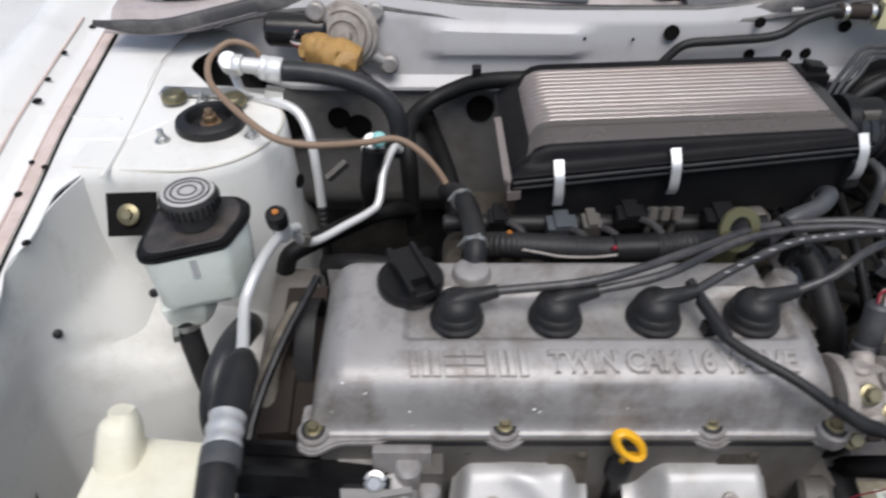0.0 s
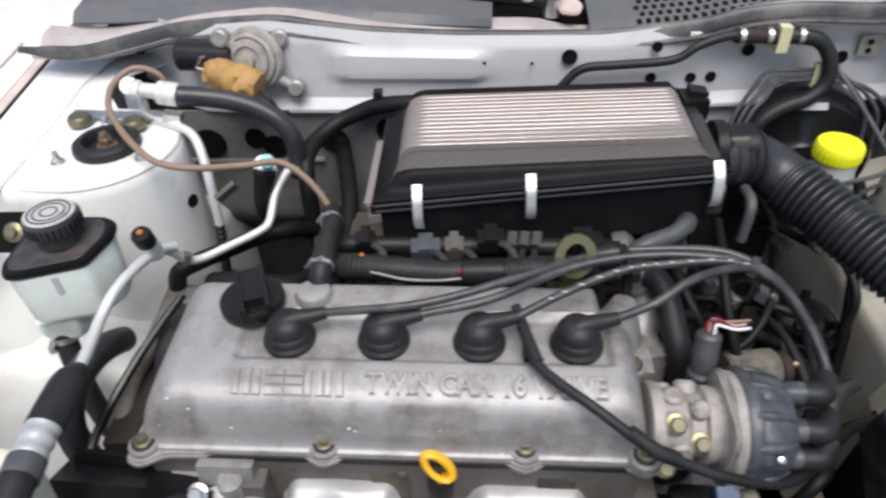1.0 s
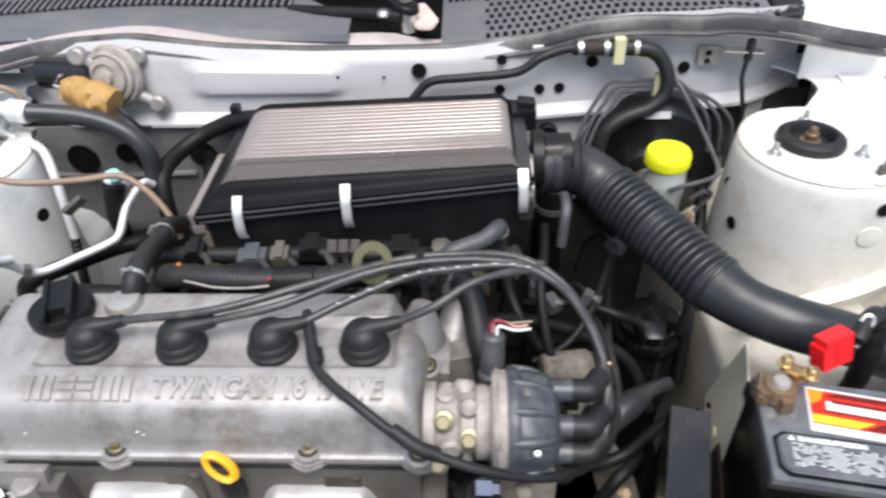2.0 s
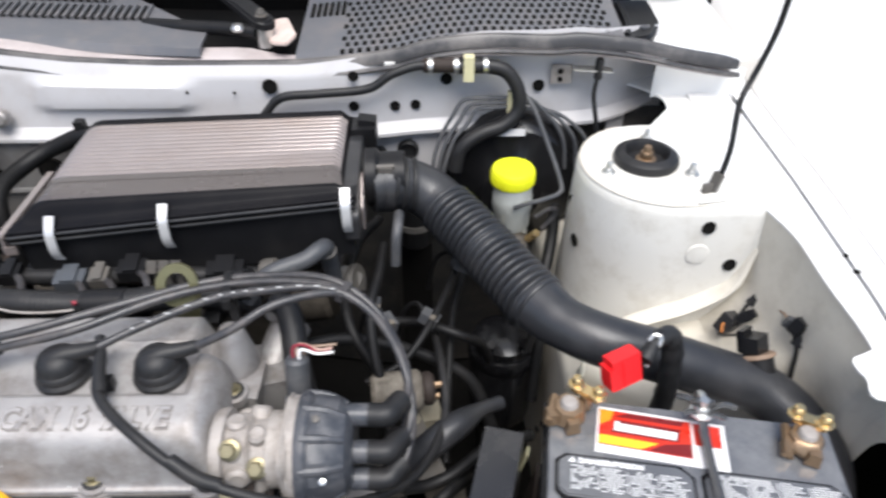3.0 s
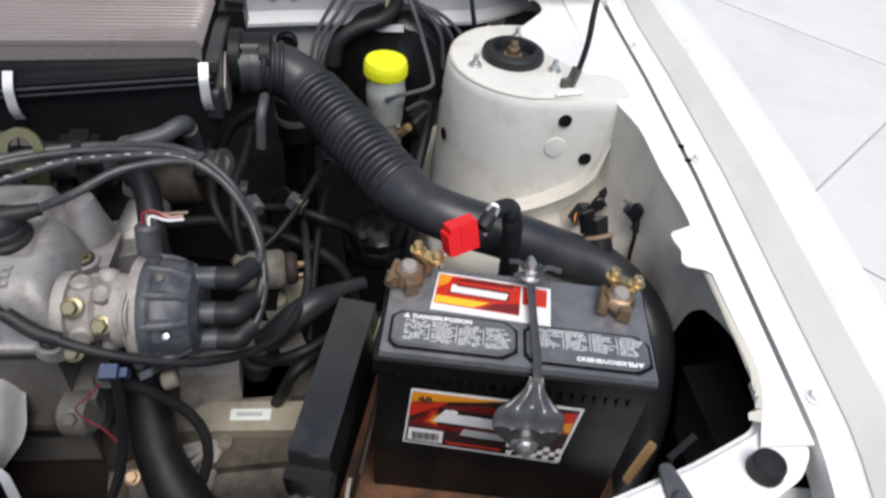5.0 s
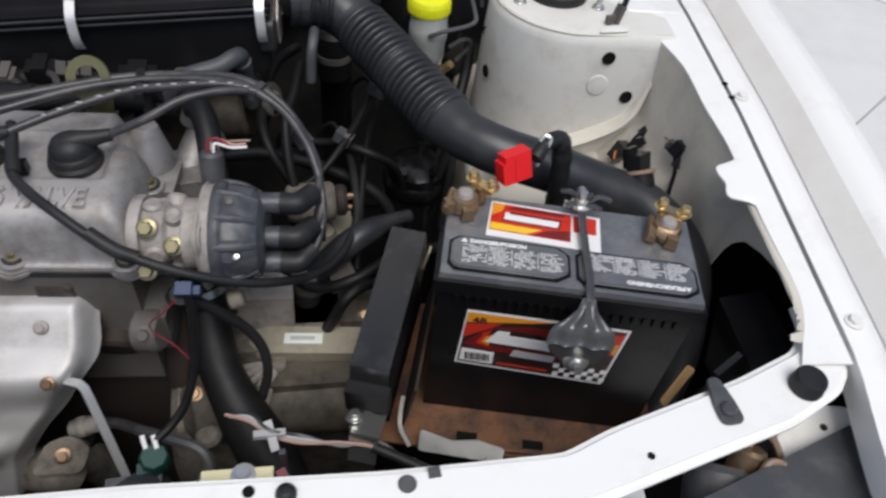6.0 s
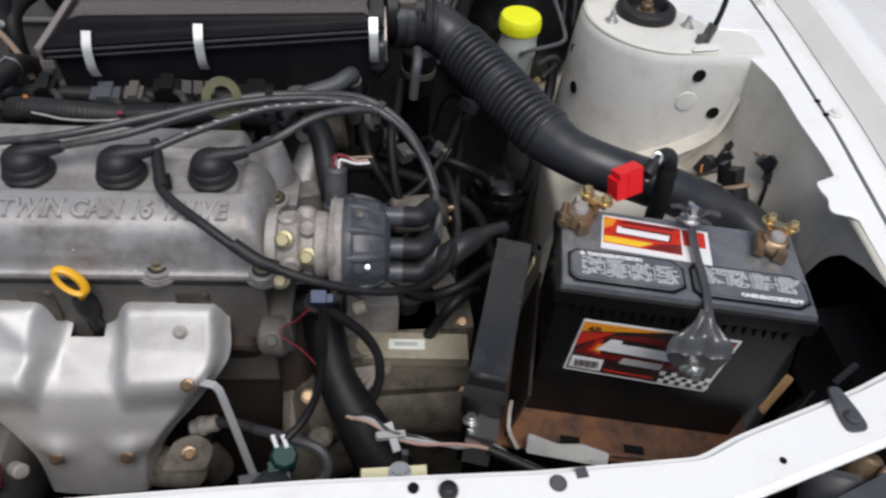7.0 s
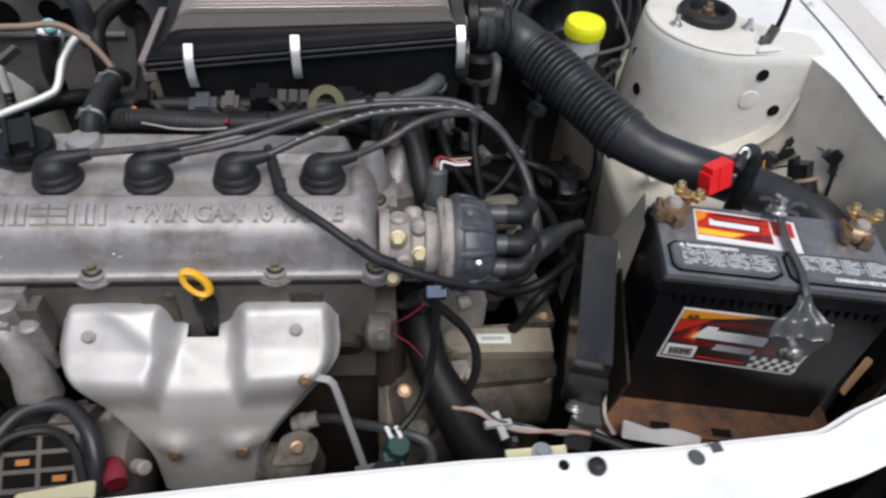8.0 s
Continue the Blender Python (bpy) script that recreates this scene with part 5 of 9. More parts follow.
        crease = 0.004 * math.exp(-((s * 0.8 + 0.55 - v * 1.2) / 0.10) ** 2) * smooth01(0.5, 0.3, v)
        out += crease
        y -= out * 0.72
        z += out * 0.62
        z -= 0.018 * smooth01(0.26, 0.02, abs(s)) * smooth01(0.36, 0.02, v)
        y += 0.010 * smooth01(0.26, 0.02, abs(s)) * smooth01(0.36, 0.02, v)
        for bx, bv in ((-0.43, 0.80), (0.62, 0.80)):
            b = math.exp(-(((s - bx) / 0.30) ** 2 + ((v - bv) / 0.07) ** 2))
            y -= 0.008 * b
            z += 0.005 * b
        return Vector((x, y, z))
    hs = thing("heat_shield", "dull silver pressed heat shield over the exhaust manifold", "heat shield", Matrix.Translation((0.15, 0.30, 0.565)))
    skin = sheet(shield_fn, 96, 72, 0.0)
    gap = [f for f in skin.faces if abs(f.calc_center_median().x - 0.148) < 0.0155 and f.calc_center_median().z > 0.683 + 0.010 * ((f.calc_center_median().x - 0.148) / 0.0155) ** 2 and f.calc_center_median().y > 0.330]
    bmesh.ops.delete(skin, geom=gap, context="FACES")
    bmesh.ops.solidify(skin, geom=skin.faces[:], thickness=0.0015)
    part("pressed_sheet", skin, SHIELD, hs, angle=75)
    for sx, v, mt in ((0.70, 0.20, ALU_DUST), (-0.74, 0.22, ALU_DUST), (-0.43, 0.835, BRONZE), (0.62, 0.835, BRONZE), (0.84, 0.465, BRONZE)):
        q = shield_fn((sx + 1) / 2, v)
        b = add(lathe([(0.0068, 0), (0.0068, 0.0015), (0.0060, 0.002)], 20), hexbolt(0.0045, 0.004, False))
        part("shield_bolt", b, mt, hs, local=True).matrix_basis = WORLD[hs].inverted() @ along(q + Vector((0, -0.0012, 0.0010)), q + Vector((0, -0.72, 0.62)))
    single("exhaust_downpipe", tube([(0.15, 0.325, 0.55), (0.15, 0.30, 0.49), (0.15, 0.28, 0.42), (0.15, 0.30, 0.33)], 0.040, n=20), BROWN_IRON, "rusty brown exhaust downpipe", "exhaust pipe")
    cl = thing("exhaust_casting", "dusty cast lug beside the exhaust pipe", "casting", Matrix.Translation((0.225, 0.262, 0.50)))
    part("body", add(tube([(0.172, 0.280, 0.520), (0.200, 0.266, 0.535), (0.226, 0.258, 0.545), (0.240, 0.262, 0.530)], 0.025, n=18, rf=lambda s: 1.0 - 2.0 * s), tube([(0.232, 0.262, 0.550), (0.240, 0.285, 0.52), (0.245, 0.30, 0.46)], 0.022, n=16)), ALU_TAN, cl)
    part("flange", prism(poly_round([(-0.026, -0.014), (0.022, -0.016), (0.030, 0.010), (0.012, 0.024), (-0.012, 0.018)], 0.008, 3), 0.012, pose(0.236, 0.262, 0.566, 38, 8, 10), 0.003), ALU_TAN, cl, "dusty triangular flange")
    part("bolt", hexbolt(0.0055, 0.006), BRONZE, cl, local=True).matrix_basis = WORLD[cl].inverted() @ pose(0.243, 0.258, 0.578, 38, 8, 10)
    part("stem", box(0.03, 0.03, 0.26, Matrix.Translation((0.24, 0.30, 0.285)), 0.005), SHADOW, cl)
    arm = thing("steel_brace", "bent bright steel brace bolted to the heat shield", "bracket", Matrix.Translation((0.30, 0.25, 0.60)))
    part("flat_strip", tube([(0.250, 0.288, 0.680), (0.264, 0.283, 0.682), (0.283, 0.277, 0.684), (0.288, 0.274, 0.680), (0.292, 0.268, 0.670), (0.306, 0.245, 0.632), (0.322, 0.218, 0.586)], 0.0040, section=[(-1, -0.28), (-1, 0.28), (1, 0.28), (1, -0.28)], smooth=False), SPRING, arm)
    dp = thing("dipstick", "oil dipstick with a yellow-orange plastic loop", "dipstick", Matrix.Translation((0.155, 0.335, 0.70)))
    part("guide_tube", tube([(0.155, 0.345, 0.64), (0.156, 0.341, 0.70), (0.157, 0.340, 0.738)], 0.0075, n=12), PLASTIC, dp)
    part("collar", lathe([(0.0115, 0), (0.0115, 0.020), (0.008, 0.026)], 16, along((0.156, 0.341, 0.722), (0.1565, 0.339, 0.76))), RUBBER, dp)
    c0, va, vb = Vector((0.156, 0.331, 0.777)), Vector((-0.0112, 0.003, 0.0112)), Vector((0.0052, 0.0030, 0.0055))
    loop = [(0.156, 0.338, 0.742), (0.159, 0.335, 0.757)] + [c0 - va * math.cos(2 * math.pi * k / 12) + vb * math.sin(2 * math.pi * k / 12) for k in range(14)]
    part("loop_handle", tube(loop, 0.0036, n=8, section=[(-1, -0.55), (-1, 0.55), (-0.6, 0.8), (0.6, 0.8), (1, 0.55), (1, -0.55), (0.6, -0.8), (-0.6, -0.8)]), ORANGE, dp, "yellow-orange loop")
    lift = thing("lifting_eye", "olive zinc-plated steel engine lifting eye", "lifting eye", Matrix.Translation((0.268, 0.512, 0.82)))
    n = 20
    eye = bmesh.new()
    out = [(0.020 * math.cos(2 * math.pi * i / n), 0.022 * math.sin(2 * math.pi * i / n)) for i in range(n)]
    inn = [(0.0110 * math.cos(2 * math.pi * i / n), 0.0130 * math.sin(2 * math.pi * i / n)) for i in range(n)]
    vs = [[eye.verts.new((x, y, z)) for x, y in o] for o, z in ((out, 0), (inn, 0), (inn, 0.005), (out, 0.005))]
    for a, b in zip(vs, vs[1:] + vs[:1]):
        for i in range(n):
            eye.faces.new((a[i], a[(i + 1) % n], b[(i + 1) % n], b[i]))
    bmesh.ops.recalc_face_normals(eye, faces=eye.faces)
    eye.transform(pose(0.280, 0.509, 0.868, 66, 10, 3))
    part("eye_plate", eye, OLIVE, lift)
    part("foot", box(0.022, 0.005, 0.05, pose(0.276, 0.514, 0.806, -6, 12, 4), 0.0015, 1, 0.9), OLIVE, lift)


build_engine()

# ---- air intake ----


def build_airbox():
    m = Matrix.Translation((0.256, 0.690, 0.868)) @ pose(0, 0, 0, 0.5, -1.6, 1.2)
    ab = thing("air_filter_box", "black plastic air filter box with a ribbed lid", "air filter box", m)
    W, D = 0.372, 0.196
    SEC = [(-0.0925, -0.004), (-0.0925, 0.001), (-0.0895, 0.003), (-0.086, 0.005), (-0.081, 0.010), (-0.074, 0.024), (-0.068, 0.0295), (-0.060, 0.0335), (-0.045, 0.0375), (-0.032, 0.0395), (0.082, 0.0425), (0.090, 0.040), (0.097, 0.004), (0.100, -0.004)]

    CURVE = spline([(y, z, 0) for y, z in SEC], 8)

    def lid(u, v, a, b, nu):
        k = a + (b - a) * v
        i = min(len(SEC) - 2, int(k))
        f = k - i
        w = (k if i != 9 else 9 + f) * 8
        n = min(len(CURVE) - 2, int(w))
        p = CURVE[n].lerp(CURVE[n + 1], w - n)
        y, z = p.x, p.y
        if 9 <= k < 10:
            y, z = -0.032 + 0.114 * f, 0.0395 + 0.0030 * f + 0.0024 * f * (1 - f)
            z += 0.0019 * (abs(math.sin((y + 0.032) / 0.114 * 13 * math.pi)) ** 0.5 - 0.75)
        h = max(0.0, min(1.0, z / 0.040))
        left, right = -0.186 + 0.024 * h, 0.190 - 0.020 * h
        x = left + (right - left) * u
        el, er = min(1.0, u * 0.35 / 0.030), min(1.0, (1 - u) * 0.35 / 0.010)
        if z > 0.004:
            z = 0.004 + (z - 0.004) * (0.40 + 0.60 * math.sqrt(1 - (1 - el) ** 2)) * (0.80 + 0.20 * math.sqrt(1 - (1 - er) ** 2))
        return Vector((x, y + (0.0036 + 0.028 * x) * (1 - h) * smooth01(0.0, -0.05, y), z + (0.0175 + 0.060 * x) * (1 - h)))
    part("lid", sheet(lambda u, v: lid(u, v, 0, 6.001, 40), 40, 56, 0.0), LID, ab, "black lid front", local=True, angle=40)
    part("ribbed_top", sheet(lambda u, v: lid(u, v, 6, 9.0, 40), 40, 30, 0.0), BAND, ab, "smooth lid front, its sheen in the colour", local=True, angle=60)
    part("ribbed_top", sheet(lambda u, v: lid(u, v, 9, 9.9999, 40), 40, 260, 0.0), FADED_SHEEN, ab, "faded ribbed top of the lid with painted sky sheen", local=True, angle=60)
    for uu, foot in ((0.0, -0.187), (1.0, 0.174)):
        def side(u, v, uu=uu, foot=foot):
            p = lid(uu, u, 0, 12.9999, 40)
            return p.lerp(Vector((foot, p.y, 0.0135 + 0.060 * foot)), v)
        part("lid_end", sheet(side, 130, 4, 0.0), LID, ab, "black lid end", local=True, angle=30)
    part("lid_back", sheet(lambda u, v: lid(u, v, 10, 12.9999, 40), 40, 12, 0.0), LID, ab, local=True, angle=40)
    SH = Matrix(((1, 0, 0, 0), (0.028, 1, 0, 0.0036), (0.060, 0, 1, 0.0175), (0, 0, 0, 1)))
    part("case", box(W - 0.012, 0.176, 0.075, SH @ Matrix.Translation((0, 0.002, -0.080)), 0.010, 3, 1.0), PLASTIC, ab, local=True)
    part("case_edge", box(0.008, 0.130, 0.005, SH @ pose(-0.1905, -0.029, -0.004), 0.0015, 1), FADED_SHEEN, ab, "pale worn edge strip", local=True)
    part("flange_rim", box(W + 0.006, D - 0.001, 0.004, SH @ Matrix.Translation((0, 0.0035, -0.008)), 0.0015, 1), PLASTIC, ab, local=True)
    part("flange_rim", box(W + 0.002, D - 0.005, 0.005, SH @ Matrix.Translation((0, 0.0035, -0.016)), 0.0015, 1), PLASTIC, ab, local=True)
    part("rim_bead", rod((-0.184, -0.0965, 0.0030), (0.186, -0.0862, 0.0252), 0.0016, 8), SATIN, ab, local=True)
    part("rim_bead", rod((-0.184, -0.0955, -0.0048), (0.186, -0.0852, 0.0174), 0.0016, 8), SATIN, ab, local=True)
    part("corner_bracket", add(box(0.003, 0.022, 0.022, SH @ pose(-0.1895, -0.086, -0.022), 0.001, 1), box(0.014, 0.002, 0.010, SH @ pose(-0.184, -0.0985, -0.022), 0.0008, 1)), FADED_SHEEN, ab, "pale worn corner bracket", local=True)
    part("end_cap", prism(poly_round([(-0.086, -0.030), (0.062, -0.030), (0.062, 0.026), (0.03, 0.031), (-0.052, 0.026), (-0.086, 0.004)], 0.006, 3), 0.016, pose(0.1735, 0, 0, 90, 0, 90), 0.003, 2), SATIN, ab, "charcoal end cap", local=True)
    part("end_bracket", prism(poly_round([(-0.060, -0.034), (-0.036, -0.034), (-0.012, 0.018), (-0.024, 0.022), (-0.060, -0.004)], 0.005, 3), 0.003, pose(0.190, 0, 0, 90, 0, 90), 0.0008, 1), FADED_SHEEN, ab, "pale bracket on the box end", local=True)
    strip = [(-1, -0.16), (-1, 0.16), (1, 0.16), (1, -0.16)]
    cm = mesh_of("spring_clip", tube([(0, -0.085, 0.013), (0, -0.089, 0.009), (0, -0.0945, 0.0035), (0, -0.0985, -0.002), (0, -0.1005, -0.010), (0, -0.1020, -0.020), (0, -0.1010, -0.028), (0, -0.097, -0.036)], 0.0050, section=strip, sub=4), SPRING)
    for x in (-0.137, -0.016, 0.178):
        put("spring_clip", cm, ab, m @ Matrix.Translation((x, 0.0036 + 0.028 * x, (0.0175 if x < 0.1 else 0.0125) + 0.060 * x)), "bright steel spring clip")
    part("outlet", lathe([(0.034, 0), (0.034, 0.012), (0.029, 0.016), (0.029, 0.045)], 28, pose(0.195, 0.000, 0.002, 0, 90, 0)), PLASTIC, ab, local=True)
    part("sensor_box", add(box(0.03, 0.035, 0.026, pose(0.190, 0.074, 0.008, 0, 0, 0), 0.004), box(0.022, 0.02, 0.008, pose(0.193, 0.076, 0.033, 0, 10, 0), 0.003)), PLASTIC, ab, local=True)
    for x in (-0.10, 0.12):
        part("support_leg", rod((x, 0.0, -0.07), (x, -0.02, -0.14), 0.012), PLASTIC, ab, local=True)

    hose = thing("air_intake_hose", "black corrugated air intake hose curving to the inner wing", "intake hose", Matrix.Translation((0.55, 0.64, 0.78)))
    part("elbow", tube([(0.455, 0.684, 0.868), (0.482, 0.692, 0.867), (0.507, 0.697, 0.859), (0.530, 0.690, 0.848), (0.548, 0.672, 0.840)], 0.0310, n=28), HOSE, hose)
    part("corrugated_section", tube([(0.542, 0.679, 0.842), (0.572, 0.640, 0.831), (0.604, 0.595, 0.819), (0.634, 0.552, 0.808), (0.642, 0.542, 0.806)], 0.0305, n=28, sub=40, rf=lambda s: 0.90 + 0.235 * abs(math.sin(s / 0.0088 * math.pi)) ** 0.6), HOSE, hose, angle=80)
    part("resonator_pipe", tube([(0.637, 0.548, 0.807), (0.662, 0.518, 0.804), (0.700, 0.495, 0.800), (0.757, 0.486, 0.786), (0.822, 0.479, 0.764), (0.868, 0.471, 0.749), (0.902, 0.444, 0.730), (0.919, 0.408, 0.706), (0.923, 0.376, 0.656), (0.918, 0.346, 0.598), (0.90, 0.32, 0.50)], 0.0275, n=28, rf=lambda s: 1.0 + 0.14 * smooth01(0.05, 0.0, s) + 0.04 * smooth01(0.02, 0.0, s)), PIPE_BLACK, hose, "smooth dark plastic intake pipe")
    part("hose_clamp", lathe([(0.0325, 0), (0.0325, 0.010)], 28, along((0.466, 0.687, 0.868), (0.49, 0.694, 0.866)), True), SATIN, hose)
    part("clamp_screw", add(rod((0.464, 0.674, 0.900), (0.484, 0.676, 0.900), 0.003), box(0.016, 0.008, 0.006, pose(0.474, 0.674, 0.894, 0, 0, 0), 0.001, 1)), ALU_DARK, hose)
    for q in (0.0, 0.012, 0.024):
        part("neck_ring", lathe([(0.0318, 0), (0.0332, 0.0015), (0.0332, 0.004), (0.0318, 0.0055)], 28, along((0.478 + q, 0.6905 + q * 0.2, 0.8672 - q * 0.2), (0.52 + q, 0.699, 0.858)), True), RUBBER, hose)
    part("side_port", tube([(0.488, 0.66, 0.845), (0.488, 0.636, 0.846), (0.486, 0.625, 0.835), (0.484, 0.622, 0.80)], 0.006, n=10), GREYPL, hose)


build_airbox()


# ---- battery corner ----
BAT = Matrix.Translation((0.612, 0.301, 0.605)) @ pose(0, 0, 0, 0, 0, -9.2)


def build_battery():
    W, D, H = 0.248, 0.108, 0.215
    b = thing("car_battery", "black car battery with orange and red stickers", "battery", BAT)
    T = Matrix.Translation
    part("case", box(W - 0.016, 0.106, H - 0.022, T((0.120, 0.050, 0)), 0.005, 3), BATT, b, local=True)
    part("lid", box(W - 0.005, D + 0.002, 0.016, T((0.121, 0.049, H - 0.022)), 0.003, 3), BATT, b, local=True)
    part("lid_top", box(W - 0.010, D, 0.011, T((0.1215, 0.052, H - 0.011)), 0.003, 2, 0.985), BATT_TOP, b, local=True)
    rib = mesh_of("case_rib", box(0.0035, 0.004, 0.012, None, 0.001, 1), BATT)
    for i in range(22):
        put("case_rib", rib, b, BAT @ T((0.022 + i * 0.0095, -0.0045, H - 0.034)))
    top = H
    # raised warning plates, their printed lines and words
    for k, (x0, flip) in enumerate(((0.012, False), (0.128, True))):
        w = 0.106
        pl = [(x0, 0.012), (x0 + 0.006, 0.006), (x0 + w - 0.012, 0.006), (x0 + w, 0.014), (x0 + w, 0.036), (x0 + w - 0.010, 0.044), (x0 + 0.008, 0.044), (x0, 0.038)]
        # Raised black rim drawn for the dark of the plate's groove
        part("plate_groove", prism([(x0 + w / 2 + (x - x0 - w / 2) * 1.05, 0.025 + (y - 0.025) * 1.14) for x, y in pl], 0.0012, T((0, 0, top - 0.0004)), 0.0003, 1), BATT, b, local=True)
        plate = part("warning_plate", prism(pl, 0.0035, T((0, 0, top)), 0.0016, 2), BATT_TOP, b, "raised warning plate with white print", local=True)
        words = text_mesh("PELIGRO/VENENO" if flip else "DANGER/POISON", 0.0062, 0.0001, None, 0.0003)
        ww = max(v.co.x for v in words.verts)
        words.transform(Matrix.Diagonal((0.052 / ww, 1, 1, 1)))
        if flip:
            words.transform(T((x0 + w - 0.012, 0.0135, top + 0.0037)) @ pose(0, 0, 0, 0, 0, 180))
        else:
            words.transform(T((x0 + 0.016, 0.0365, top + 0.0037)))
        part("lettering", words, PRINT, plate, "white warning words", local=True)
        tri = prism([(0, 0), (0.006, 0), (0.003, 0.005)], 0.0003, T((x0 + 0.008, 0.0365, top + 0.0036)) if not flip else T((x0 + w - 0.006, 0.0135, top + 0.0036)) @ pose(0, 0, 0, 0, 0, 180))
        part("warning_triangle", tri, PRINT, plate, local=True)
        rnd = random.Random(5 + k)
        lines = bmesh.new()
        for col in range(4):
            cx = x0 + 0.010 + col * 0.0235
            y = 0.0335 if not flip else 0.040
            low = 0.012 if not flip else 0.020
            while y > low:
                x, end = cx, cx + 0.0195 * rnd.uniform(0.65, 1.0)
                while x < end:
                    ln_ = rnd.uniform(0.0016, 0.0052)
                    if rnd.random() > 0.12:
                        add(lines, box(ln_, 0.0007, 0.0002, T((x + ln_ / 2, y, top + 0.0036))))
                    x += ln_ + 0.0006
                y -= 0.0021
            if col in (1, 2, 3):
                add(lines, box(0.0005, 0.019, 0.0002, T((cx - 0.002, 0.023 if not flip else 0.030, top + 0.0036))))
        tagged(part("small_print", lines, PRINT, plate, "rows of unreadable white print", local=True), kind="stuff")
    # top sticker
    st = part("top_sticker", prism([(0.042, 0.052), (0.150, 0.047), (0.152, 0.094), (0.046, 0.100)], 0.0006, T((0, 0, top))), L_WHITE, b, "glossy red and orange sticker with a white border", local=True)
    part("sticker_field", prism([(0.0445, 0.060), (0.122, 0.0555), (0.124, 0.093), (0.0475, 0.0975)], 0.0003, T((0, 0, top + 0.0006))), L_RED, st, local=True)
    part("sticker_swoosh", prism([(0.0465, 0.080), (0.056, 0.086), (0.060, 0.0965), (0.0475, 0.0975)], 0.0002, T((0, 0, top + 0.0009))), L_ORANGE, st, local=True)
    part("sticker_swoosh", prism([(0.0450, 0.0610), (0.080, 0.059), (0.095, 0.0665), (0.046, 0.0700)], 0.0002, T((0, 0, top + 0.0009))), L_YELLOW, st, local=True)
    part("sticker_swoosh", prism([(0.086, 0.0585), (0.1215, 0.0563), (0.1228, 0.070), (0.100, 0.0665)], 0.0002, T((0, 0, top + 0.0009))), L_MAROON, st, local=True)
    part("sticker_swoosh", prism([(0.060, 0.0905), (0.116, 0.0875), (0.1185, 0.0925), (0.072, 0.0955)], 0.0002, T((0, 0, top + 0.0009))), L_MAROON, st, local=True)
    part("mark_outline", prism([(0.056, 0.0735), (0.112, 0.0702), (0.1145, 0.0835), (0.062, 0.0870)], 0.0002, T((0, 0, top + 0.0010))), L_MAROON, st, local=True)
    part("maker_mark", prism([(0.0585, 0.0755), (0.110, 0.0722), (0.112, 0.0800), (0.0635, 0.0832), (0.0645, 0.0850), (0.060, 0.0852)], 0.0002, T((0, 0, top + 0.0012))), L_WHITE, st, "plain white maker's mark", local=True)
    part("sticker_corner", prism([(0.125, 0.070), (0.147, 0.069), (0.1485, 0.091), (0.126, 0.0925)], 0.0003, T((0, 0, top + 0.0006))), L_RED, st, local=True)
    # front sticker on the case
    lean = Matrix(((0.947, -0.119, 0, 0.0196), (0.0143, 1.074, 0, -0.0079), (0, 0, 1, 0), (0, 0, 0, 1)))
    F = T((0, -0.0030, 0)) @ pose(0, 0, 0, 90, 0, 0) @ lean
    fs = part("front_sticker", prism([(0.022, 0.088), (0.180, 0.078), (0.197, 0.162), (0.036, 0.166)], 0.0006, F), L_WHITE, b, "black, red and orange front sticker with a white border", local=True)
    Fb = T((0, -0.0036, 0)) @ pose(0, 0, 0, 90, 0, 0) @ lean
    Fc = T((0, -0.0040, 0)) @ pose(0, 0, 0, 90, 0, 0) @ lean
    Fd = T((0, -0.0044, 0)) @ pose(0, 0, 0, 90, 0, 0) @ lean
    part("sticker_field", prism([(0.0245, 0.0905), (0.1785, 0.081), (0.1935, 0.1595), (0.0375, 0.1635)], 0.0003, Fb), L_DARK, fs, local=True)
    part("sticker_band", prism([(0.0365, 0.160), (0.0345, 0.150), (0.10, 0.158), (0.12, 0.1615), (0.0375, 0.1635)], 0.0003, Fc), L_ORANGE, fs, local=True)
    part("sticker_band", prism([(0.034, 0.147), (0.031, 0.128), (0.07, 0.152), (0.06, 0.151)], 0.0003, Fc), L_RED, fs, local=True)
    part("sticker_flame", prism([(0.030, 0.118), (0.060, 0.112), (0.150, 0.108), (0.172, 0.124), (0.160, 0.148), (0.100, 0.152), (0.058, 0.146)], 0.0002, Fc), L_MAROON, fs, local=True)
    part("sticker_flame", prism([(0.044, 0.122), (0.058, 0.117), (0.060, 0.141), (0.052, 0.138), (0.050, 0.131)], 0.0003, Fc), L_RED, fs, local=True)
    part("sticker_flame", prism([(0.050, 0.124), (0.058, 0.121), (0.061, 0.136), (0.055, 0.133)], 0.0003, Fd), L_ORANGE, fs, local=True)
    part("mark_outline", prism([(0.050, 0.122), (0.137, 0.1165), (0.142, 0.1405), (0.063, 0.146)], 0.0002, Fd), L_DARK, fs, local=True)
    part("sticker_band", prism([(0.150, 0.150), (0.192, 0.156), (0.186, 0.125), (0.168, 0.128)], 0.0003, Fc), L_RED, fs, local=True)
    part("sticker_band", prism([(0.172, 0.138), (0.189, 0.142), (0.186, 0.126)], 0.0003, Fd), L_ORANGE, fs, local=True)
    t48 = text_mesh("48", 0.013, 0.0001, None, 0.0003)
    t48.transform(Fd @ T((0.041, 0.1505, 0)) @ Matrix.Diagonal((1.1, 0.85, 1, 1)))
    part("lettering", t48, L_DARK, fs, "dark number 48", local=True)
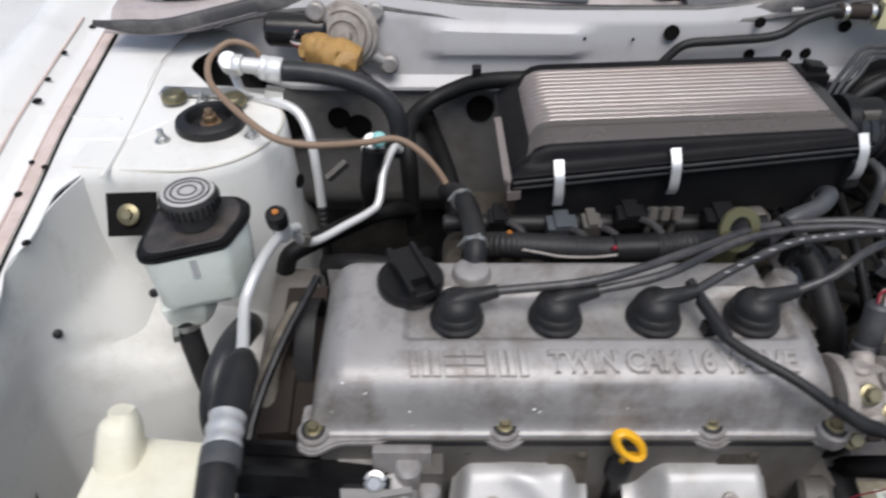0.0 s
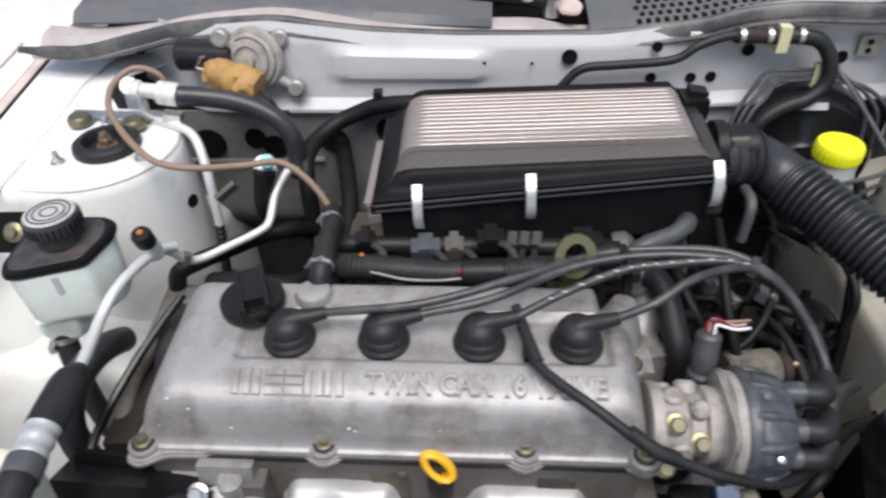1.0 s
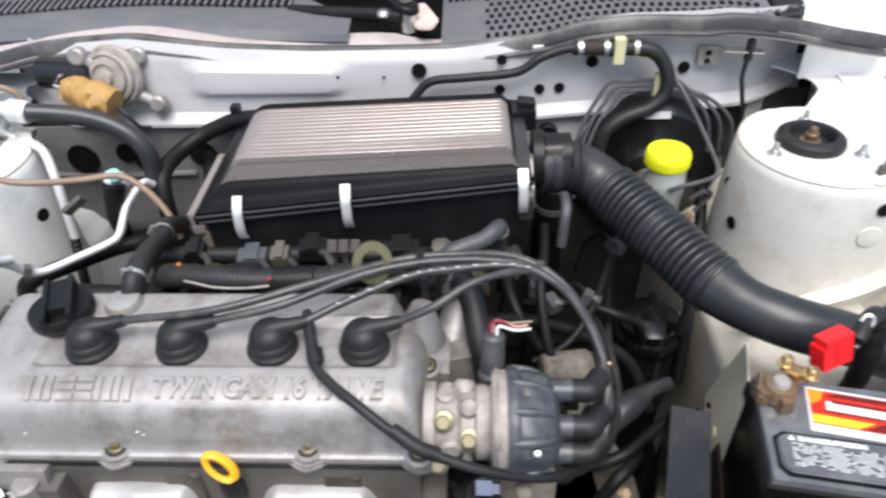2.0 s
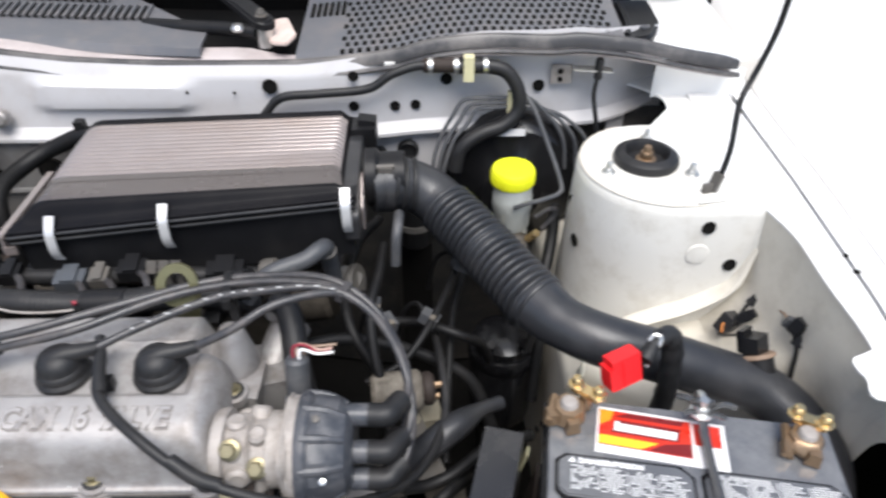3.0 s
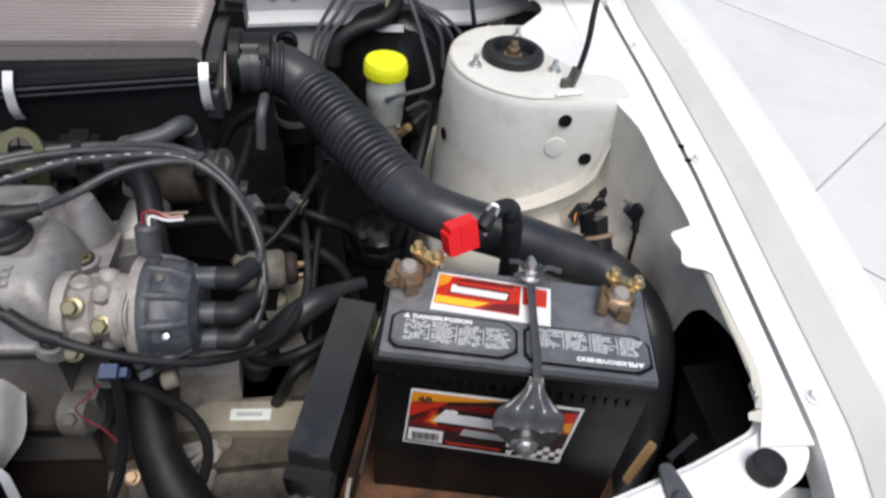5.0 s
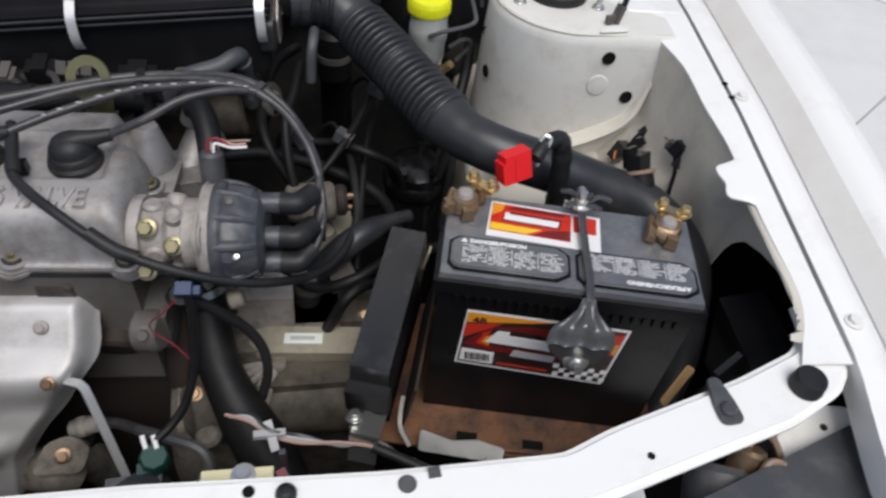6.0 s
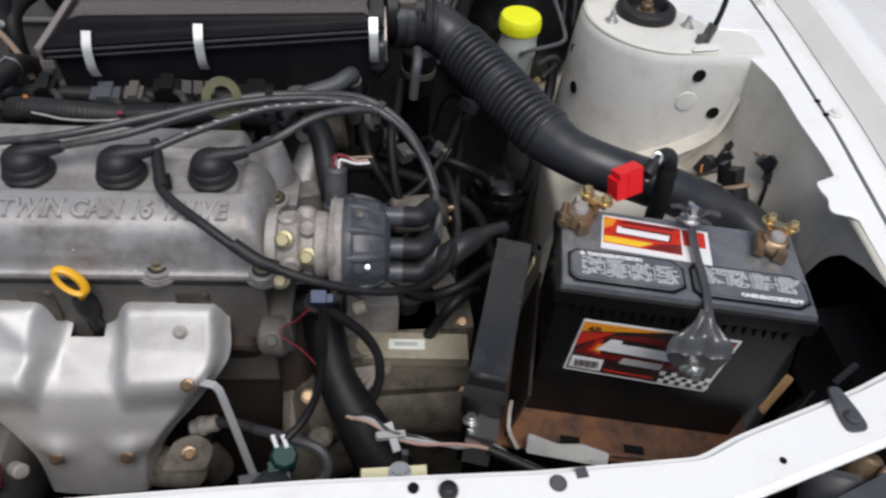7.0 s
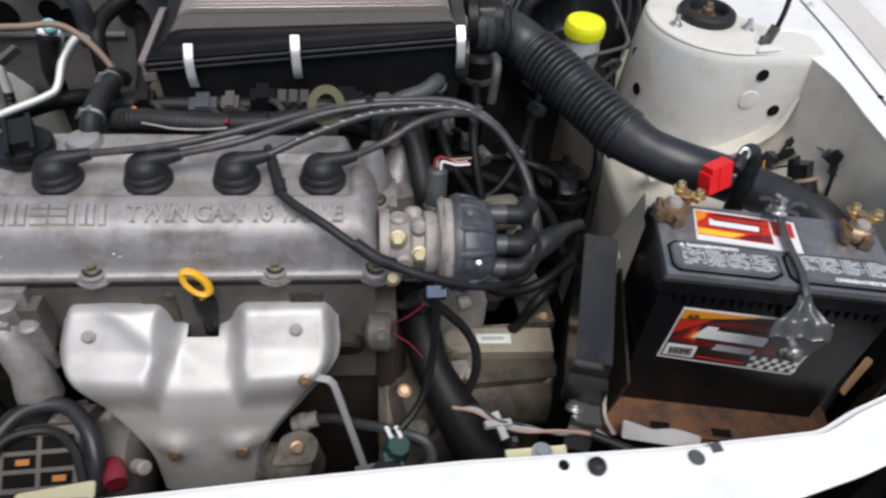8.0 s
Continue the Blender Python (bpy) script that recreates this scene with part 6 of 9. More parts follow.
    part("maker_mark", prism([(0.054, 0.1255), (0.134, 0.1205), (0.137, 0.134), (0.078, 0.1375), (0.079, 0.1425), (0.067, 0.143)], 0.0005, Fd), L_WHITE, fs, "plain white slanted maker's mark", local=True)
    part("word_bar", prism([(0.080, 0.108), (0.125, 0.105), (0.127, 0.114), (0.084, 0.117)], 0.0003, Fd), GREYPRINT, fs, local=True)
    bc = part("barcode_patch", prism([(0.027, 0.094), (0.062, 0.092), (0.064, 0.110), (0.030, 0.112)], 0.0003, Fd), L_WHITE, fs, "white barcode patch", local=True)
    bars = bmesh.new()
    for i in range(12):
        add(bars, box(0.0011 if i % 3 else 0.0018, 0.011, 0.0004, Fd @ T((0.034 + i * 0.0022, 0.1015, 0.0005))))
    tagged(part("bars", bars, L_DARK, bc, local=True), kind="stuff")
    part("word_bar", prism([(0.066, 0.093), (0.120, 0.0895), (0.1205, 0.092), (0.066, 0.0955)], 0.0003, Fd), L_RED, fs, local=True)
    for i in range(9):
        for j in range(3):
            if (i + j) % 2 == 0:
                x, z = 0.126 + i * 0.0062, 0.0855 + j * 0.0062 - i * 0.0003
                part("check", prism([(x, z), (x + 0.006, z), (x + 0.0068, z + 0.006), (x + 0.0008, z + 0.006)], 0.0003, Fd), L_WHITE, fs, local=True)
    for x, w in ((0.03, 0.014), (0.10, 0.02)):
        part("scuff_boss", lathe([(0.005, 0), (0.005, 0.0008)], 14, T((x, 0.066, top))), BATT_TOP, b, local=True)

    # terminal clamps on their posts
    for x, y, offs, turn in ((0.019, 0.084, ((0.006, 0.018), (0.024, 0.008)), 20), (0.212, 0.080, ((-0.006, 0.016), (0.014, 0.009)), -12)):
        cl = thing("battery_clamp", "tarnished brass battery terminal clamp with bolts", "terminal clamp", BAT @ T((x, y, top)), "battery clamps")
        part("post", lathe([(0.0085, 0), (0.0080, 0.020), (0.0065, 0.0225), (0.003, 0.023)], 18), ALU_DUST, cl, "grey lead post", local=True)
        body = add(lathe([(0.0125, 0.002), (0.0150, 0.004), (0.0155, 0.010), (0.0125, 0.017), (0.0095, 0.018)], 8, pose(0, 0, 0, 0, 0, turn)), add(box(0.010, 0.014, 0.011, pose(-0.014, -0.007, 0.003, 0, 0, turn), 0.003, 2, 0.8), box(0.012, 0.010, 0.012, pose(0.004, -0.014, 0.002, 0, 0, turn), 0.003, 2, 0.8)))
        for vv in body.verts:
            vv.co += 0.0012 * noise.noise_vector(vv.co * 160 + Vector((x * 50, 0, 0)))
        part("clamp_ring", body, BRONZE, cl, local=True)
        part("clamp_bolt", rod((-0.017, -0.016, 0.010), (-0.012, 0.014, 0.010), 0.0040, 6), BRONZE, cl, local=True)
        (ax, ay), (bx, by) = offs
        ang = math.degrees(math.atan2(by - ay, bx - ax))
        mid = T(((ax + bx) / 2, (ay + by) / 2, 0.0))
        part("cable_bridge", box(0.026, 0.010, 0.006, mid @ pose(0, 0, 0.018, 0, 0, ang), 0.003), BRASS, cl, local=True)
        part("cable_stub", rod(((ax + bx) / 2, (ay + by) / 2, 0.002), ((ax + bx) / 2, (ay + by) / 2, 0.019), 0.006, 12), BRONZE, cl, local=True)
        for ox, oy in offs:
            part("bridge_bolt", add(hexbolt(0.0052, 0.007), lathe([(0.0052, 0.006), (0.0042, 0.009), (0.002, 0.010)], 12)), BRASS, cl, local=True).matrix_basis = T((ox, oy, 0.0235))

    fus = thing("fuse_link_holder", "red plastic fuse holder taped to a black cable", "fuse holder", Matrix.Translation((0.695, 0.405, 0.845)))
    mm = pose(0.696, 0.404, 0.840, -14, -6, 24)
    part("cover", add(add(box(0.028, 0.015, 0.030, mm, 0.003, 2), box(0.006, 0.016, 0.022, mm @ T((-0.0145, 0, 0.001)), 0.002)), box(0.0025, 0.017, 0.026, mm @ T((-0.003, 0, 0.002)), 0.001, 1)), RED, fus, "bright red cover")
    part("wire_loop", tube([(0.716, 0.412, 0.850), (0.722, 0.416, 0.864), (0.727, 0.421, 0.874), (0.722, 0.424, 0.877), (0.717, 0.422, 0.872)], 0.002, n=8), STEEL, fus)
    part("taped_cable", tube([(0.712, 0.410, 0.860), (0.725, 0.425, 0.868), (0.740, 0.438, 0.862), (0.748, 0.440, 0.845), (0.752, 0.440, 0.810), (0.756, 0.445, 0.76), (0.75, 0.45, 0.70)], 0.0095, n=12, rf=lambda s: 0.75 + 0.35 * smooth01(0.02, 0.05, s) + 0.06 * math.sin(s * 300)), RUBBER, fus, "black taped cable")

    hd = thing("battery_hold_down", "black hold-down strap with a splayed front foot", "hold-down", BAT @ T((0.136, 0.0, 0.12)))
    L = lambda pts: [BAT @ Vector(p) for p in pts]
    part("bar", tube(L([(0.131, 0.096, 0.232), (0.132, 0.075, 0.2235), (0.1335, 0.045, 0.2215), (0.135, 0.018, 0.222), (0.136, 0.0, 0.219), (0.1365, -0.012, 0.2145)]), 0.0036, section=[(-1, -0.55), (-1, 0.55), (0, 0.9), (1, 0.55), (1, -0.55)], sub=5), STRAP, hd)
    def fan(u, v):
        c = 2 * u - 1
        half = soft_table([(0, 0.0058), (0.25, 0.0085), (0.5, 0.0170), (0.75, 0.0285), (0.9, 0.0315), (1, 0.0290)], v, 0.05)
        rise = 0.0022 * math.cos(c * 2.5 * math.pi) * smooth01(0.15, 0.5, v) - 0.004 * c * c * v
        drop = smooth01(0.72, 1.0, v)
        return BAT @ Vector((0.1365 - 0.005 * v + 0.95 * c * half, -0.009 - 0.036 * v, 0.2135 - 0.010 * v - 0.012 * drop + rise))
    part("splayed_foot", sheet(fan, 40, 24, 0.0035), FOOT, hd, "splayed fluted foot", angle=60)
    part("lower_plate", prism(poly_round([(0.104, 0.190), (0.106, 0.178), (0.119, 0.165), (0.128, 0.152), (0.142, 0.151), (0.150, 0.163), (0.158, 0.176), (0.160, 0.190)], 0.006, 3), 0.003, BAT @ T((0, -0.0405, 0)) @ pose(0, 0, 0, 90, 0, 0), 0.001, 1), FOOT, hd, "scuffed grey lower plate")
    part("hold_bolt", add(hexbolt(0.008, 0.010), lathe([(0.005, 0), (0.005, 0.014), (0.004, 0.016)], 12)), STEEL, hd, local=True).matrix_basis = WORLD[hd].inverted() @ BAT @ T((0.133, -0.042, 0.168)) @ pose(0, 0, 0, 70, 0, 0)
    part("front_rod", tube(L([(0.133, -0.040, 0.172), (0.133, -0.022, 0.170), (0.133, 0.002, 0.166)]), 0.003, n=8), SHADOW, hd)
    part("back_rod", tube(L([(0.130, 0.098, 0.240), (0.130, 0.112, 0.228), (0.130, 0.118, 0.15), (0.130, 0.118, -0.01)]), 0.004, n=8), STEEL, hd)
    for dx, dy, dz in ((-0.020, 0.012, 0.010), (-0.010, 0.004, 0.014), (0.010, 0.006, 0.012), (0.026, 0.004, 0.012), (0.018, -0.004, 0.004), (-0.016, -0.002, 0.003)):
        part("strap_end", tube(L([(0.131, 0.092, 0.228), (0.131 + dx * 0.5, 0.092 + dy * 0.5, 0.230 + dz), (0.131 + dx, 0.092 + dy, 0.229 + dz * 0.7)]), 0.0026, n=6, sub=3), STRAP, hd)
    part("top_nut", add(hexbolt(0.007, 0.008), lathe([(0.004, 0), (0.004, 0.016)], 10)), STEEL, hd, local=True).matrix_basis = WORLD[hd].inverted() @ BAT @ T((0.130, 0.094, 0.230))

    tray = thing("battery_tray", "rusty brown steel battery tray with bent edges", "battery tray", Matrix.Translation((0.70, 0.32, 0.58)))
    part("floor_plate", box(0.30, 0.19, 0.004, pose(0.725, 0.325, 0.600, 0, 0, -9.2), 0.001, 1), RUST, tray)
    part("front_edge", box(0.26, 0.003, 0.022, pose(0.745, 0.236, 0.592, 18, 0, -7), 0.001, 1), RUST, tray)
    part("bare_plate", prism(poly_round([(0, 0), (0.088, -0.004), (0.090, 0.012), (0.060, 0.018), (0.035, 0.014), (0.0, 0.022)], 0.004, 3), 0.002, pose(0.606, 0.238, 0.612, 42, 0, -9), 0.0006, 1), STEEL, tray, "worn bare steel edge")
    part("side_edge", tube([(0.592, 0.285, 0.640), (0.589, 0.270, 0.631), (0.589, 0.258, 0.624), (0.598, 0.245, 0.612)], 0.008, section=[(-0.25, -1), (0.25, -1), (0.25, 1), (-0.25, 1)]), ALU_DUST, tray, "bent pale steel side edge")
    part("side_plate", box(0.003, 0.17, 0.09, pose(0.606, 0.345, 0.602, 0, 8, -12), 0.001, 1), BROWN_IRON, tray)
    part("support_bracket", add(box(0.26, 0.05, 0.16, pose(0.73, 0.32, 0.44, 0, 0, -9), 0.01), box(0.05, 0.10, 0.30, pose(0.80, 0.34, 0.29, 0, 0, -9), 0.01)), SHADOW, tray)
    for x, y in ((0.66, 0.256), (0.73, 0.244)):
        part("tray_slot", box(0.022, 0.010, 0.001, pose(x, y, 0.604, 0, 0, -9), 0.0004, 1), SHADOW, tray)
    single("cardboard_scrap", prism(poly_round([(0, 0), (0.009, -0.004), (0.018, 0.034), (0.008, 0.036)], 0.002, 2), 0.003, pose(0.862, 0.268, 0.652, 62, 18, -8) @ Matrix.Diagonal((1.1, 1.35, 1, 1)), 0.001, 1), CARD, "torn strip of brown cardboard beside the battery", "cardboard")
    single("splash_panel", sheet(lambda u, v: Vector((0.872 + 0.022 * u, 0.232 + 0.02 * u + 0.012 * v, 0.65 + 0.06 * u - 0.06 * v)), 6, 6, 0.003), BROWN_IRON, "brown rusty panel behind the support", "panel")
    rb = thing("side_relay_box", "black relay box in the dark behind the wing", "relay box", Matrix.Translation((0.985, 0.27, 0.60)))
    part("case", box(0.05, 0.16, 0.13, pose(1.000, 0.285, 0.585, 0, -14, 0), 0.008), PLASTIC, rb)
    for i in range(5):
        part("cover_rib", box(0.004, 0.012, 0.10, pose(0.976, 0.225 + i * 0.028, 0.600, 0, -14, 0), 0.002), GREEN, rb)
    part("rib_label", box(0.002, 0.05, 0.03, pose(0.972, 0.27, 0.655, 0, -14, 0), 0.0005, 1), GREEN, rb)
    part("mount", box(0.05, 0.10, 0.34, pose(1.0, 0.285, 0.29, 0, 0, 0), 0.006), SHADOW, rb)

    fz = thing("relay_cover", "long black plastic relay box cover beside the battery", "relay box", Matrix.Translation((0.575, 0.35, 0.67)))
    R = Matrix.Translation((0.5785, 0.352, 0.676)) @ pose(0, 0, -14.5 * 0, 0, 0, -14.5) @ pose(0, 0, 0, 7.5, 0, 0)
    part("cover", box(0.041, 0.182, 0.060, R, 0.004, 3, 0.93), SHINY, fz)
    part("end_skirt", box(0.043, 0.014, 0.040, R @ Matrix.Translation((0, -0.094, -0.006)), 0.003), PLASTIC, fz)
    part("latch", add(box(0.012, 0.010, 0.024, R @ Matrix.Translation((-0.008, -0.100, -0.022)), 0.002), box(0.012, 0.010, 0.020, R @ Matrix.Translation((0.012, -0.098, -0.020)), 0.002)), PLASTIC, fz)
    part("base", box(0.037, 0.170, 0.20, R @ Matrix.Translation((0, 0.002, -0.195)), 0.004), SHADOW, fz)
    part("bracket", add(box(0.028, 0.040, 0.003, pose(0.556, 0.240, 0.664, -20, 0, -14), 0.001, 1), box(0.028, 0.003, 0.05, pose(0.549, 0.223, 0.62, -10, 0, -14), 0.001, 1)), STEEL, fz, "steel bracket")
    part("bracket_bolt", hexbolt(0.006, 0.007), STEEL, fz, local=True).matrix_basis = WORLD[fz].inverted() @ pose(0.542, 0.244, 0.669, -20, 0, 0)
    part("side_tag", box(0.002, 0.012, 0.028, pose(0.615, 0.415, 0.70, 0, 12, -14), 0.0005, 1), PALE, fz)


build_battery()


# ---- brakes and right rear ----


def build_brakes():
    bs = thing("brake_booster", "round black brake servo on the firewall", "brake booster", Matrix.Translation((0.64, 0.90, 0.70)))
    part("drum", lathe([(0.112, 0), (0.115, 0.02), (0.112, 0.06), (0.10, 0.075), (0.055, 0.085), (0.045, 0.095)], 40, along((0.648, 0.955, 0.745), (0.642, 0.80, 0.735))), GLOSS, bs)
    part("label", box(0.04, 0.002, 0.010, pose(0.64, 0.868, 0.835, -30, 0, 0), 0.0004, 1), GREYPRINT, bs)
    mc = thing("brake_master_cylinder", "brake master cylinder with a milky reservoir and yellow cap", "brake reservoir", Matrix.Translation((0.635, 0.76, 0.74)))
    part("cylinder", rod((0.641, 0.87, 0.738), (0.632, 0.70, 0.735), 0.022, 20, 0.004), ALU_DARK, mc)
    part("reservoir", add(lathe([(0.022, 0), (0.0245, 0.004), (0.0245, 0.026), (0.0262, 0.030), (0.0262, 0.048), (0.0250, 0.052), (0.0250, 0.066)], 28, Matrix.Translation((0.633, 0.757, 0.760))), box(0.036, 0.06, 0.036, Matrix.Translation((0.635, 0.772, 0.756)), 0.010, 3)), SMOKE, mc, "milky grey fluid reservoir")
    part("reservoir_neck", rod((0.634, 0.745, 0.735), (0.634, 0.752, 0.764), 0.016, 20, 0.003), ALU_TAN, mc)
    part("cap", lathe([(0.0270, 0), (0.0280, 0.002), (0.0282, 0.019), (0.0262, 0.022), (0.012, 0.0225)], 40, Matrix.Translation((0.632, 0.759, 0.826))), YELLOW, mc, "fluorescent yellow screw cap")
    knurl = mesh_of("cap_rib", box(0.0016, 0.0022, 0.012, None, 0.0004, 1), YELLOW)
    for i in range(28):
        a = 2 * math.pi * i / 28
        put("cap_rib", knurl, mc, Matrix.Translation((0.632 + 0.0282 * math.cos(a), 0.759 + 0.0282 * math.sin(a), 0.829)) @ pose(0, 0, 0, 0, 0, math.degrees(a)))
    part("port_fitting", rod((0.610, 0.735, 0.755), (0.605, 0.725, 0.775), 0.006, 6), BRASS, mc)
    part("port_fitting", rod((0.655, 0.735, 0.752), (0.664, 0.725, 0.768), 0.006, 6), BRASS, mc)
    part("sensor_lead", tube([(0.672, 0.735, 0.768), (0.69, 0.74, 0.79), (0.68, 0.735, 0.80), (0.66, 0.728, 0.792)], 0.003, n=6), WIRE, mc)
    bp = thing("brake_pipes", "thin dark steel brake pipes along the firewall", "brake pipe", Matrix.Translation((0.60, 0.84, 0.80)))
    part("pipe", tube([(0.632, 0.728, 0.806), (0.650, 0.724, 0.816), (0.668, 0.726, 0.820), (0.690, 0.735, 0.824), (0.693, 0.750, 0.832), (0.682, 0.81, 0.856), (0.668, 0.868, 0.880), (0.650, 0.885, 0.900)], 0.0030, n=8), GREYPL, bp)
    for k in range(3):
        o = 0.008 * k
        part("pipe", tube([(0.640, 0.890, 0.884 - o * 0.9), (0.60, 0.889, 0.884 - o), (0.572 + o, 0.886, 0.882 - o), (0.556 + o * 1.2, 0.878, 0.862 - o), (0.538 + o * 1.3, 0.868, 0.83), (0.528 + o, 0.855, 0.79), (0.53, 0.84, 0.72)], 0.0030, n=8), GREYPL, bp)
        part("pipe", tube([(0.640, 0.890, 0.886 - o * 0.9), (0.664, 0.888, 0.884 - o), (0.690 + o, 0.884, 0.862), (0.715 + o * 2, 0.876, 0.828), (0.722 + o * 2, 0.87, 0.78)], 0.0030, n=8), GREYPL, bp)
    part("pipe_clip", box(0.012, 0.010, 0.032, pose(0.640, 0.889, 0.862, 0, 0, 0), 0.002), PALE, bp)
    hp = thing("vacuum_pipe", "black vacuum hose with a pale clip on the firewall", "hose", Matrix.Translation((0.45, 0.87, 0.86)))
    part("rubber_hose", tube([(0.285, 0.862, 0.855), (0.298, 0.866, 0.874), (0.322, 0.868, 0.896), (0.369, 0.868, 0.901), (0.439, 0.872, 0.906), (0.471, 0.876, 0.924), (0.505, 0.882, 0.934), (0.53, 0.884, 0.934)], 0.0062, n=12), RUBBER, hp)
    part("valve", rod((0.515, 0.886, 0.934), (0.565, 0.888, 0.932), 0.010, 14, 0.003), BROWN_IRON, hp, "brown check valve")
    part("hose_end", tube([(0.56, 0.886, 0.931), (0.60, 0.886, 0.932), (0.628, 0.884, 0.926), (0.646, 0.880, 0.902), (0.648, 0.875, 0.872), (0.628, 0.868, 0.852), (0.596, 0.862, 0.842), (0.568, 0.855, 0.822), (0.56, 0.85, 0.79)], 0.0100, n=14), RUBBER, hp)
    part("clip", box(0.014, 0.018, 0.034, pose(0.578, 0.884, 0.914, 0, 0, 0), 0.003), PALE, hp, "pale yellow plastic clip")
    for x in (0.523, 0.558, 0.598):
        part("clamp", lathe([(0.0115, 0), (0.0115, 0.006)], 16, along((x, 0.8865, 0.9325), (x + 1, 0.8865, 0.9325))), STEEL, hp)
    lb = thing("bonnet_catch_bracket", "small steel bracket with a hanging black cable", "bracket", Matrix.Translation((0.75, 0.90, 0.88)))
    part("plate", box(0.030, 0.003, 0.028, pose(0.712, 0.9175, 0.893, -2, 0, 0), 0.001, 1), ALU_DUST, lb)
    for z in (0.900, 0.912):
        part("plate_hole", lathe([(0.004, 0), (0.004, 0.001)], 12, along((0.710, 0.9155, z), (0.710, 0.0, z))), SHADOW, lb)
    part("shelf", box(0.055, 0.016, 0.002, pose(0.752, 0.905, 0.918, 0, 4, 0), 0.0006, 1), STEEL, lb)
    part("plug", rod((0.760, 0.902, 0.905), (0.760, 0.902, 0.936), 0.006, 10, 0.002), RUBBER, lb)
    part("cable", tube([(0.760, 0.902, 0.91), (0.757, 0.898, 0.885), (0.760, 0.894, 0.865), (0.766, 0.89, 0.835), (0.768, 0.89, 0.80)], 0.0035, n=8), RUBBER, lb)
    pr = thing("hood_prop_rod", "thin bent black hood prop rod", "prop rod", Matrix.Translation((0.86, 0.668, 0.88)))
    part("rod", tube([(0.856, 0.668, 0.872), (0.862, 0.672, 0.896), (0.868, 0.682, 0.922), (0.875, 0.705, 0.962), (0.890, 0.722, 0.985), (0.902, 0.728, 1.02), (0.905, 0.725, 1.06), (0.903, 0.725, 1.12), (0.900, 0.76, 1.26), (0.895, 0.83, 1.46), (0.885, 0.925, 1.665)], 0.0035, n=10), PLASTIC, pr)
    cs = thing("charcoal_canister", "round black canister low in the bay", "canister", Matrix.Translation((0.625, 0.652, 0.28)))
    CM = Matrix.Translation((0.624, 0.676, 0.470)) @ Matrix.Diagonal((0.86, 0.86, 1.0, 1))
    part("body", lathe([(0.044, 0), (0.050, 0.008), (0.052, 0.02), (0.053, 0.118), (0.050, 0.124)], 36, CM), GLOSS, cs)
    part("lid", lathe([(0.055, 0.124), (0.057, 0.128), (0.057, 0.142), (0.054, 0.146), (0.050, 0.146), (0.048, 0.160), (0.030, 0.168), (0.012, 0.170)], 36, CM), GLOSS, cs, "glossy black lid with a deep rim")
    part("port", rod((0.610, 0.672, 0.615), (0.603, 0.640, 0.648), 0.006), PLASTIC, cs)
    part("port", rod((0.638, 0.676, 0.615), (0.650, 0.640, 0.648), 0.006), PLASTIC, cs)
    part("port", rod((0.628, 0.692, 0.615), (0.632, 0.705, 0.650), 0.006), PLASTIC, cs)
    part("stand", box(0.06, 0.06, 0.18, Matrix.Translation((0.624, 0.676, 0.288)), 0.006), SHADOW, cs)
    part("bracket", box(0.004, 0.05, 0.10, pose(0.672, 0.676, 0.52, 0, 0, 0), 0.001, 1), ALU_DARK, cs)
    part("bracket_bolt", hexbolt(0.006, 0.006), STEEL, cs, local=True).matrix_basis = WORLD[cs].inverted() @ along((0.670, 0.660, 0.60), (0.4, 0.2, 0.9))
    sw = thing("wing_sensor", "small black sensor and loose wiring beside the intake pipe", "sensor", Matrix.Translation((0.862, 0.49, 0.78)))
    part("socket", rod((0.867, 0.474, 0.760), (0.862, 0.491, 0.781), 0.0165, 20, 0.004), PLASTIC, sw)
    part("collar", rod((0.8628, 0.4885, 0.7780), (0.862, 0.4915, 0.7815), 0.0195, 20, 0.001), TAN, sw)
    q = along((0.862, 0.491, 0.782), (0.850, 0.530, 0.86)) @ pose(0, 0, 0, 0, 0, 25)
    part("plug", add(add(box(0.024, 0.017, 0.020, q, 0.0025), box(0.020, 0.006, 0.024, q @ Matrix.Translation((0, -0.010, 0.002)), 0.0015, 1)), add(box(0.003, 0.004, 0.022, q @ Matrix.Translation((-0.006, -0.014, 0.002)), 0.001, 1), box(0.003, 0.004, 0.022, q @ Matrix.Translation((0.006, -0.014, 0.002)), 0.001, 1))), GLOSS, sw, "ribbed black plug")
    for m, sx, sy, sz, mt in ((pose(0.876, 0.590, 0.720, 10, 20, 30), 0.022, 0.016, 0.024, SATIN), (pose(0.885, 0.580, 0.745, 40, 25, 50), 0.010, 0.010, 0.022, PLASTIC), (pose(0.912, 0.519, 0.784, 10, 20, 30), 0.014, 0.012, 0.018, PLASTIC), (pose(0.918, 0.512, 0.770, -30, 10, -30), 0.014, 0.010, 0.024, PLASTIC), (pose(0.907, 0.528, 0.786, 10, 20, -20), 0.009, 0.007, 0.013, GREYPL)):
        part("plug", add(box(sx, sy, sz, m, 0.0025), box(sx * 0.6, sy * 1.25, sz * 0.45, m @ Matrix.Translation((0, 0, sz * 0.3)), 0.0015, 1)), mt, sw)
    part("clip", box(0.015, 0.009, 0.007, pose(0.910, 0.601, 0.755, 0, -30, 25), 0.002), PLASTIC, sw)
    part("lead", tube([(0.885, 0.580, 0.752), (0.893, 0.588, 0.757), (0.902, 0.596, 0.757), (0.912, 0.601, 0.755)], 0.0020, n=6), PLASTIC, sw)
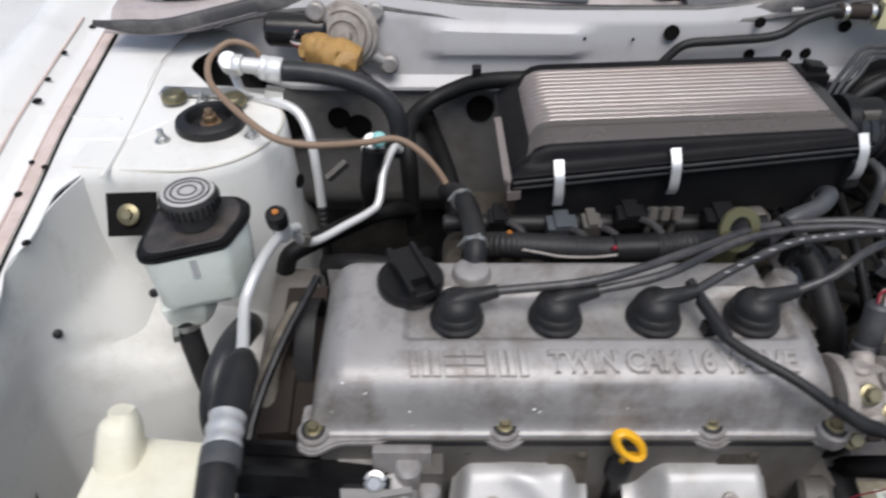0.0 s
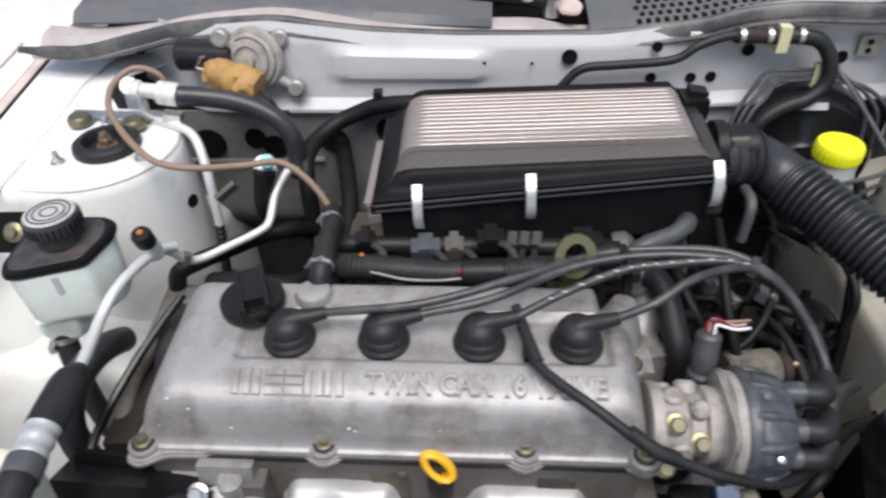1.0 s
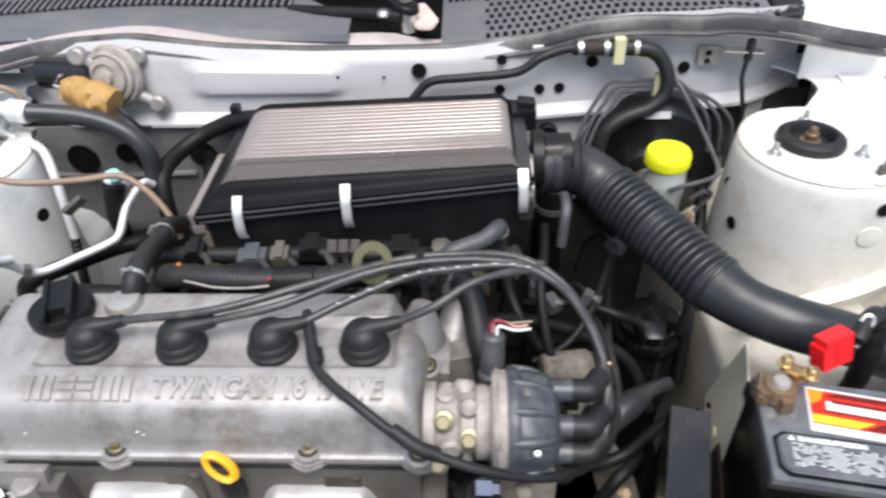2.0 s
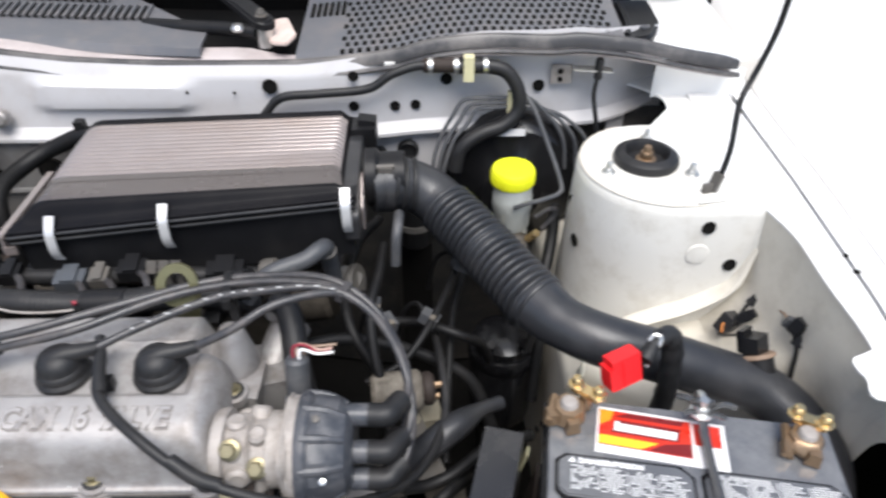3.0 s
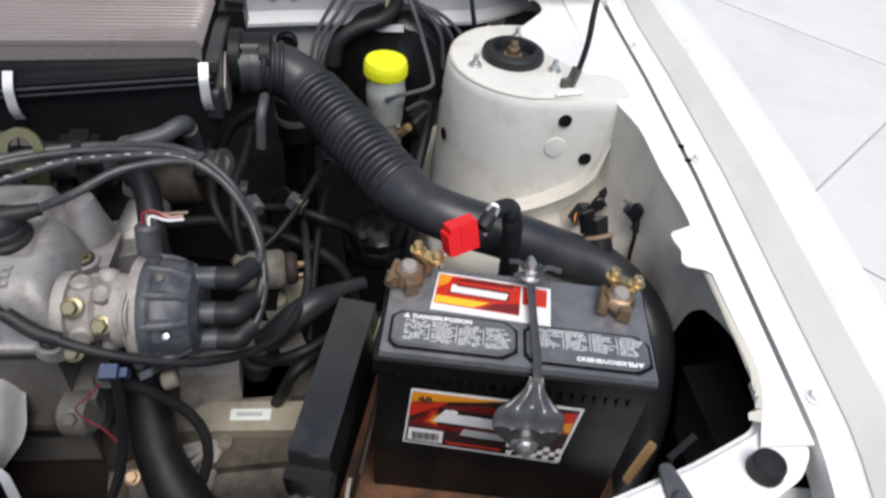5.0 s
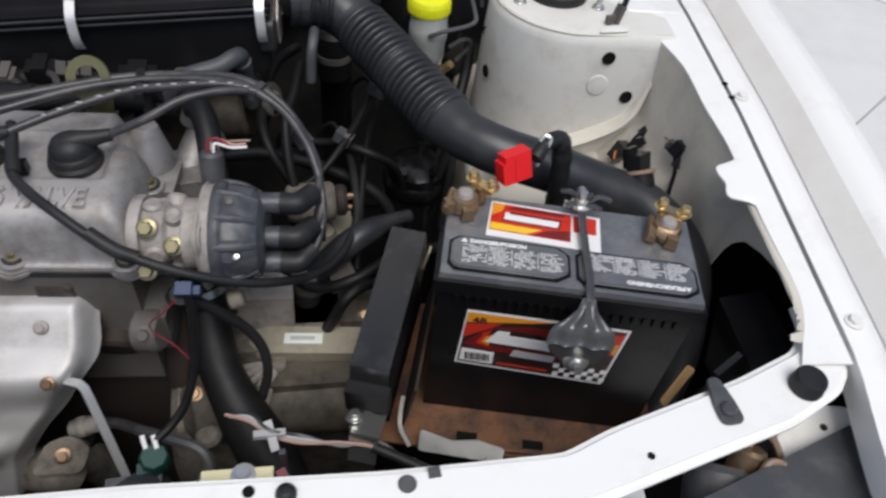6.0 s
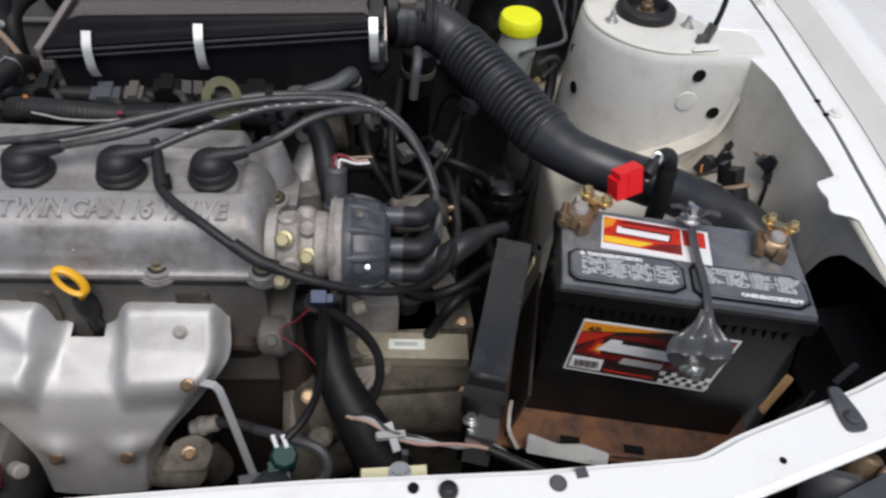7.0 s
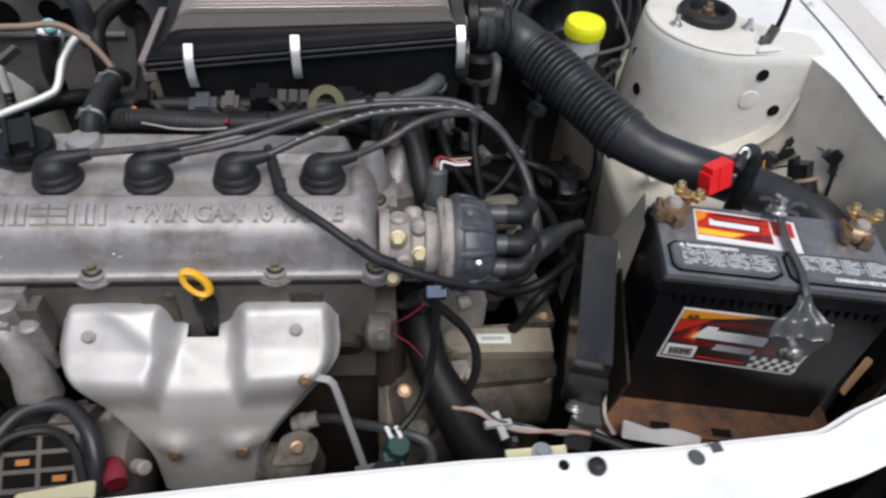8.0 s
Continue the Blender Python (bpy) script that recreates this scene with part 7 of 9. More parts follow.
    part("lead", tube([(0.912, 0.601, 0.755), (0.915, 0.578, 0.768), (0.916, 0.552, 0.782), (0.909, 0.528, 0.790)], 0.0018, n=6), TAN, sw)
    part("lead", tube([(0.868, 0.575, 0.730), (0.872, 0.585, 0.735), (0.882, 0.584, 0.738)], 0.0013, n=6), COIL, sw)
    part("lead", tube([(0.914, 0.518, 0.782), (0.916, 0.508, 0.768), (0.914, 0.500, 0.750), (0.912, 0.49, 0.72), (0.91, 0.48, 0.66)], 0.0026, n=6), PLASTIC, sw)
    part("lead", tube([(0.872, 0.588, 0.715), (0.866, 0.565, 0.735), (0.862, 0.535, 0.765), (0.860, 0.505, 0.790)], 0.0018, n=6), PLASTIC, sw)
    single("wing_bead", tube([(0.715, 0.598, 0.700), (0.78, 0.612, 0.722), (0.84, 0.620, 0.738), (0.885, 0.627, 0.765), (0.903, 0.640, 0.81)], 0.0125, n=10, section=[(-1, -0.40), (-0.7, -0.12), (0, -0.06), (0.7, -0.12), (1, -0.40)]), WING_DUST_BOUNCE, "soft pressed bead along the inner wing", "panel bead")


build_brakes()


# ---- left corner ----


def build_left():
    ps = thing("power_steering_reservoir", "milky power steering reservoir with a black lid and cap", "fluid reservoir", Matrix.Translation((-0.238, 0.512, 0.77)))
    tilt = Matrix.Translation((-0.238, 0.516, 0.8632)) @ pose(0, 0, 0, 11, 0, 0)
    hexa = poly_round([(-0.052, -0.028), (-0.044, -0.041), (-0.030, -0.041), (0.034, -0.022), (0.049, 0.016), (0.046, 0.034), (0.036, 0.042), (-0.030, 0.042), (-0.046, 0.022)], 0.007, 3)

    def step(k):
        return [(x * k, y * k) for x, y in hexa]
    lid = add(prism(hexa, 0.0055, tilt @ Matrix.Translation((0, 0, -0.006)), 0.0018), prism(step(0.95), 0.0045, tilt @ Matrix.Translation((0, 0, -0.0006)), 0.0016))
    lp = part("lid", lid, PLASTIC, ps, "black plastic lid with a stepped rim")
    part("lid_plate", prism(step(0.84), 0.0022, tilt @ Matrix.Translation((0, 0, 0.0036)), 0.001, 1), DUSTY_LID, lp, "dusty brownish lid top")
    part("cap", lathe([(0.0205, 0), (0.0205, 0.016), (0.0260, 0.017), (0.0270, 0.019), (0.0270, 0.028), (0.0255, 0.032), (0.018, 0.033), (0.016, 0.0325), (0.009, 0.0325)], 40, Matrix.Translation((-0.2385, 0.522, 0.869))), SATIN, ps, "ribbed black screw cap")
    rib = mesh_of("cap_rib", box(0.0018, 0.0020, 0.011, None, 0.0004, 1), GLOSS)
    for i in range(30):
        a = 2 * math.pi * i / 30
        put("cap_rib", rib, ps, Matrix.Translation((-0.2385 + 0.0270 * math.cos(a), 0.522 + 0.0270 * math.sin(a), 0.8865)) @ pose(0, 0, 0, 0, 0, math.degrees(a)))
    part("cap_face", lathe([(0.0245, 0), (0.0240, 0.0012), (0.010, 0.0016)], 32, Matrix.Translation((-0.2385, 0.522, 0.9018))), CAP_DUST, ps, "dusty cap face")
    for r in (0.020, 0.015, 0.008):
        part("cap_mark", lathe([(r + 0.0013, 0), (r + 0.0010, 0.0010), (r - 0.0010, 0.0010), (r - 0.0013, 0)], 32, Matrix.Translation((-0.2385, 0.522, 0.9028)), False), GREYPL, ps)
    body = bmesh.new()
    rings = []
    hx = hexa
    for z, k, ox, oy in ((0.857, 0.93, 0, 0), (0.825, 0.905, 0, 0), (0.793, 0.87, 0, 0), (0.786, 0.81, 0, 0), (0.783, 0.52, -0.020, -0.012), (0.762, 0.46, -0.022, -0.012), (0.752, 0.36, -0.022, -0.012)):
        rings.append([body.verts.new((-0.238 + x * k + ox, 0.516 + y * k + oy, z + (0.19 * y if z > 0.85 else 0))) for x, y in hx])
    for a, b in zip(rings, rings[1:]):
        for i in range(len(hx)):
            body.faces.new((a[i], a[(i + 1) % len(hx)], b[(i + 1) % len(hx)], b[i]))
    body.faces.new(rings[0])
    body.faces.new(rings[-1])
    bmesh.ops.recalc_face_normals(body, faces=body.faces)
    part("tank", body, MILK, ps, "milky white fluid tank")
    part("level_mark", box(0.006, 0.002, 0.022, pose(-0.237, 0.4868, 0.826, 0, 0, 15), 0.0006, 1), GREYPRINT, ps)
    part("outlet_hose", tube([(-0.268, 0.500, 0.765), (-0.268, 0.496, 0.745), (-0.262, 0.485, 0.715), (-0.25, 0.47, 0.66), (-0.22, 0.45, 0.58)], 0.012, n=14), RUBBER, ps)
    part("hose_clip", add(lathe([(0.0135, 0), (0.0135, 0.006)], 18, along((-0.268, 0.498, 0.752), (-0.267, 0.494, 0.738))), box(0.006, 0.014, 0.008, pose(-0.276, 0.484, 0.744, 0, 0, 20), 0.001, 1)), STEEL, ps)
    part("side_hose", tube([(-0.205, 0.500, 0.745), (-0.200, 0.470, 0.768), (-0.203, 0.437, 0.778), (-0.209, 0.405, 0.768), (-0.212, 0.385, 0.73), (-0.20, 0.38, 0.66)], 0.0145, n=16), HOSE, ps)
    part("mount_plate", box(0.052, 0.046, 0.003, along((-0.328, 0.577, 0.834), (-0.31, 0.2, 1.1)), 0.001, 1), SHADOW, ps)
    part("mount_bolt", add(hexbolt(0.006, 0.008), lathe([(0.0115, 0), (0.0115, 0.002), (0.010, 0.003)], 24)), GOLD, ps, local=True).matrix_basis = WORLD[ps].inverted() @ along((-0.329, 0.5705, 0.8385), (-0.311, 0.1935, 1.1045))
    part("mount_arm", box(0.07, 0.012, 0.010, pose(-0.268, 0.548, 0.832, 0, 0, -18), 0.003), SHADOW, ps)

    ac = thing("air_conditioning_line", "bare aluminium air conditioning pipe with rubber hose", "pipe", Matrix.Translation((-0.17, 0.45, 0.80)))
    part("pipe", tube([(-0.168, 0.366, 0.830), (-0.174, 0.40, 0.824), (-0.182, 0.435, 0.819), (-0.186, 0.462, 0.820), (-0.180, 0.490, 0.830), (-0.174, 0.530, 0.828), (-0.166, 0.562, 0.822), (-0.158, 0.582, 0.812)], 0.0056, n=14, sub=8), PIPE, ac)
    part("pipe", tube([(-0.166, 0.564, 0.820), (-0.162, 0.578, 0.808), (-0.157, 0.590, 0.788), (-0.145, 0.603, 0.776), (-0.116, 0.633, 0.774), (-0.088, 0.660, 0.775), (-0.078, 0.675, 0.780), (-0.073, 0.705, 0.803), (-0.062, 0.740, 0.815), (-0.055, 0.752, 0.805)], 0.0052, n=12, sub=8), PIPE, ac)
    part("service_valve", rod((-0.168, 0.560, 0.818), (-0.167, 0.545, 0.858), 0.010, 16, 0.002), PIPE, ac)
    part("valve_cap", lathe([(0.0105, 0), (0.0110, 0.003), (0.0110, 0.015), (0.0095, 0.018), (0.004, 0.0185)], 20, along((-0.1675, 0.549, 0.844), (-0.1668, 0.540, 0.870))), PLASTIC, ac, "black valve cap")
    part("cap_spot", lathe([(0.0035, 0), (0.0030, 0.001)], 12, along((-0.1670, 0.5432, 0.8625), (-0.1665, 0.537, 0.88))), COIL, ac, "small orange spot")
    part("joint_block", box(0.008, 0.010, 0.012, pose(-0.156, 0.590, 0.782, 0, 25, 30), 0.002, 2), ALU_DARK, ac)
    part("black_boot", tube([(-0.170, 0.384, 0.826), (-0.168, 0.372, 0.831), (-0.167, 0.352, 0.833), (-0.166, 0.320, 0.832)], 0.0148, n=18, rf=lambda q: 0.72 + 0.34 * smooth01(0.0, 0.02, q)), RUBBER, ac, "black rubber boot")
    part("crimp", tube([(-0.1665, 0.324, 0.832), (-0.165, 0.306, 0.833), (-0.163, 0.288, 0.833)], 0.0140, n=22, sub=16, rf=lambda q: 1.0 + 0.05 * math.sin(q / 0.014 * 2 * math.pi)), SPRING, ac, "bright crimped aluminium collar", angle=70)
    part("rubber_hose", tube([(-0.163, 0.290, 0.833), (-0.161, 0.265, 0.832), (-0.158, 0.240, 0.824), (-0.154, 0.220, 0.80), (-0.150, 0.21, 0.75), (-0.145, 0.21, 0.66)], 0.0142, n=18), RUBBER, ac, "thick black rubber hose")
    part("collar", tube([(-0.163, 0.289, 0.833), (-0.161, 0.272, 0.8325)], 0.0152, n=18, sub=2), GREYPL, ac)

    wb = thing("washer_bottle", "yellowed white washer fluid bottle with a raised neck", "washer bottle", Matrix.Translation((-0.235, 0.27, 0.62)))
    body = bmesh.new()
    rings = []
    outline = poly_round([(-0.050, -0.060), (0.045, -0.060), (0.055, 0.040), (-0.045, 0.050)], 0.02, 4)
    for z, k, ox, oy in ((0.60, 0.85, 0.01, -0.01), (0.64, 0.98, 0.01, -0.01), (0.74, 1.0, 0.0, 0), (0.798, 0.98, 0.002, 0.006), (0.812, 0.92, 0.002, 0.010), (0.817, 0.74, -0.006, 0.010)):
        rings.append([body.verts.new((-0.222 + x * k + ox, 0.262 + y * k + oy, z)) for x, y in outline])
    for a, b in zip(rings, rings[1:]):
        for i in range(len(outline)):
            body.faces.new((a[i], a[(i + 1) % len(outline)], b[(i + 1) % len(outline)], b[i]))
    body.faces.new(rings[0])
    body.faces.new(rings[-1])
    bmesh.ops.recalc_face_normals(body, faces=body.faces)
    part("tank", body, CREAM, wb)
    part("neck", tube([(-0.250, 0.268, 0.72), (-0.249, 0.275, 0.765), (-0.246, 0.290, 0.805), (-0.243, 0.303, 0.832), (-0.240, 0.309, 0.844), (-0.2395, 0.312, 0.852)], 0.029, n=20, sub=6, section=[(0.80 * math.cos(k * math.pi / 10) * (1 + 0.12 * abs(math.sin(2 * k * math.pi / 10))), 0.72 * math.sin(k * math.pi / 10) * (1 + 0.12 * abs(math.sin(2 * k * math.pi / 10)))) for k in range(20)], rf=lambda s: 1.10 - 3.6 * s - 0.22 * smooth01(0.124, 0.142, s)), CREAM, wb)
    part("mount", box(0.06, 0.06, 0.33, Matrix.Translation((-0.22, 0.25, 0.28)), 0.01), SHADOW, wb)

    mb = thing("engine_mount_bracket", "black steel mount bracket with a bright bolt", "bracket", Matrix.Translation((-0.10, 0.33, 0.72)))
    part("arm", box(0.150, 0.040, 0.020, pose(-0.120, 0.330, 0.724, -22, 2, -2), 0.006, 3), GLOSS, mb)
    part("stiffening_rib", box(0.135, 0.008, 0.010, pose(-0.120, 0.348, 0.740, -22, 2, -2), 0.003), GLOSS, mb)
    part("stiffening_rib", box(0.135, 0.008, 0.010, pose(-0.120, 0.315, 0.730, -22, 2, -2), 0.003), GLOSS, mb)
    part("base_block", box(0.10, 0.10, 0.03, pose(-0.14, 0.37, 0.66, 0, 0, 0), 0.008), GLOSS, mb)
    part("stay", tube([(-0.128, 0.515, 0.800), (-0.146, 0.470, 0.786), (-0.162, 0.420, 0.770), (-0.172, 0.375, 0.755), (-0.175, 0.350, 0.742)], 0.0045, n=8), GLOSS, mb)
    part("bolt", add(hexbolt(0.0066, 0.009), lathe([(0.0095, 0), (0.0095, 0.002)], 20)), STEEL, mb, local=True).matrix_basis = WORLD[mb].inverted() @ along((-0.058, 0.318, 0.745), (-0.058, 0.1, 0.95))
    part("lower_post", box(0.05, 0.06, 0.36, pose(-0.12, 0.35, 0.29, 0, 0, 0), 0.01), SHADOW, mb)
    part("cast_lug", add(rod((-0.030, 0.330, 0.70), (-0.030, 0.326, 0.758), 0.012, 16, 0.003), add(box(0.05, 0.02, 0.03, pose(-0.035, 0.336, 0.735, -10, 0, 0), 0.006), rod((-0.012, 0.322, 0.66), (-0.012, 0.318, 0.735), 0.010, 16, 0.003))), ALU, mb)
    bl = thing("drive_belt", "black ribbed accessory drive belt", "drive belt", Matrix.Translation((-0.15, 0.45, 0.60)))
    part("belt", tube([(-0.145, 0.375, 0.62), (-0.142, 0.42, 0.70), (-0.138, 0.465, 0.765), (-0.137, 0.50, 0.775), (-0.137, 0.53, 0.74), (-0.14, 0.52, 0.62)], 0.010, section=[(-1, -0.2), (1, -0.2), (1, 0.2), (-1, 0.2)]), RUBBER, bl)
    part("pulley", rod((-0.155, 0.47, 0.66), (-0.13, 0.47, 0.66), 0.05, 30, 0.004), SHADOW, bl)

    wm = thing("wiper_motor", "dusty cast wiper motor with taped wiring", "wiper motor", Matrix.Translation((-0.13, 0.85, 0.87)))
    part("gear_housing", lathe([(0.042, 0), (0.044, 0.008), (0.041, 0.013), (0.037, 0.0135), (0.036, 0.020), (0.032, 0.0225), (0.029, 0.020), (0.028, 0.026), (0.020, 0.0275), (0.018, 0.024), (0.012, 0.024), (0.010, 0.031), (0.004, 0.032)], 36, along((-0.126, 0.880, 0.906), (-0.134, 0.82, 0.922))), ALU_DUST, wm)
    for a, b in (((-0.140, 0.872, 0.92), (-0.163, 0.868, 0.940)), ((-0.112, 0.876, 0.912), (-0.090, 0.892, 0.930)), ((-0.11, 0.868, 0.89), (-0.072, 0.872, 0.866))):
        part("mount_ear", add(rod(a, b, 0.009, 12, 0.003), lathe([(0.0125, 0), (0.0125, 0.012), (0.009, 0.015)], 18, along((b[0], b[1] + 0.004, b[2]), (b[0], b[1] - 0.1, b[2] + 0.02)))), ALU, wm)
    part("motor_can", rod((-0.150, 0.872, 0.912), (-0.232, 0.876, 0.914), 0.022, 26, 0.004), GLOSS, wm, "glossy black motor can")
    wrap = tube([(-0.178, 0.838, 0.906), (-0.16, 0.832, 0.904), (-0.135, 0.824, 0.898), (-0.108, 0.818, 0.890)], 0.022, n=22, sub=12, rf=lambda s: 0.7 + 0.35 * smooth01(0, 0.03, s) + 0.08 * math.sin(s * 160))
    for v in wrap.verts:
        v.co += 0.0045 * noise.noise_vector(v.co * 70) + 0.002 * noise.noise_vector(v.co * 190)
    part("tape_wrap", wrap, TAPE, wm, "crumpled yellow-brown tape wrap")
    for k, mt in enumerate((DARKRED, L_WHITE, PLASTIC)):
        part("lead", tube([(-0.180, 0.838, 0.905 + 0.004 * k), (-0.192, 0.836, 0.912 + 0.002 * k), (-0.190, 0.850, 0.92), (-0.180, 0.862, 0.918)], 0.0020, n=6), mt, wm)
    part("lead", tube([(-0.106, 0.818, 0.888), (-0.095, 0.82, 0.872), (-0.090, 0.83, 0.852), (-0.085, 0.85, 0.84)], 0.003, n=6), WIRE, wm)

    fr = thing("refrigerant_fitting", "silver refrigerant fitting joined to a rubber hose", "pipe fitting", Matrix.Translation((-0.24, 0.765, 0.875)))
    part("union", add(add(rod((-0.262, 0.790, 0.902), (-0.258, 0.772, 0.918), 0.012, 12, 0.002), prism([(0.013 * math.cos(math.pi * i / 3), 0.013 * math.sin(math.pi * i / 3)) for i in range(6)], 0.012, along((-0.252, 0.768, 0.914), (-0.20, 0.764, 0.912)), 0.001, 1)), rod((-0.240, 0.767, 0.914), (-0.216, 0.765, 0.9125), 0.0095, 16, 0.002)), PIPE, fr)
    part("crimp", lathe([(0.014, 0), (0.015, 0.002), (0.015, 0.006), (0.0138, 0.008), (0.015, 0.010), (0.015, 0.024), (0.0135, 0.026)], 24, along((-0.218, 0.765, 0.912), (-0.19, 0.764, 0.908))), PIPE, fr)
    part("rubber_hose", tube([(-0.194, 0.764, 0.908), (-0.165, 0.772, 0.902), (-0.133, 0.778, 0.894), (-0.100, 0.779, 0.882), (-0.074, 0.776, 0.866), (-0.060, 0.772, 0.845), (-0.056, 0.768, 0.820), (-0.058, 0.765, 0.79)], 0.0125, n=16), HOSE, fr)
    part("metal_tube", tube([(-0.262, 0.792, 0.90), (-0.262, 0.800, 0.880), (-0.245, 0.772, 0.872), (-0.205, 0.752, 0.874), (-0.175, 0.735, 0.868), (-0.160, 0.715, 0.845), (-0.154, 0.700, 0.80), (-0.152, 0.69, 0.74)], 0.0060, n=12), PIPE, fr)
    part("clip", box(0.022, 0.014, 0.010, pose(-0.205, 0.757, 0.878, 0, 10, 0), 0.002), STEEL, fr)
    part("bracket", box(0.13, 0.020, 0.003, pose(-0.285, 0.772, 0.874, 0, 0, -4), 0.001, 1), STEEL, fr)
    for x, y in ((-0.327, 0.754), (-0.252, 0.745)):
        b = lathe([(0.015, 0), (0.015, 0.006), (0.012, 0.010), (0.005, 0.011)], 18, Matrix.Translation((x, y, 0.8755)))
        part("bracket_bolt", b, GOLD, fr)
    part("corrugated_lead", tube([(-0.152, 0.69, 0.76), (-0.150, 0.675, 0.72), (-0.148, 0.66, 0.66), (-0.146, 0.65, 0.58)], 0.0065, n=10, sub=22, rf=lambda s: 1 + 0.13 * math.sin(s * 900)), RUBBER, fr, angle=80)

    bw = thing("tan_vacuum_tube", "thin tan rubber tube draped across the bay", "tube", Matrix.Translation((-0.15, 0.70, 0.85)))
    part("tube", tube([(-0.226, 0.812, 0.892), (-0.236, 0.812, 0.915), (-0.262, 0.805, 0.926), (-0.282, 0.782, 0.916), (-0.276, 0.745, 0.906), (-0.250, 0.705, 0.902), (-0.215, 0.665, 0.897), (-0.180, 0.640, 0.888), (-0.140, 0.640, 0.880), (-0.091, 0.665, 0.868), (-0.054, 0.680, 0.864), (-0.025, 0.676, 0.848), (0.0, 0.665, 0.820), (0.015, 0.65, 0.79)], 0.0040, n=10, sub=8), TAN, bw)

    pv = thing("breather_hose", "ribbed grey-black breather hose with wire clips", "hose", Matrix.Translation((0.026, 0.48, 0.84)))
    part("hose", tube([(0.030, 0.494, 0.838), (0.031, 0.503, 0.848), (0.031, 0.520, 0.852), (0.029, 0.550, 0.848), (0.026, 0.585, 0.838), (0.020, 0.612, 0.832), (0.012, 0.640, 0.818), (0.005, 0.68, 0.79)], 0.0115, n=16), RUBBER, pv)
    for a, b in (((0.031, 0.506, 0.849), (0.031, 0.518, 0.852)), ((0.022, 0.600, 0.835), (0.020, 0.612, 0.832))):
        part("wire_clip", add(lathe([(0.0128, 0), (0.0128, 0.004)], 18, along(a, b)), add(rod((a[0] - 0.016, a[1], a[2]), (a[0] - 0.008, a[1], a[2] + 0.012), 0.0016, 6), rod((a[0] - 0.004, a[1], a[2] + 0.010), (a[0] + 0.004, a[1] - 0.004, a[2] + 0.018), 0.0016, 6))), STEEL, pv)
    fh = thing("heater_hose", "black heater hose passing behind the air filter box", "hose", Matrix.Translation((0.0, 0.85, 0.82)))
    part("hose", tube([(0.26, 0.835, 0.862), (0.16, 0.838, 0.862), (0.09, 0.842, 0.858), (0.045, 0.850, 0.850), (0.015, 0.852, 0.838), (-0.015, 0.845, 0.826), (-0.038, 0.820, 0.816), (-0.047, 0.785, 0.812), (-0.046, 0.76, 0.80), (-0.043, 0.745, 0.76), (-0.04, 0.74, 0.68)], 0.0115, n=16), DARK_HOSE, fh)
    for x in (0.045, 0.18, 0.235):
        part("clip", box(0.012, 0.014, 0.012, pose(x, 0.852, 0.860, 0, 0, 0), 0.002), PLASTIC, fh)
    tv = thing("expansion_valve_lead", "silver coupling with a turquoise cap and dark boot", "coupling", Matrix.Translation((-0.085, 0.71, 0.80)))
    part("coupling", add(rod((-0.088, 0.735, 0.812), (-0.086, 0.715, 0.842), 0.011, 14, 0.002), prism([(0.015 * math.cos(math.pi * i / 3), 0.015 * math.sin(math.pi * i / 3)) for i in range(6)], 0.010, along((-0.0875, 0.728, 0.822), (-0.086, 0.715, 0.842)), 0.001, 1)), PIPE, tv)
    part("cap", lathe([(0.009, 0), (0.009, 0.010), (0.006, 0.013)], 16, along((-0.078, 0.712, 0.842), (-0.074, 0.700, 0.856))), AQUA, tv, "turquoise cap")
    part("boot", tube([(-0.084, 0.712, 0.830), (-0.088, 0.706, 0.806), (-0.092, 0.704, 0.782), (-0.093, 0.71, 0.74)], 0.0130, n=14, rf=lambda q: 1.1 - 4.0 * q), DARK_HOSE, tv)
    part("lower_sleeve", tube([(-0.045, 0.735, 0.72), (-0.064, 0.702, 0.746), (-0.094, 0.679, 0.753), (-0.129, 0.648, 0.755), (-0.160, 0.622, 0.755), (-0.180, 0.610, 0.748), (-0.190, 0.610, 0.72)], 0.0112, n=14), DARK_HOSE, tv, "thick black sleeve below the pipe")
    part("tab", box(0.03, 0.006, 0.014, pose(-0.125, 0.685, 0.815, 30, -30, 30), 0.002), ALU_DARK, tv)
    for x, z, r in ((0.491, 0.797, 0.016), (0.449, 0.793, 0.010)):
        single("firewall_grommet", lathe([(r, 0), (r, 0.006), (r * 0.8, 0.010), (r * 0.7, 0.004)], 24, along((x, 0.9035, z), (x, 0.2, z))), RUBBER, "black rubber firewall grommet", "grommet", group="firewall grommets")


build_left()


# ---- behind and beside the engine ----


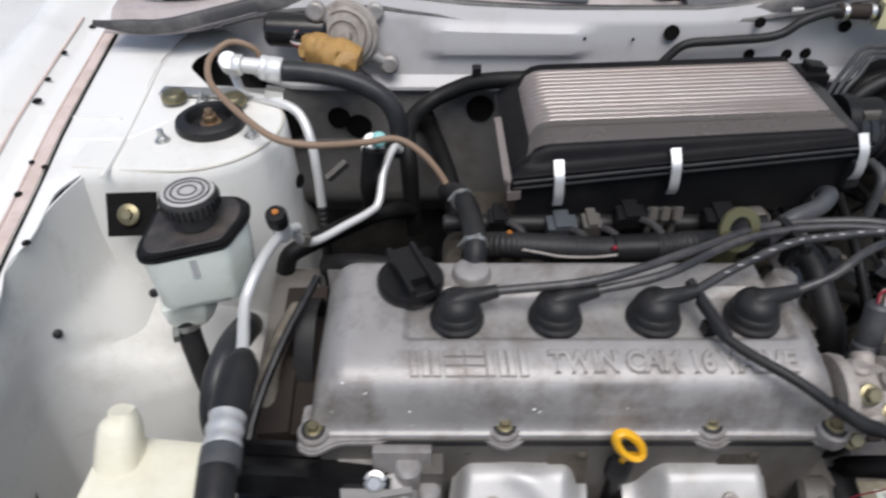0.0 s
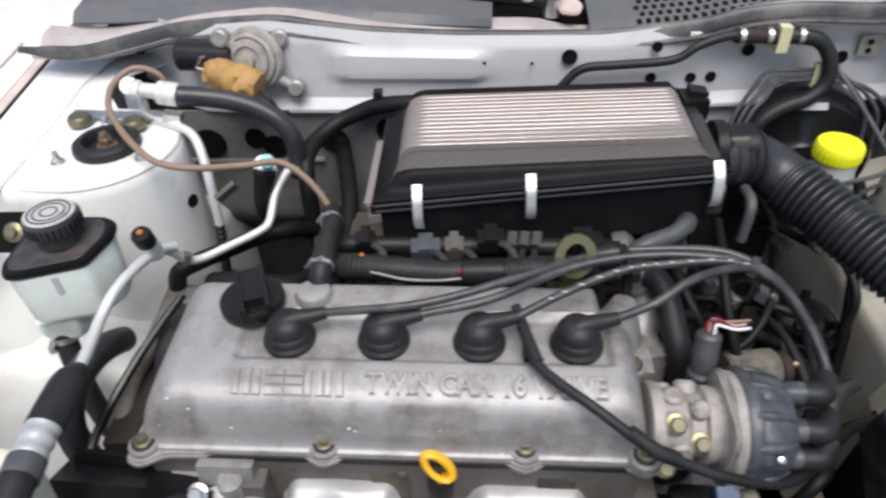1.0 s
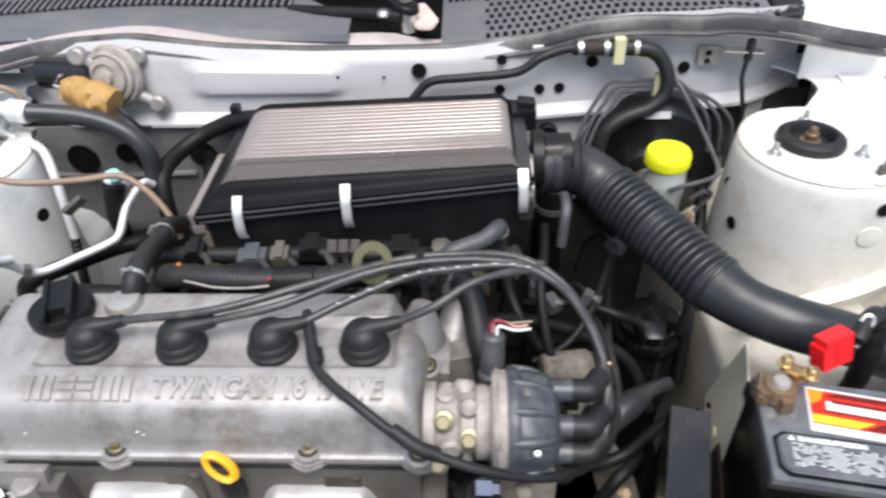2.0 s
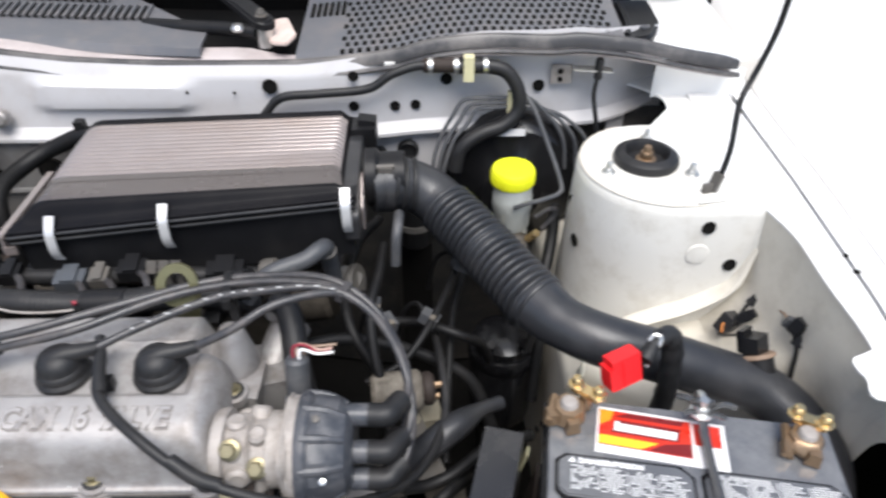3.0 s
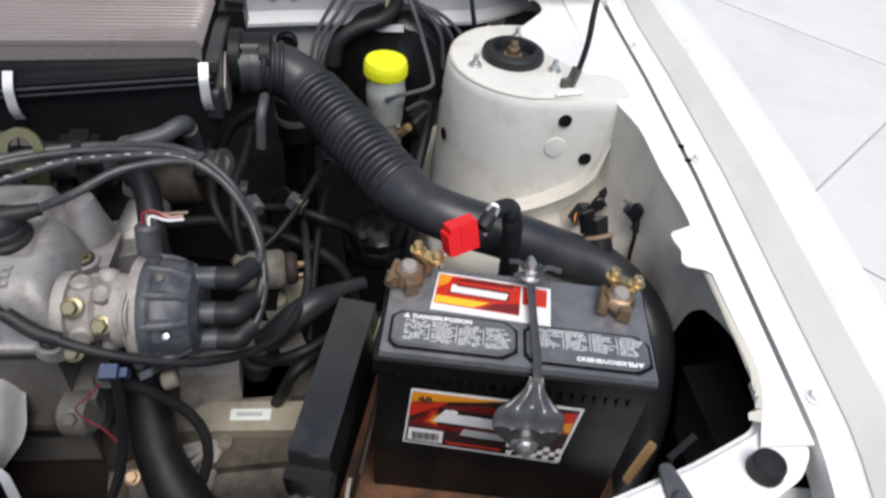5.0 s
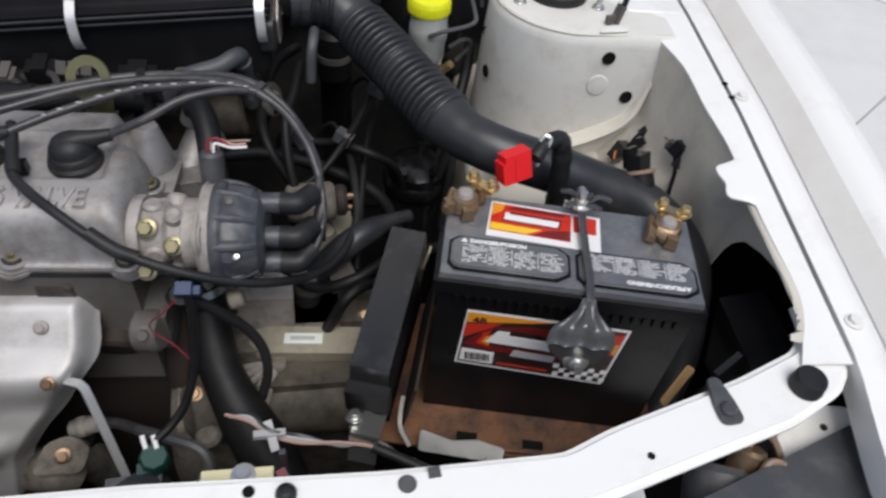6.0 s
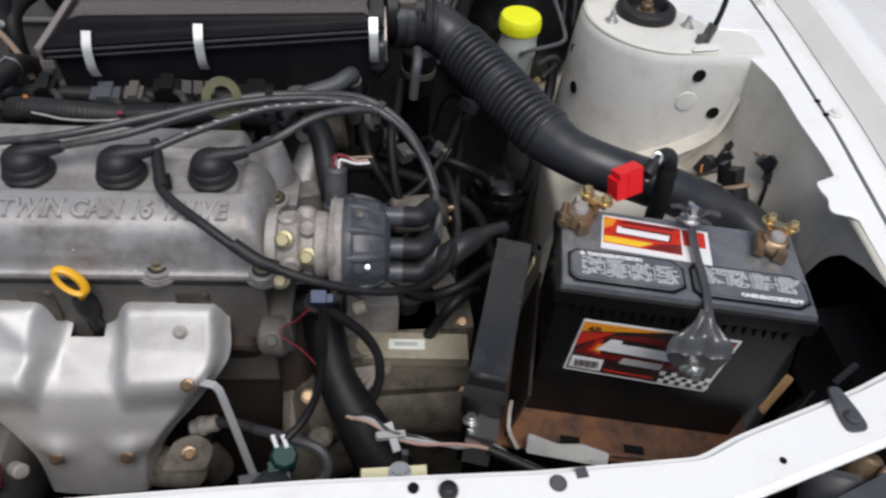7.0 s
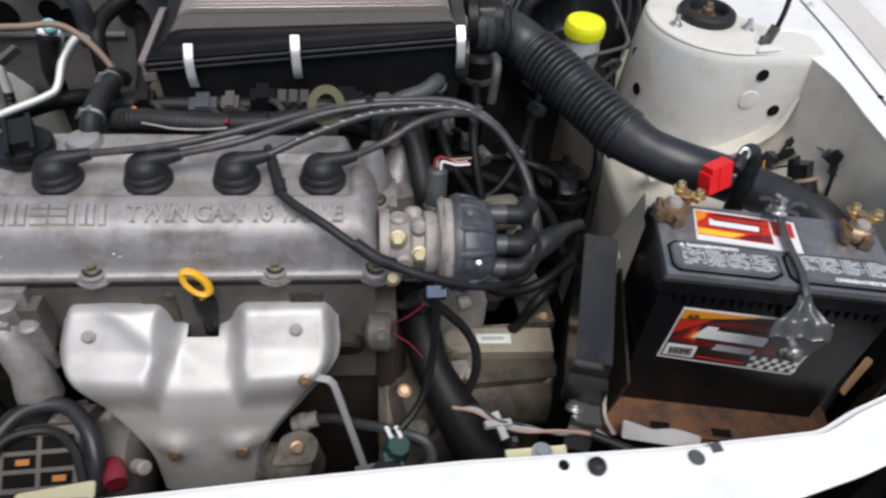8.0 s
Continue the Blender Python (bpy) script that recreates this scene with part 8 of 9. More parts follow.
def build_clutter():
    hn = thing("injector_harness", "black corrugated wiring loom behind the valve cover", "wiring loom", Matrix.Translation((0.15, 0.53, 0.80)))
    part("conduit", tube([(0.045, 0.540, 0.822), (0.068, 0.531, 0.830), (0.116, 0.524, 0.832), (0.161, 0.526, 0.828), (0.217, 0.528, 0.829), (0.250, 0.530, 0.832), (0.30, 0.545, 0.82), (0.335, 0.56, 0.80)], 0.0135, n=14, sub=26, rf=lambda s: 1 + 0.05 * math.sin(s * 1300)), RUBBER, hn, angle=70)
    part("tape", rod((0.170, 0.5265, 0.828), (0.215, 0.528, 0.829), 0.0150, 14, 0.002), PLASTIC, hn)
    for x, y, z, mt in ((0.066, 0.534, 0.842, COIL), (0.168, 0.514, 0.839, DARKRED)):
        part("tie", box(0.004, 0.004, 0.003, pose(x, y, z, 20, 10, 30), 0.001, 1), mt, hn)
    part("pale_lead", tube([(0.078, 0.514, 0.838), (0.095, 0.508, 0.839), (0.115, 0.503, 0.8385), (0.145, 0.502, 0.8385), (0.17, 0.506, 0.838)], 0.0013, n=6), ALU_DUST, hn)
    inj = None
    for i in range(4):
        m = Matrix.Translation((0.03 + i * 0.088, 0.566, 0.775)) @ pose(0, 0, 0, 28, 0, 0)
        if inj is None:
            inj = thing("fuel_injector", "black fuel injector with a small plug", "fuel injector", m, "fuel injectors")
            part("body", lathe([(0.007, 0), (0.010, 0.004), (0.010, 0.03), (0.007, 0.034), (0.007, 0.045)], 16), PLASTIC, inj, local=True)
            part("plug", box(0.016, 0.024, 0.014, Matrix.Translation((0.0, -0.012, 0.028)), 0.003), PLASTIC, inj, local=True)
        else:
            copy_thing(inj, m)
    rl = thing("fuel_rail", "dark metal fuel rail under the filter box", "fuel rail", Matrix.Translation((0.17, 0.60, 0.80)))
    part("rail", rod((0.0, 0.598, 0.806), (0.335, 0.598, 0.806), 0.010, 16, 0.002), RUBBER, rl)
    part("regulator", lathe([(0.016, 0), (0.018, 0.004), (0.018, 0.016), (0.010, 0.024)], 20, along((0.335, 0.598, 0.806), (0.40, 0.598, 0.812))), ALU_DARK, rl)
    for k, (x, y, z, sx, mt, lab) in enumerate(((0.128, 0.585, 0.804, 0.032, PLUGGREY, "grey plug"), (0.160, 0.586, 0.806, 0.020, ALU_DARK, "metal tag"), (0.060, 0.592, 0.808, 0.022, PLASTIC, ""), (0.20, 0.585, 0.818, 0.03, PLASTIC, ""), (0.30, 0.585, 0.815, 0.04, PLASTIC, ""))):
        cn = thing("loom_connector", "rectangular wiring connector behind the valve cover", "connector", Matrix.Translation((x, y, z)), "loom connectors")
        part("shell", add(box(sx, 0.020, 0.016, pose(x, y, z, 12, 0, 4), 0.003), box(sx * 0.5, 0.024, 0.008, pose(x, y, z + 0.012, 12, 0, 4), 0.002)), mt, cn)
        part("lead", tube([(x, y, z + 0.008), (x + 0.02, y - 0.02, z + 0.012), (x + 0.03, y - 0.045, z + 0.008)], 0.004, n=8), WIRE, cn)
        part("stalk", box(0.01, 0.01, 0.06, pose(x, y + 0.01, z - 0.055, 0, 0, 0), 0.002), SHADOW, cn)
    for x in (0.235, 0.248, 0.222):
        part_clip = box(0.010, 0.004, 0.014, pose(x, 0.575, 0.828, -20, 15, 20), 0.001, 1)
        single("metal_clip", add(part_clip, box(0.006, 0.006, 0.07, pose(x, 0.585, 0.765, 0, 0, 0), 0.001, 1)), ALU_DARK, "small dull metal clip", "clip", group="metal clips")
    wp = thing("coolant_pipe", "grey metal coolant pipe bending under the filter box", "pipe", Matrix.Translation((0.37, 0.57, 0.83)))
    part("pipe", tube([(0.330, 0.548, 0.812), (0.345, 0.553, 0.832), (0.362, 0.560, 0.842), (0.390, 0.572, 0.846), (0.406, 0.586, 0.850), (0.410, 0.600, 0.842), (0.410, 0.615, 0.81), (0.41, 0.63, 0.76)], 0.0095, n=14), GREYPL, wp)
    part("elbow_hose", tube([(0.30, 0.56, 0.80), (0.315, 0.555, 0.825), (0.335, 0.551, 0.832)], 0.017, n=14), RUBBER, wp)
    part("clip", lathe([(0.0108, 0), (0.0108, 0.004)], 16, along((0.410, 0.600, 0.838), (0.410, 0.612, 0.815))), ALU_DARK, wp)
    # thermostat hose down to the radiator
    lower = thing("radiator_hose", "thick dusty black radiator hose", "hose", Matrix.Translation((0.42, 0.30, 0.55)))
    part("hose", tube([(0.372, 0.40, 0.70), (0.380, 0.385, 0.672), (0.388, 0.358, 0.648), (0.398, 0.328, 0.628), (0.418, 0.296, 0.605), (0.445, 0.262, 0.575), (0.470, 0.225, 0.545), (0.49, 0.17, 0.52)], 0.0225, n=20, rf=lambda q: 1.0 + 0.35 * smooth01(0.10, 0.22, q)), DARK_HOSE, lower)
    part("clamp", lathe([(0.0240, 0), (0.0240, 0.008)], 20, along((0.376, 0.392, 0.686), (0.381, 0.383, 0.670))), STEEL, lower)
    up = thing("upper_coolant_hose", "black hose rising beside the distributor", "hose", Matrix.Translation((0.37, 0.52, 0.78)))
    part("hose", tube([(0.363, 0.542, 0.815), (0.372, 0.535, 0.815), (0.380, 0.520, 0.805), (0.386, 0.495, 0.785), (0.392, 0.475, 0.765), (0.40, 0.46, 0.72)], 0.0135, n=16), RUBBER, up)
    part("neck", rod((0.355, 0.548, 0.79), (0.366, 0.540, 0.818), 0.011, 14, 0.003), ALU, up)

    gb = thing("gearbox", "dusty cast aluminium gearbox casing with ribs", "gearbox", Matrix.Translation((0.46, 0.38, 0.33)))
    part("bell_housing", add(lathe([(0.115, 0), (0.125, 0.010), (0.125, 0.02), (0.105, 0.06), (0.095, 0.10), (0.07, 0.12)], 30, pose(0.335, 0.395, 0.475, 0, 90, 0)), box(0.14, 0.10, 0.06, pose(0.45, 0.42, 0.545, 0, 0, 6), 0.014, 3)), ALU_TAN, gb)
    part("case", box(0.16, 0.15, 0.27, pose(0.482, 0.405, 0.315, 0, 0, 4), 0.034, 5, 0.93), SHADED_CASTING, gb)
    part("case_front", add(rod((0.40, 0.345, 0.535), (0.562, 0.350, 0.535), 0.040, 24, 0.012), rod((0.345, 0.330, 0.545), (0.405, 0.345, 0.545), 0.048, 24, 0.014)), SHADED_CASTING, gb)
    part("case_pad", add(rod((0.434, 0.385, 0.588), (0.434, 0.385, 0.606), 0.019, 22, 0.004), box(0.122, 0.036, 0.018, pose(0.494, 0.384, 0.588, 4, 0, -1), 0.006, 3)), ALU_PAD, gb, "pale cream raised pad")
    part("upper_block", box(0.068, 0.050, 0.070, pose(0.432, 0.425, 0.585, 0, 4, 6), 0.014, 4, 0.9), ALU_DUST, gb)
    part("mid_step", box(0.110, 0.062, 0.045, pose(0.508, 0.440, 0.560, 0, 0, 3), 0.010, 3), ALU_TAN, gb)
    for k, (ex, ey, ez) in enumerate(((0.400, 0.350, 0.592), (0.398, 0.336, 0.588), (0.404, 0.322, 0.580), (0.418, 0.312, 0.573), (0.438, 0.308, 0.568))):
        part("cooling_rib", tube([(0.450, 0.363, 0.588), ((0.450 + ex) / 2, (0.363 + ey) / 2, (0.588 + ez) / 2 + 0.002), (ex, ey, ez)], 0.0042, n=6, sub=3), ALU_DUST, gb)
    part("rib_hub", rod((0.452, 0.366, 0.580), (0.450, 0.360, 0.593), 0.011, 16, 0.003), ALU_TAN, gb)
    part("rear_step", box(0.075, 0.06, 0.08, pose(0.475, 0.468, 0.520, 0, 0, 3), 0.010, 3), ALU_DARK, gb)
    part("case_seam", tube([(0.47, 0.418, 0.597), (0.51, 0.415, 0.598), (0.555, 0.412, 0.598)], 0.003, n=6), ALU_DARK, gb)
    part("lower_lug", rod((0.381, 0.290, 0.545), (0.381, 0.286, 0.565), 0.014, 18, 0.004), ALU_TAN, gb)
    part("data_plate", box(0.044, 0.014, 0.0012, pose(0.480, 0.384, 0.6062, 4, 0, -1), 0.0004, 1), MILK, gb, "pale data plate with unreadable print")
    part("data_bar", box(0.028, 0.005, 0.0006, pose(0.479, 0.384, 0.6075, 4, 0, -1)), GREYPRINT, gb)
    for x, y, z in ((0.548, 0.345, 0.576), (0.366, 0.322, 0.590), (0.55, 0.42, 0.604), (0.425, 0.44, 0.655)):
        part("case_bolt", hexbolt(0.006, 0.007), BRONZE, gb, local=True).matrix_basis = WORLD[gb].inverted() @ along((x, y, z), (x, y - 0.4, z + 0.8))
    part("selector_housing", add(rod((0.485, 0.455, 0.62), (0.485, 0.455, 0.66), 0.025, 20, 0.005), box(0.03, 0.10, 0.02, pose(0.51, 0.48, 0.635, 0, 0, 20), 0.005)), ALU_DARK, gb)
    part("rear_casting", add(box(0.060, 0.045, 0.040, pose(0.508, 0.530, 0.612, 0, 0, 12), 0.010, 3, 0.9), rod((0.50, 0.515, 0.64), (0.50, 0.512, 0.658), 0.012, 16, 0.003)), ALU_PAD, gb, "pale dusty casting")
    sl = thing("loom_sleeve", "thick dark grey sleeve over the gearbox loom", "wiring loom", Matrix.Translation((0.53, 0.46, 0.69)))
    part("sleeve", tube([(0.604, 0.512, 0.684), (0.580, 0.497, 0.690), (0.555, 0.475, 0.694), (0.532, 0.458, 0.690), (0.508, 0.450, 0.668), (0.488, 0.447, 0.640), (0.48, 0.445, 0.60)], 0.0150, n=16, rf=lambda q: 0.55 + 0.50 * smooth01(0.02, 0.07, q)), HOSE, sl)
    stt = thing("starter_solenoid", "dusty tan starter solenoid cylinder", "starter", Matrix.Translation((0.49, 0.50, 0.66)))
    part("cylinder", rod((0.458, 0.507, 0.706), (0.514, 0.514, 0.706), 0.023, 24, 0.004), ALU_TAN, stt)
    part("end_cap", rod((0.513, 0.514, 0.706), (0.528, 0.516, 0.706), 0.019, 20, 0.004), BROWN_IRON, stt)
    part("terminal", rod((0.526, 0.514, 0.712), (0.536, 0.515, 0.713), 0.004, 8), BRONZE, stt)
    part("terminal", rod((0.526, 0.510, 0.698), (0.534, 0.511, 0.698), 0.004, 8), BRONZE, stt)
    part("foot", box(0.04, 0.04, 0.12, Matrix.Translation((0.482, 0.515, 0.565)), 0.01), SHADOW, stt)
    plate = thing("wing_gusset", "cream painted gusset plate with bolt holes", "panel", Matrix.Translation((0.66, 0.52, 0.56)))
    part("plate", box(0.003, 0.16, 0.11, pose(0.662, 0.500, 0.585, 0, 14, -16), 0.001, 1), CREAM, plate)
    for y, z in ((0.50, 0.66), (0.47, 0.64), (0.52, 0.625)):
        part("hole", lathe([(0.004, 0), (0.004, 0.001)], 10, along((0.652, y, z), (-1, y - 0.5, z + 0.3))), SHADOW, plate)
    part("leg", box(0.01, 0.10, 0.32, pose(0.676, 0.50, 0.285, 0, 0, -16), 0.002), SHADOW, plate)

    al = thing("alternator", "dusty aluminium alternator with slotted end frame", "alternator", Matrix.Translation((0.02, 0.24, 0.52)))
    AX = lambda x: pose(x, 0.262, 0.560, 0, 90, 0)
    part("end_frame", lathe([(0.045, 0), (0.056, 0.006), (0.060, 0.014), (0.060, 0.05), (0.050, 0.058), (0.020, 0.060)], 36, AX(0.02)), ALU_DARK, al)
    part("stator", lathe([(0.060, 0), (0.0615, 0.002), (0.0615, 0.035), (0.060, 0.037)], 36, AX(-0.018)), ALU_DUST, al)
    part("drive_frame", lathe([(0.060, 0), (0.062, 0.04), (0.045, 0.05)], 36, AX(-0.07)), ALU_DARK, al)
    RC = pose(-0.012, 0.236, 0.6145, 32, 0, 3)
    cv = part("rear_cover", box(0.084, 0.070, 0.008, RC, 0.006, 3, 0.92), ALU_DARK, al, "grimy slotted end cover")
    for ix in range(2):
        for iy in range(3):
            part("cover_slot", box(0.031, 0.0135, 0.001, RC @ Matrix.Translation((-0.018 + ix * 0.036, -0.020 + iy * 0.018, 0.0078)), 0.0004, 1), SHADOW, cv)
            if ix + iy != 1:
                continue
            part("winding", box(0.013, 0.006, 0.001, RC @ Matrix.Translation((-0.015 + ix * 0.036, -0.020 + iy * 0.018, 0.0086)), 0.0004, 1), COIL, cv, "orange copper winding")
    for k in range(3):
        part("frame_rib", tube([(-0.06 + 0.05 * k, 0.275, 0.618), (-0.055 + 0.05 * k, 0.295, 0.612), (-0.05 + 0.05 * k, 0.315, 0.590)], 0.006, n=8), ALU_DUST, al)
    part("regulator_plate", prism(poly_round([(0, 0), (0.075, 0.006), (0.075, 0.024), (0, 0.018)], 0.004, 3), 0.003, pose(-0.02, 0.178, 0.615, 25, 0, 4), 0.001, 1), PALE, al, "pale yellow bracket plate")
    part("terminal_boot", tube([(0.055, 0.235, 0.600), (0.064, 0.218, 0.615), (0.070, 0.204, 0.616)], 0.0115, n=14), DARKRED, al, "dull red rubber terminal boot")
    part("through_bolt", rod((0.078, 0.232, 0.600), (0.094, 0.222, 0.612), 0.008, 12, 0.002), ALU_DUST, al)
    part("bracket", box(0.06, 0.05, 0.30, Matrix.Translation((0.02, 0.30, 0.285)), 0.01), SHADOW, al)
    cable = thing("loose_loom", "loose dark loom looping over the alternator", "wiring loom", Matrix.Translation((0.0, 0.20, 0.62)))
    part("loom", tube([(-0.075, 0.205, 0.600), (-0.060, 0.235, 0.632), (-0.030, 0.270, 0.650), (0.010, 0.275, 0.652), (0.038, 0.250, 0.648), (0.050, 0.225, 0.635), (0.050, 0.200, 0.610)], 0.0085, n=10), HOSE, cable)
    part("loom", tube([(-0.065, 0.215, 0.622), (-0.040, 0.245, 0.640), (0.0, 0.252, 0.642), (0.028, 0.232, 0.640), (0.040, 0.205, 0.622)], 0.005, n=8), RUBBER, cable)
    part("loom", tube([(-0.08, 0.17, 0.61), (-0.04, 0.176, 0.628), (0.0, 0.178, 0.628), (0.05, 0.182, 0.62)], 0.007, n=8), HOSE, cable)
    part("stay", box(0.02, 0.02, 0.32, pose(-0.075, 0.205, 0.285), 0.003), SHADOW, cable)
    pp = thing("power_steering_pump", "cast aluminium pump bracket beside the heat shield", "pump", Matrix.Translation((-0.03, 0.31, 0.62)))
    part("casting", add(tube([(-0.045, 0.335, 0.735), (-0.035, 0.315, 0.715), (-0.022, 0.300, 0.680), (-0.020, 0.292, 0.645)], 0.018, n=16, rf=lambda s: 1.0 + 0.25 * smooth01(0.06, 0.10, s)), box(0.06, 0.05, 0.04, pose(-0.06, 0.33, 0.70, 0, 0, 10), 0.012, 3)), ALU, pp)
    part("base", box(0.06, 0.06, 0.36, pose(-0.05, 0.34, 0.29, 0, 0, 0), 0.01), SHADOW, pp)

    gc = thing("green_connector", "dark green sensor connector with white-tipped leads", "connector", Matrix.Translation((0.35, 0.227, 0.60)))
    part("shell", add(lathe([(0.0125, 0), (0.014, 0.004), (0.014, 0.030), (0.0115, 0.034)], 8, pose(0.351, 0.226, 0.615, 12, 6, 10)), box(0.022, 0.010, 0.016, pose(0.350, 0.217, 0.622, 12, 0, 10), 0.003)), GREEN, gc)
    for dx in (-0.006, 0.004):
        part("lead_tip", box(0.004, 0.014, 0.003, pose(0.351 + dx, 0.232, 0.6505, 10, 0, 25), 0.001, 1), L_WHITE, gc)
    part("lead", tube([(0.352, 0.232, 0.648), (0.372, 0.250, 0.660), (0.385, 0.268, 0.680), (0.392, 0.290, 0.715), (0.394, 0.305, 0.755), (0.392, 0.312, 0.78)], 0.0045, n=8), PLASTIC, gc)
    part("grey_lead", tube([(0.310, 0.288, 0.575), (0.33, 0.275, 0.590), (0.355, 0.262, 0.600), (0.385, 0.250, 0.600), (0.394, 0.235, 0.585), (0.380, 0.222, 0.57)], 0.006, n=8), GREYPL, gc)
    part("bracket", box(0.05, 0.03, 0.05, pose(0.335, 0.21, 0.575, 15, 0, 8), 0.006), GREYPL, gc)
    part("stay", box(0.02, 0.02, 0.30, pose(0.345, 0.22, 0.285, 0, 0, 0), 0.003), SHADOW, gc)
    ox = thing("oxygen_sensor", "steel oxygen sensor with a dark lead", "sensor", Matrix.Translation((0.25, 0.30, 0.555)))
    part("body", add(rod((0.232, 0.302, 0.553), (0.262, 0.306, 0.560), 0.010, 14, 0.001), prism([(0.013 * math.cos(math.pi * i / 3), 0.013 * math.sin(math.pi * i / 3)) for i in range(6)], 0.010, along((0.240, 0.303, 0.555), (0.262, 0.306, 0.560)), 0.001, 1)), ALU_DUST, ox)
    part("lead", tube([(0.262, 0.306, 0.560), (0.285, 0.300, 0.568), (0.310, 0.288, 0.576)], 0.006, n=8), WIRE, ox)
    bc = thing("blue_connector", "blue plug with loose red wires under the distributor", "connector", Matrix.Translation((0.391, 0.313, 0.76)))
    part("plug", add(box(0.014, 0.012, 0.010, pose(0.390, 0.314, 0.776, 25, 0, 0), 0.003), box(0.008, 0.008, 0.012, pose(0.399, 0.318, 0.768, 25, 0, 0), 0.002)), BLUE, bc, "blue plug")
    part("tail", tube([(0.385, 0.315, 0.770), (0.372, 0.335, 0.74), (0.378, 0.36, 0.70)], 0.010, n=10), PLASTIC, bc)
    part("red_wire", tube([(0.382, 0.306, 0.772), (0.368, 0.305, 0.755), (0.352, 0.310, 0.735), (0.350, 0.312, 0.718), (0.368, 0.306, 0.705), (0.383, 0.298, 0.690)], 0.0007, n=6), DARKRED, bc)
    part("black_lead", tube([(0.390, 0.322, 0.755), (0.410, 0.330, 0.725), (0.432, 0.335, 0.690), (0.446, 0.330, 0.660), (0.448, 0.320, 0.630), (0.440, 0.31, 0.60)], 0.0055, n=10), RUBBER, bc)
    part("white_cap", rod((0.420, 0.335, 0.735), (0.434, 0.338, 0.738), 0.009, 14, 0.002), ALU_TAN, bc)
    lm = thing("front_loom", "frayed wiring loom with pink and grey wires", "wiring loom", Matrix.Translation((0.50, 0.22, 0.63)))
    for k, mt in enumerate((COPPER, GREYPRINT, WIRE)):
        d = 0.004 * k
        part("wire", tube([(0.415 + d, 0.262, 0.648 - d), (0.44, 0.250 + d, 0.656), (0.462, 0.238, 0.650 + d), (0.49, 0.231 + d, 0.646), (0.53, 0.228, 0.650 - d), (0.565, 0.222 + d, 0.648), (0.60, 0.205, 0.642), (0.64, 0.188 + d, 0.64), (0.68, 0.176, 0.636)], 0.0019, n=6), mt, lm)
    part("sheath", tube([(0.56, 0.224, 0.648), (0.60, 0.207, 0.643), (0.64, 0.189, 0.640), (0.70, 0.172, 0.636)], 0.0052, n=10, rf=lambda s: 1 + 0.08 * math.sin(s * 500)), RUBBER, lm)
    part("white_clip", add(box(0.008, 0.030, 0.006, pose(0.462, 0.236, 0.650, 20, 0, 20), 0.001, 1), box(0.030, 0.007, 0.006, pose(0.460, 0.236, 0.652, 0, 10, 10), 0.001, 1)), GREYPRINT, lm)
    part("red_plug", add(box(0.020, 0.014, 0.010, pose(0.462, 0.198, 0.618, 10, 0, 0), 0.002), box(0.010, 0.018, 0.008, pose(0.474, 0.205, 0.624, 20, 0, 30), 0.002)), DARKRED, lm)
    part("stay", box(0.006, 0.006, 0.06, pose(0.475, 0.215, 0.60, 0, 0, 0), 0.001, 1), GREYPL, lm)
    rd = thing("radiator", "dark radiator with black top tank behind the support panel", "radiator", Matrix.Translation((0.24, 0.15, 0.36)))
    part("core", box(0.62, 0.035, 0.36, Matrix.Translation((0.22, 0.120, 0.34)), 0.004), SHADOW, rd)
    part("top_tank", add(rod((-0.08, 0.118, 0.690), (0.53, 0.128, 0.700), 0.024, 18, 0.006), rod((0.33, 0.14, 0.68), (0.345, 0.205, 0.61), 0.020, 16, 0.004)), GREYPL, rd, "dark plastic top tank")
    part("mount", box(0.050, 0.022, 0.006, pose(0.462, 0.124, 0.786, 0, 0, 3), 0.002), PALE, rd, "pale mounting plate")
    part("mount_bolt", hexbolt(0.006, 0.006), STEEL, rd, local=True).matrix_basis = WORLD[rd].inverted() @ Matrix.Translation((0.466, 0.130, 0.792))
    # hoses and wires crossing the dark space between engine and right wing
    ff = thing("fuel_filter", "dark metal fuel filter under the brake pipes", "fuel filter", Matrix.Translation((0.50, 0.84, 0.66)))
    part("canister", lathe([(0.020, 0), (0.026, 0.006), (0.026, 0.075), (0.020, 0.082), (0.008, 0.084), (0.008, 0.095)], 24, Matrix.Translation((0.50, 0.845, 0.665))), DARK_HOSE, ff)
    part("band", lathe([(0.0275, 0), (0.0275, 0.010)], 24, Matrix.Translation((0.50, 0.845, 0.70))), ALU_DARK, ff)
    part("bracket", box(0.05, 0.012, 0.38, Matrix.Translation((0.50, 0.885, 0.285)), 0.003), SHADOW, ff)
    rb2 = thing("throttle_linkage", "dusty throttle linkage on the dark intake plenum", "linkage", Matrix.Translation((0.42, 0.64, 0.74)))
    part("lever", prism(poly_round([(0, 0), (0.030, -0.006), (0.042, 0.012), (0.020, 0.030), (0.0, 0.022)], 0.006, 4), 0.004, pose(0.405, 0.630, 0.752, 55, 0, 20), 0.001, 1), ALU_DARK, rb2)
    part("spring", tube([(0.408 + 0.004 * math.cos(k * 1.25), 0.640 + 0.0012 * k, 0.765 + 0.004 * math.sin(k * 1.25)) for k in range(40)], 0.0009, n=5, sub=2), ALU_DUST, rb2)
    part("quadrant", lathe([(0.020, 0), (0.022, 0.002), (0.022, 0.007), (0.020, 0.009)], 24, along((0.428, 0.645, 0.755), (0.6, 0.60, 0.80))), ALU_DARK, rb2)
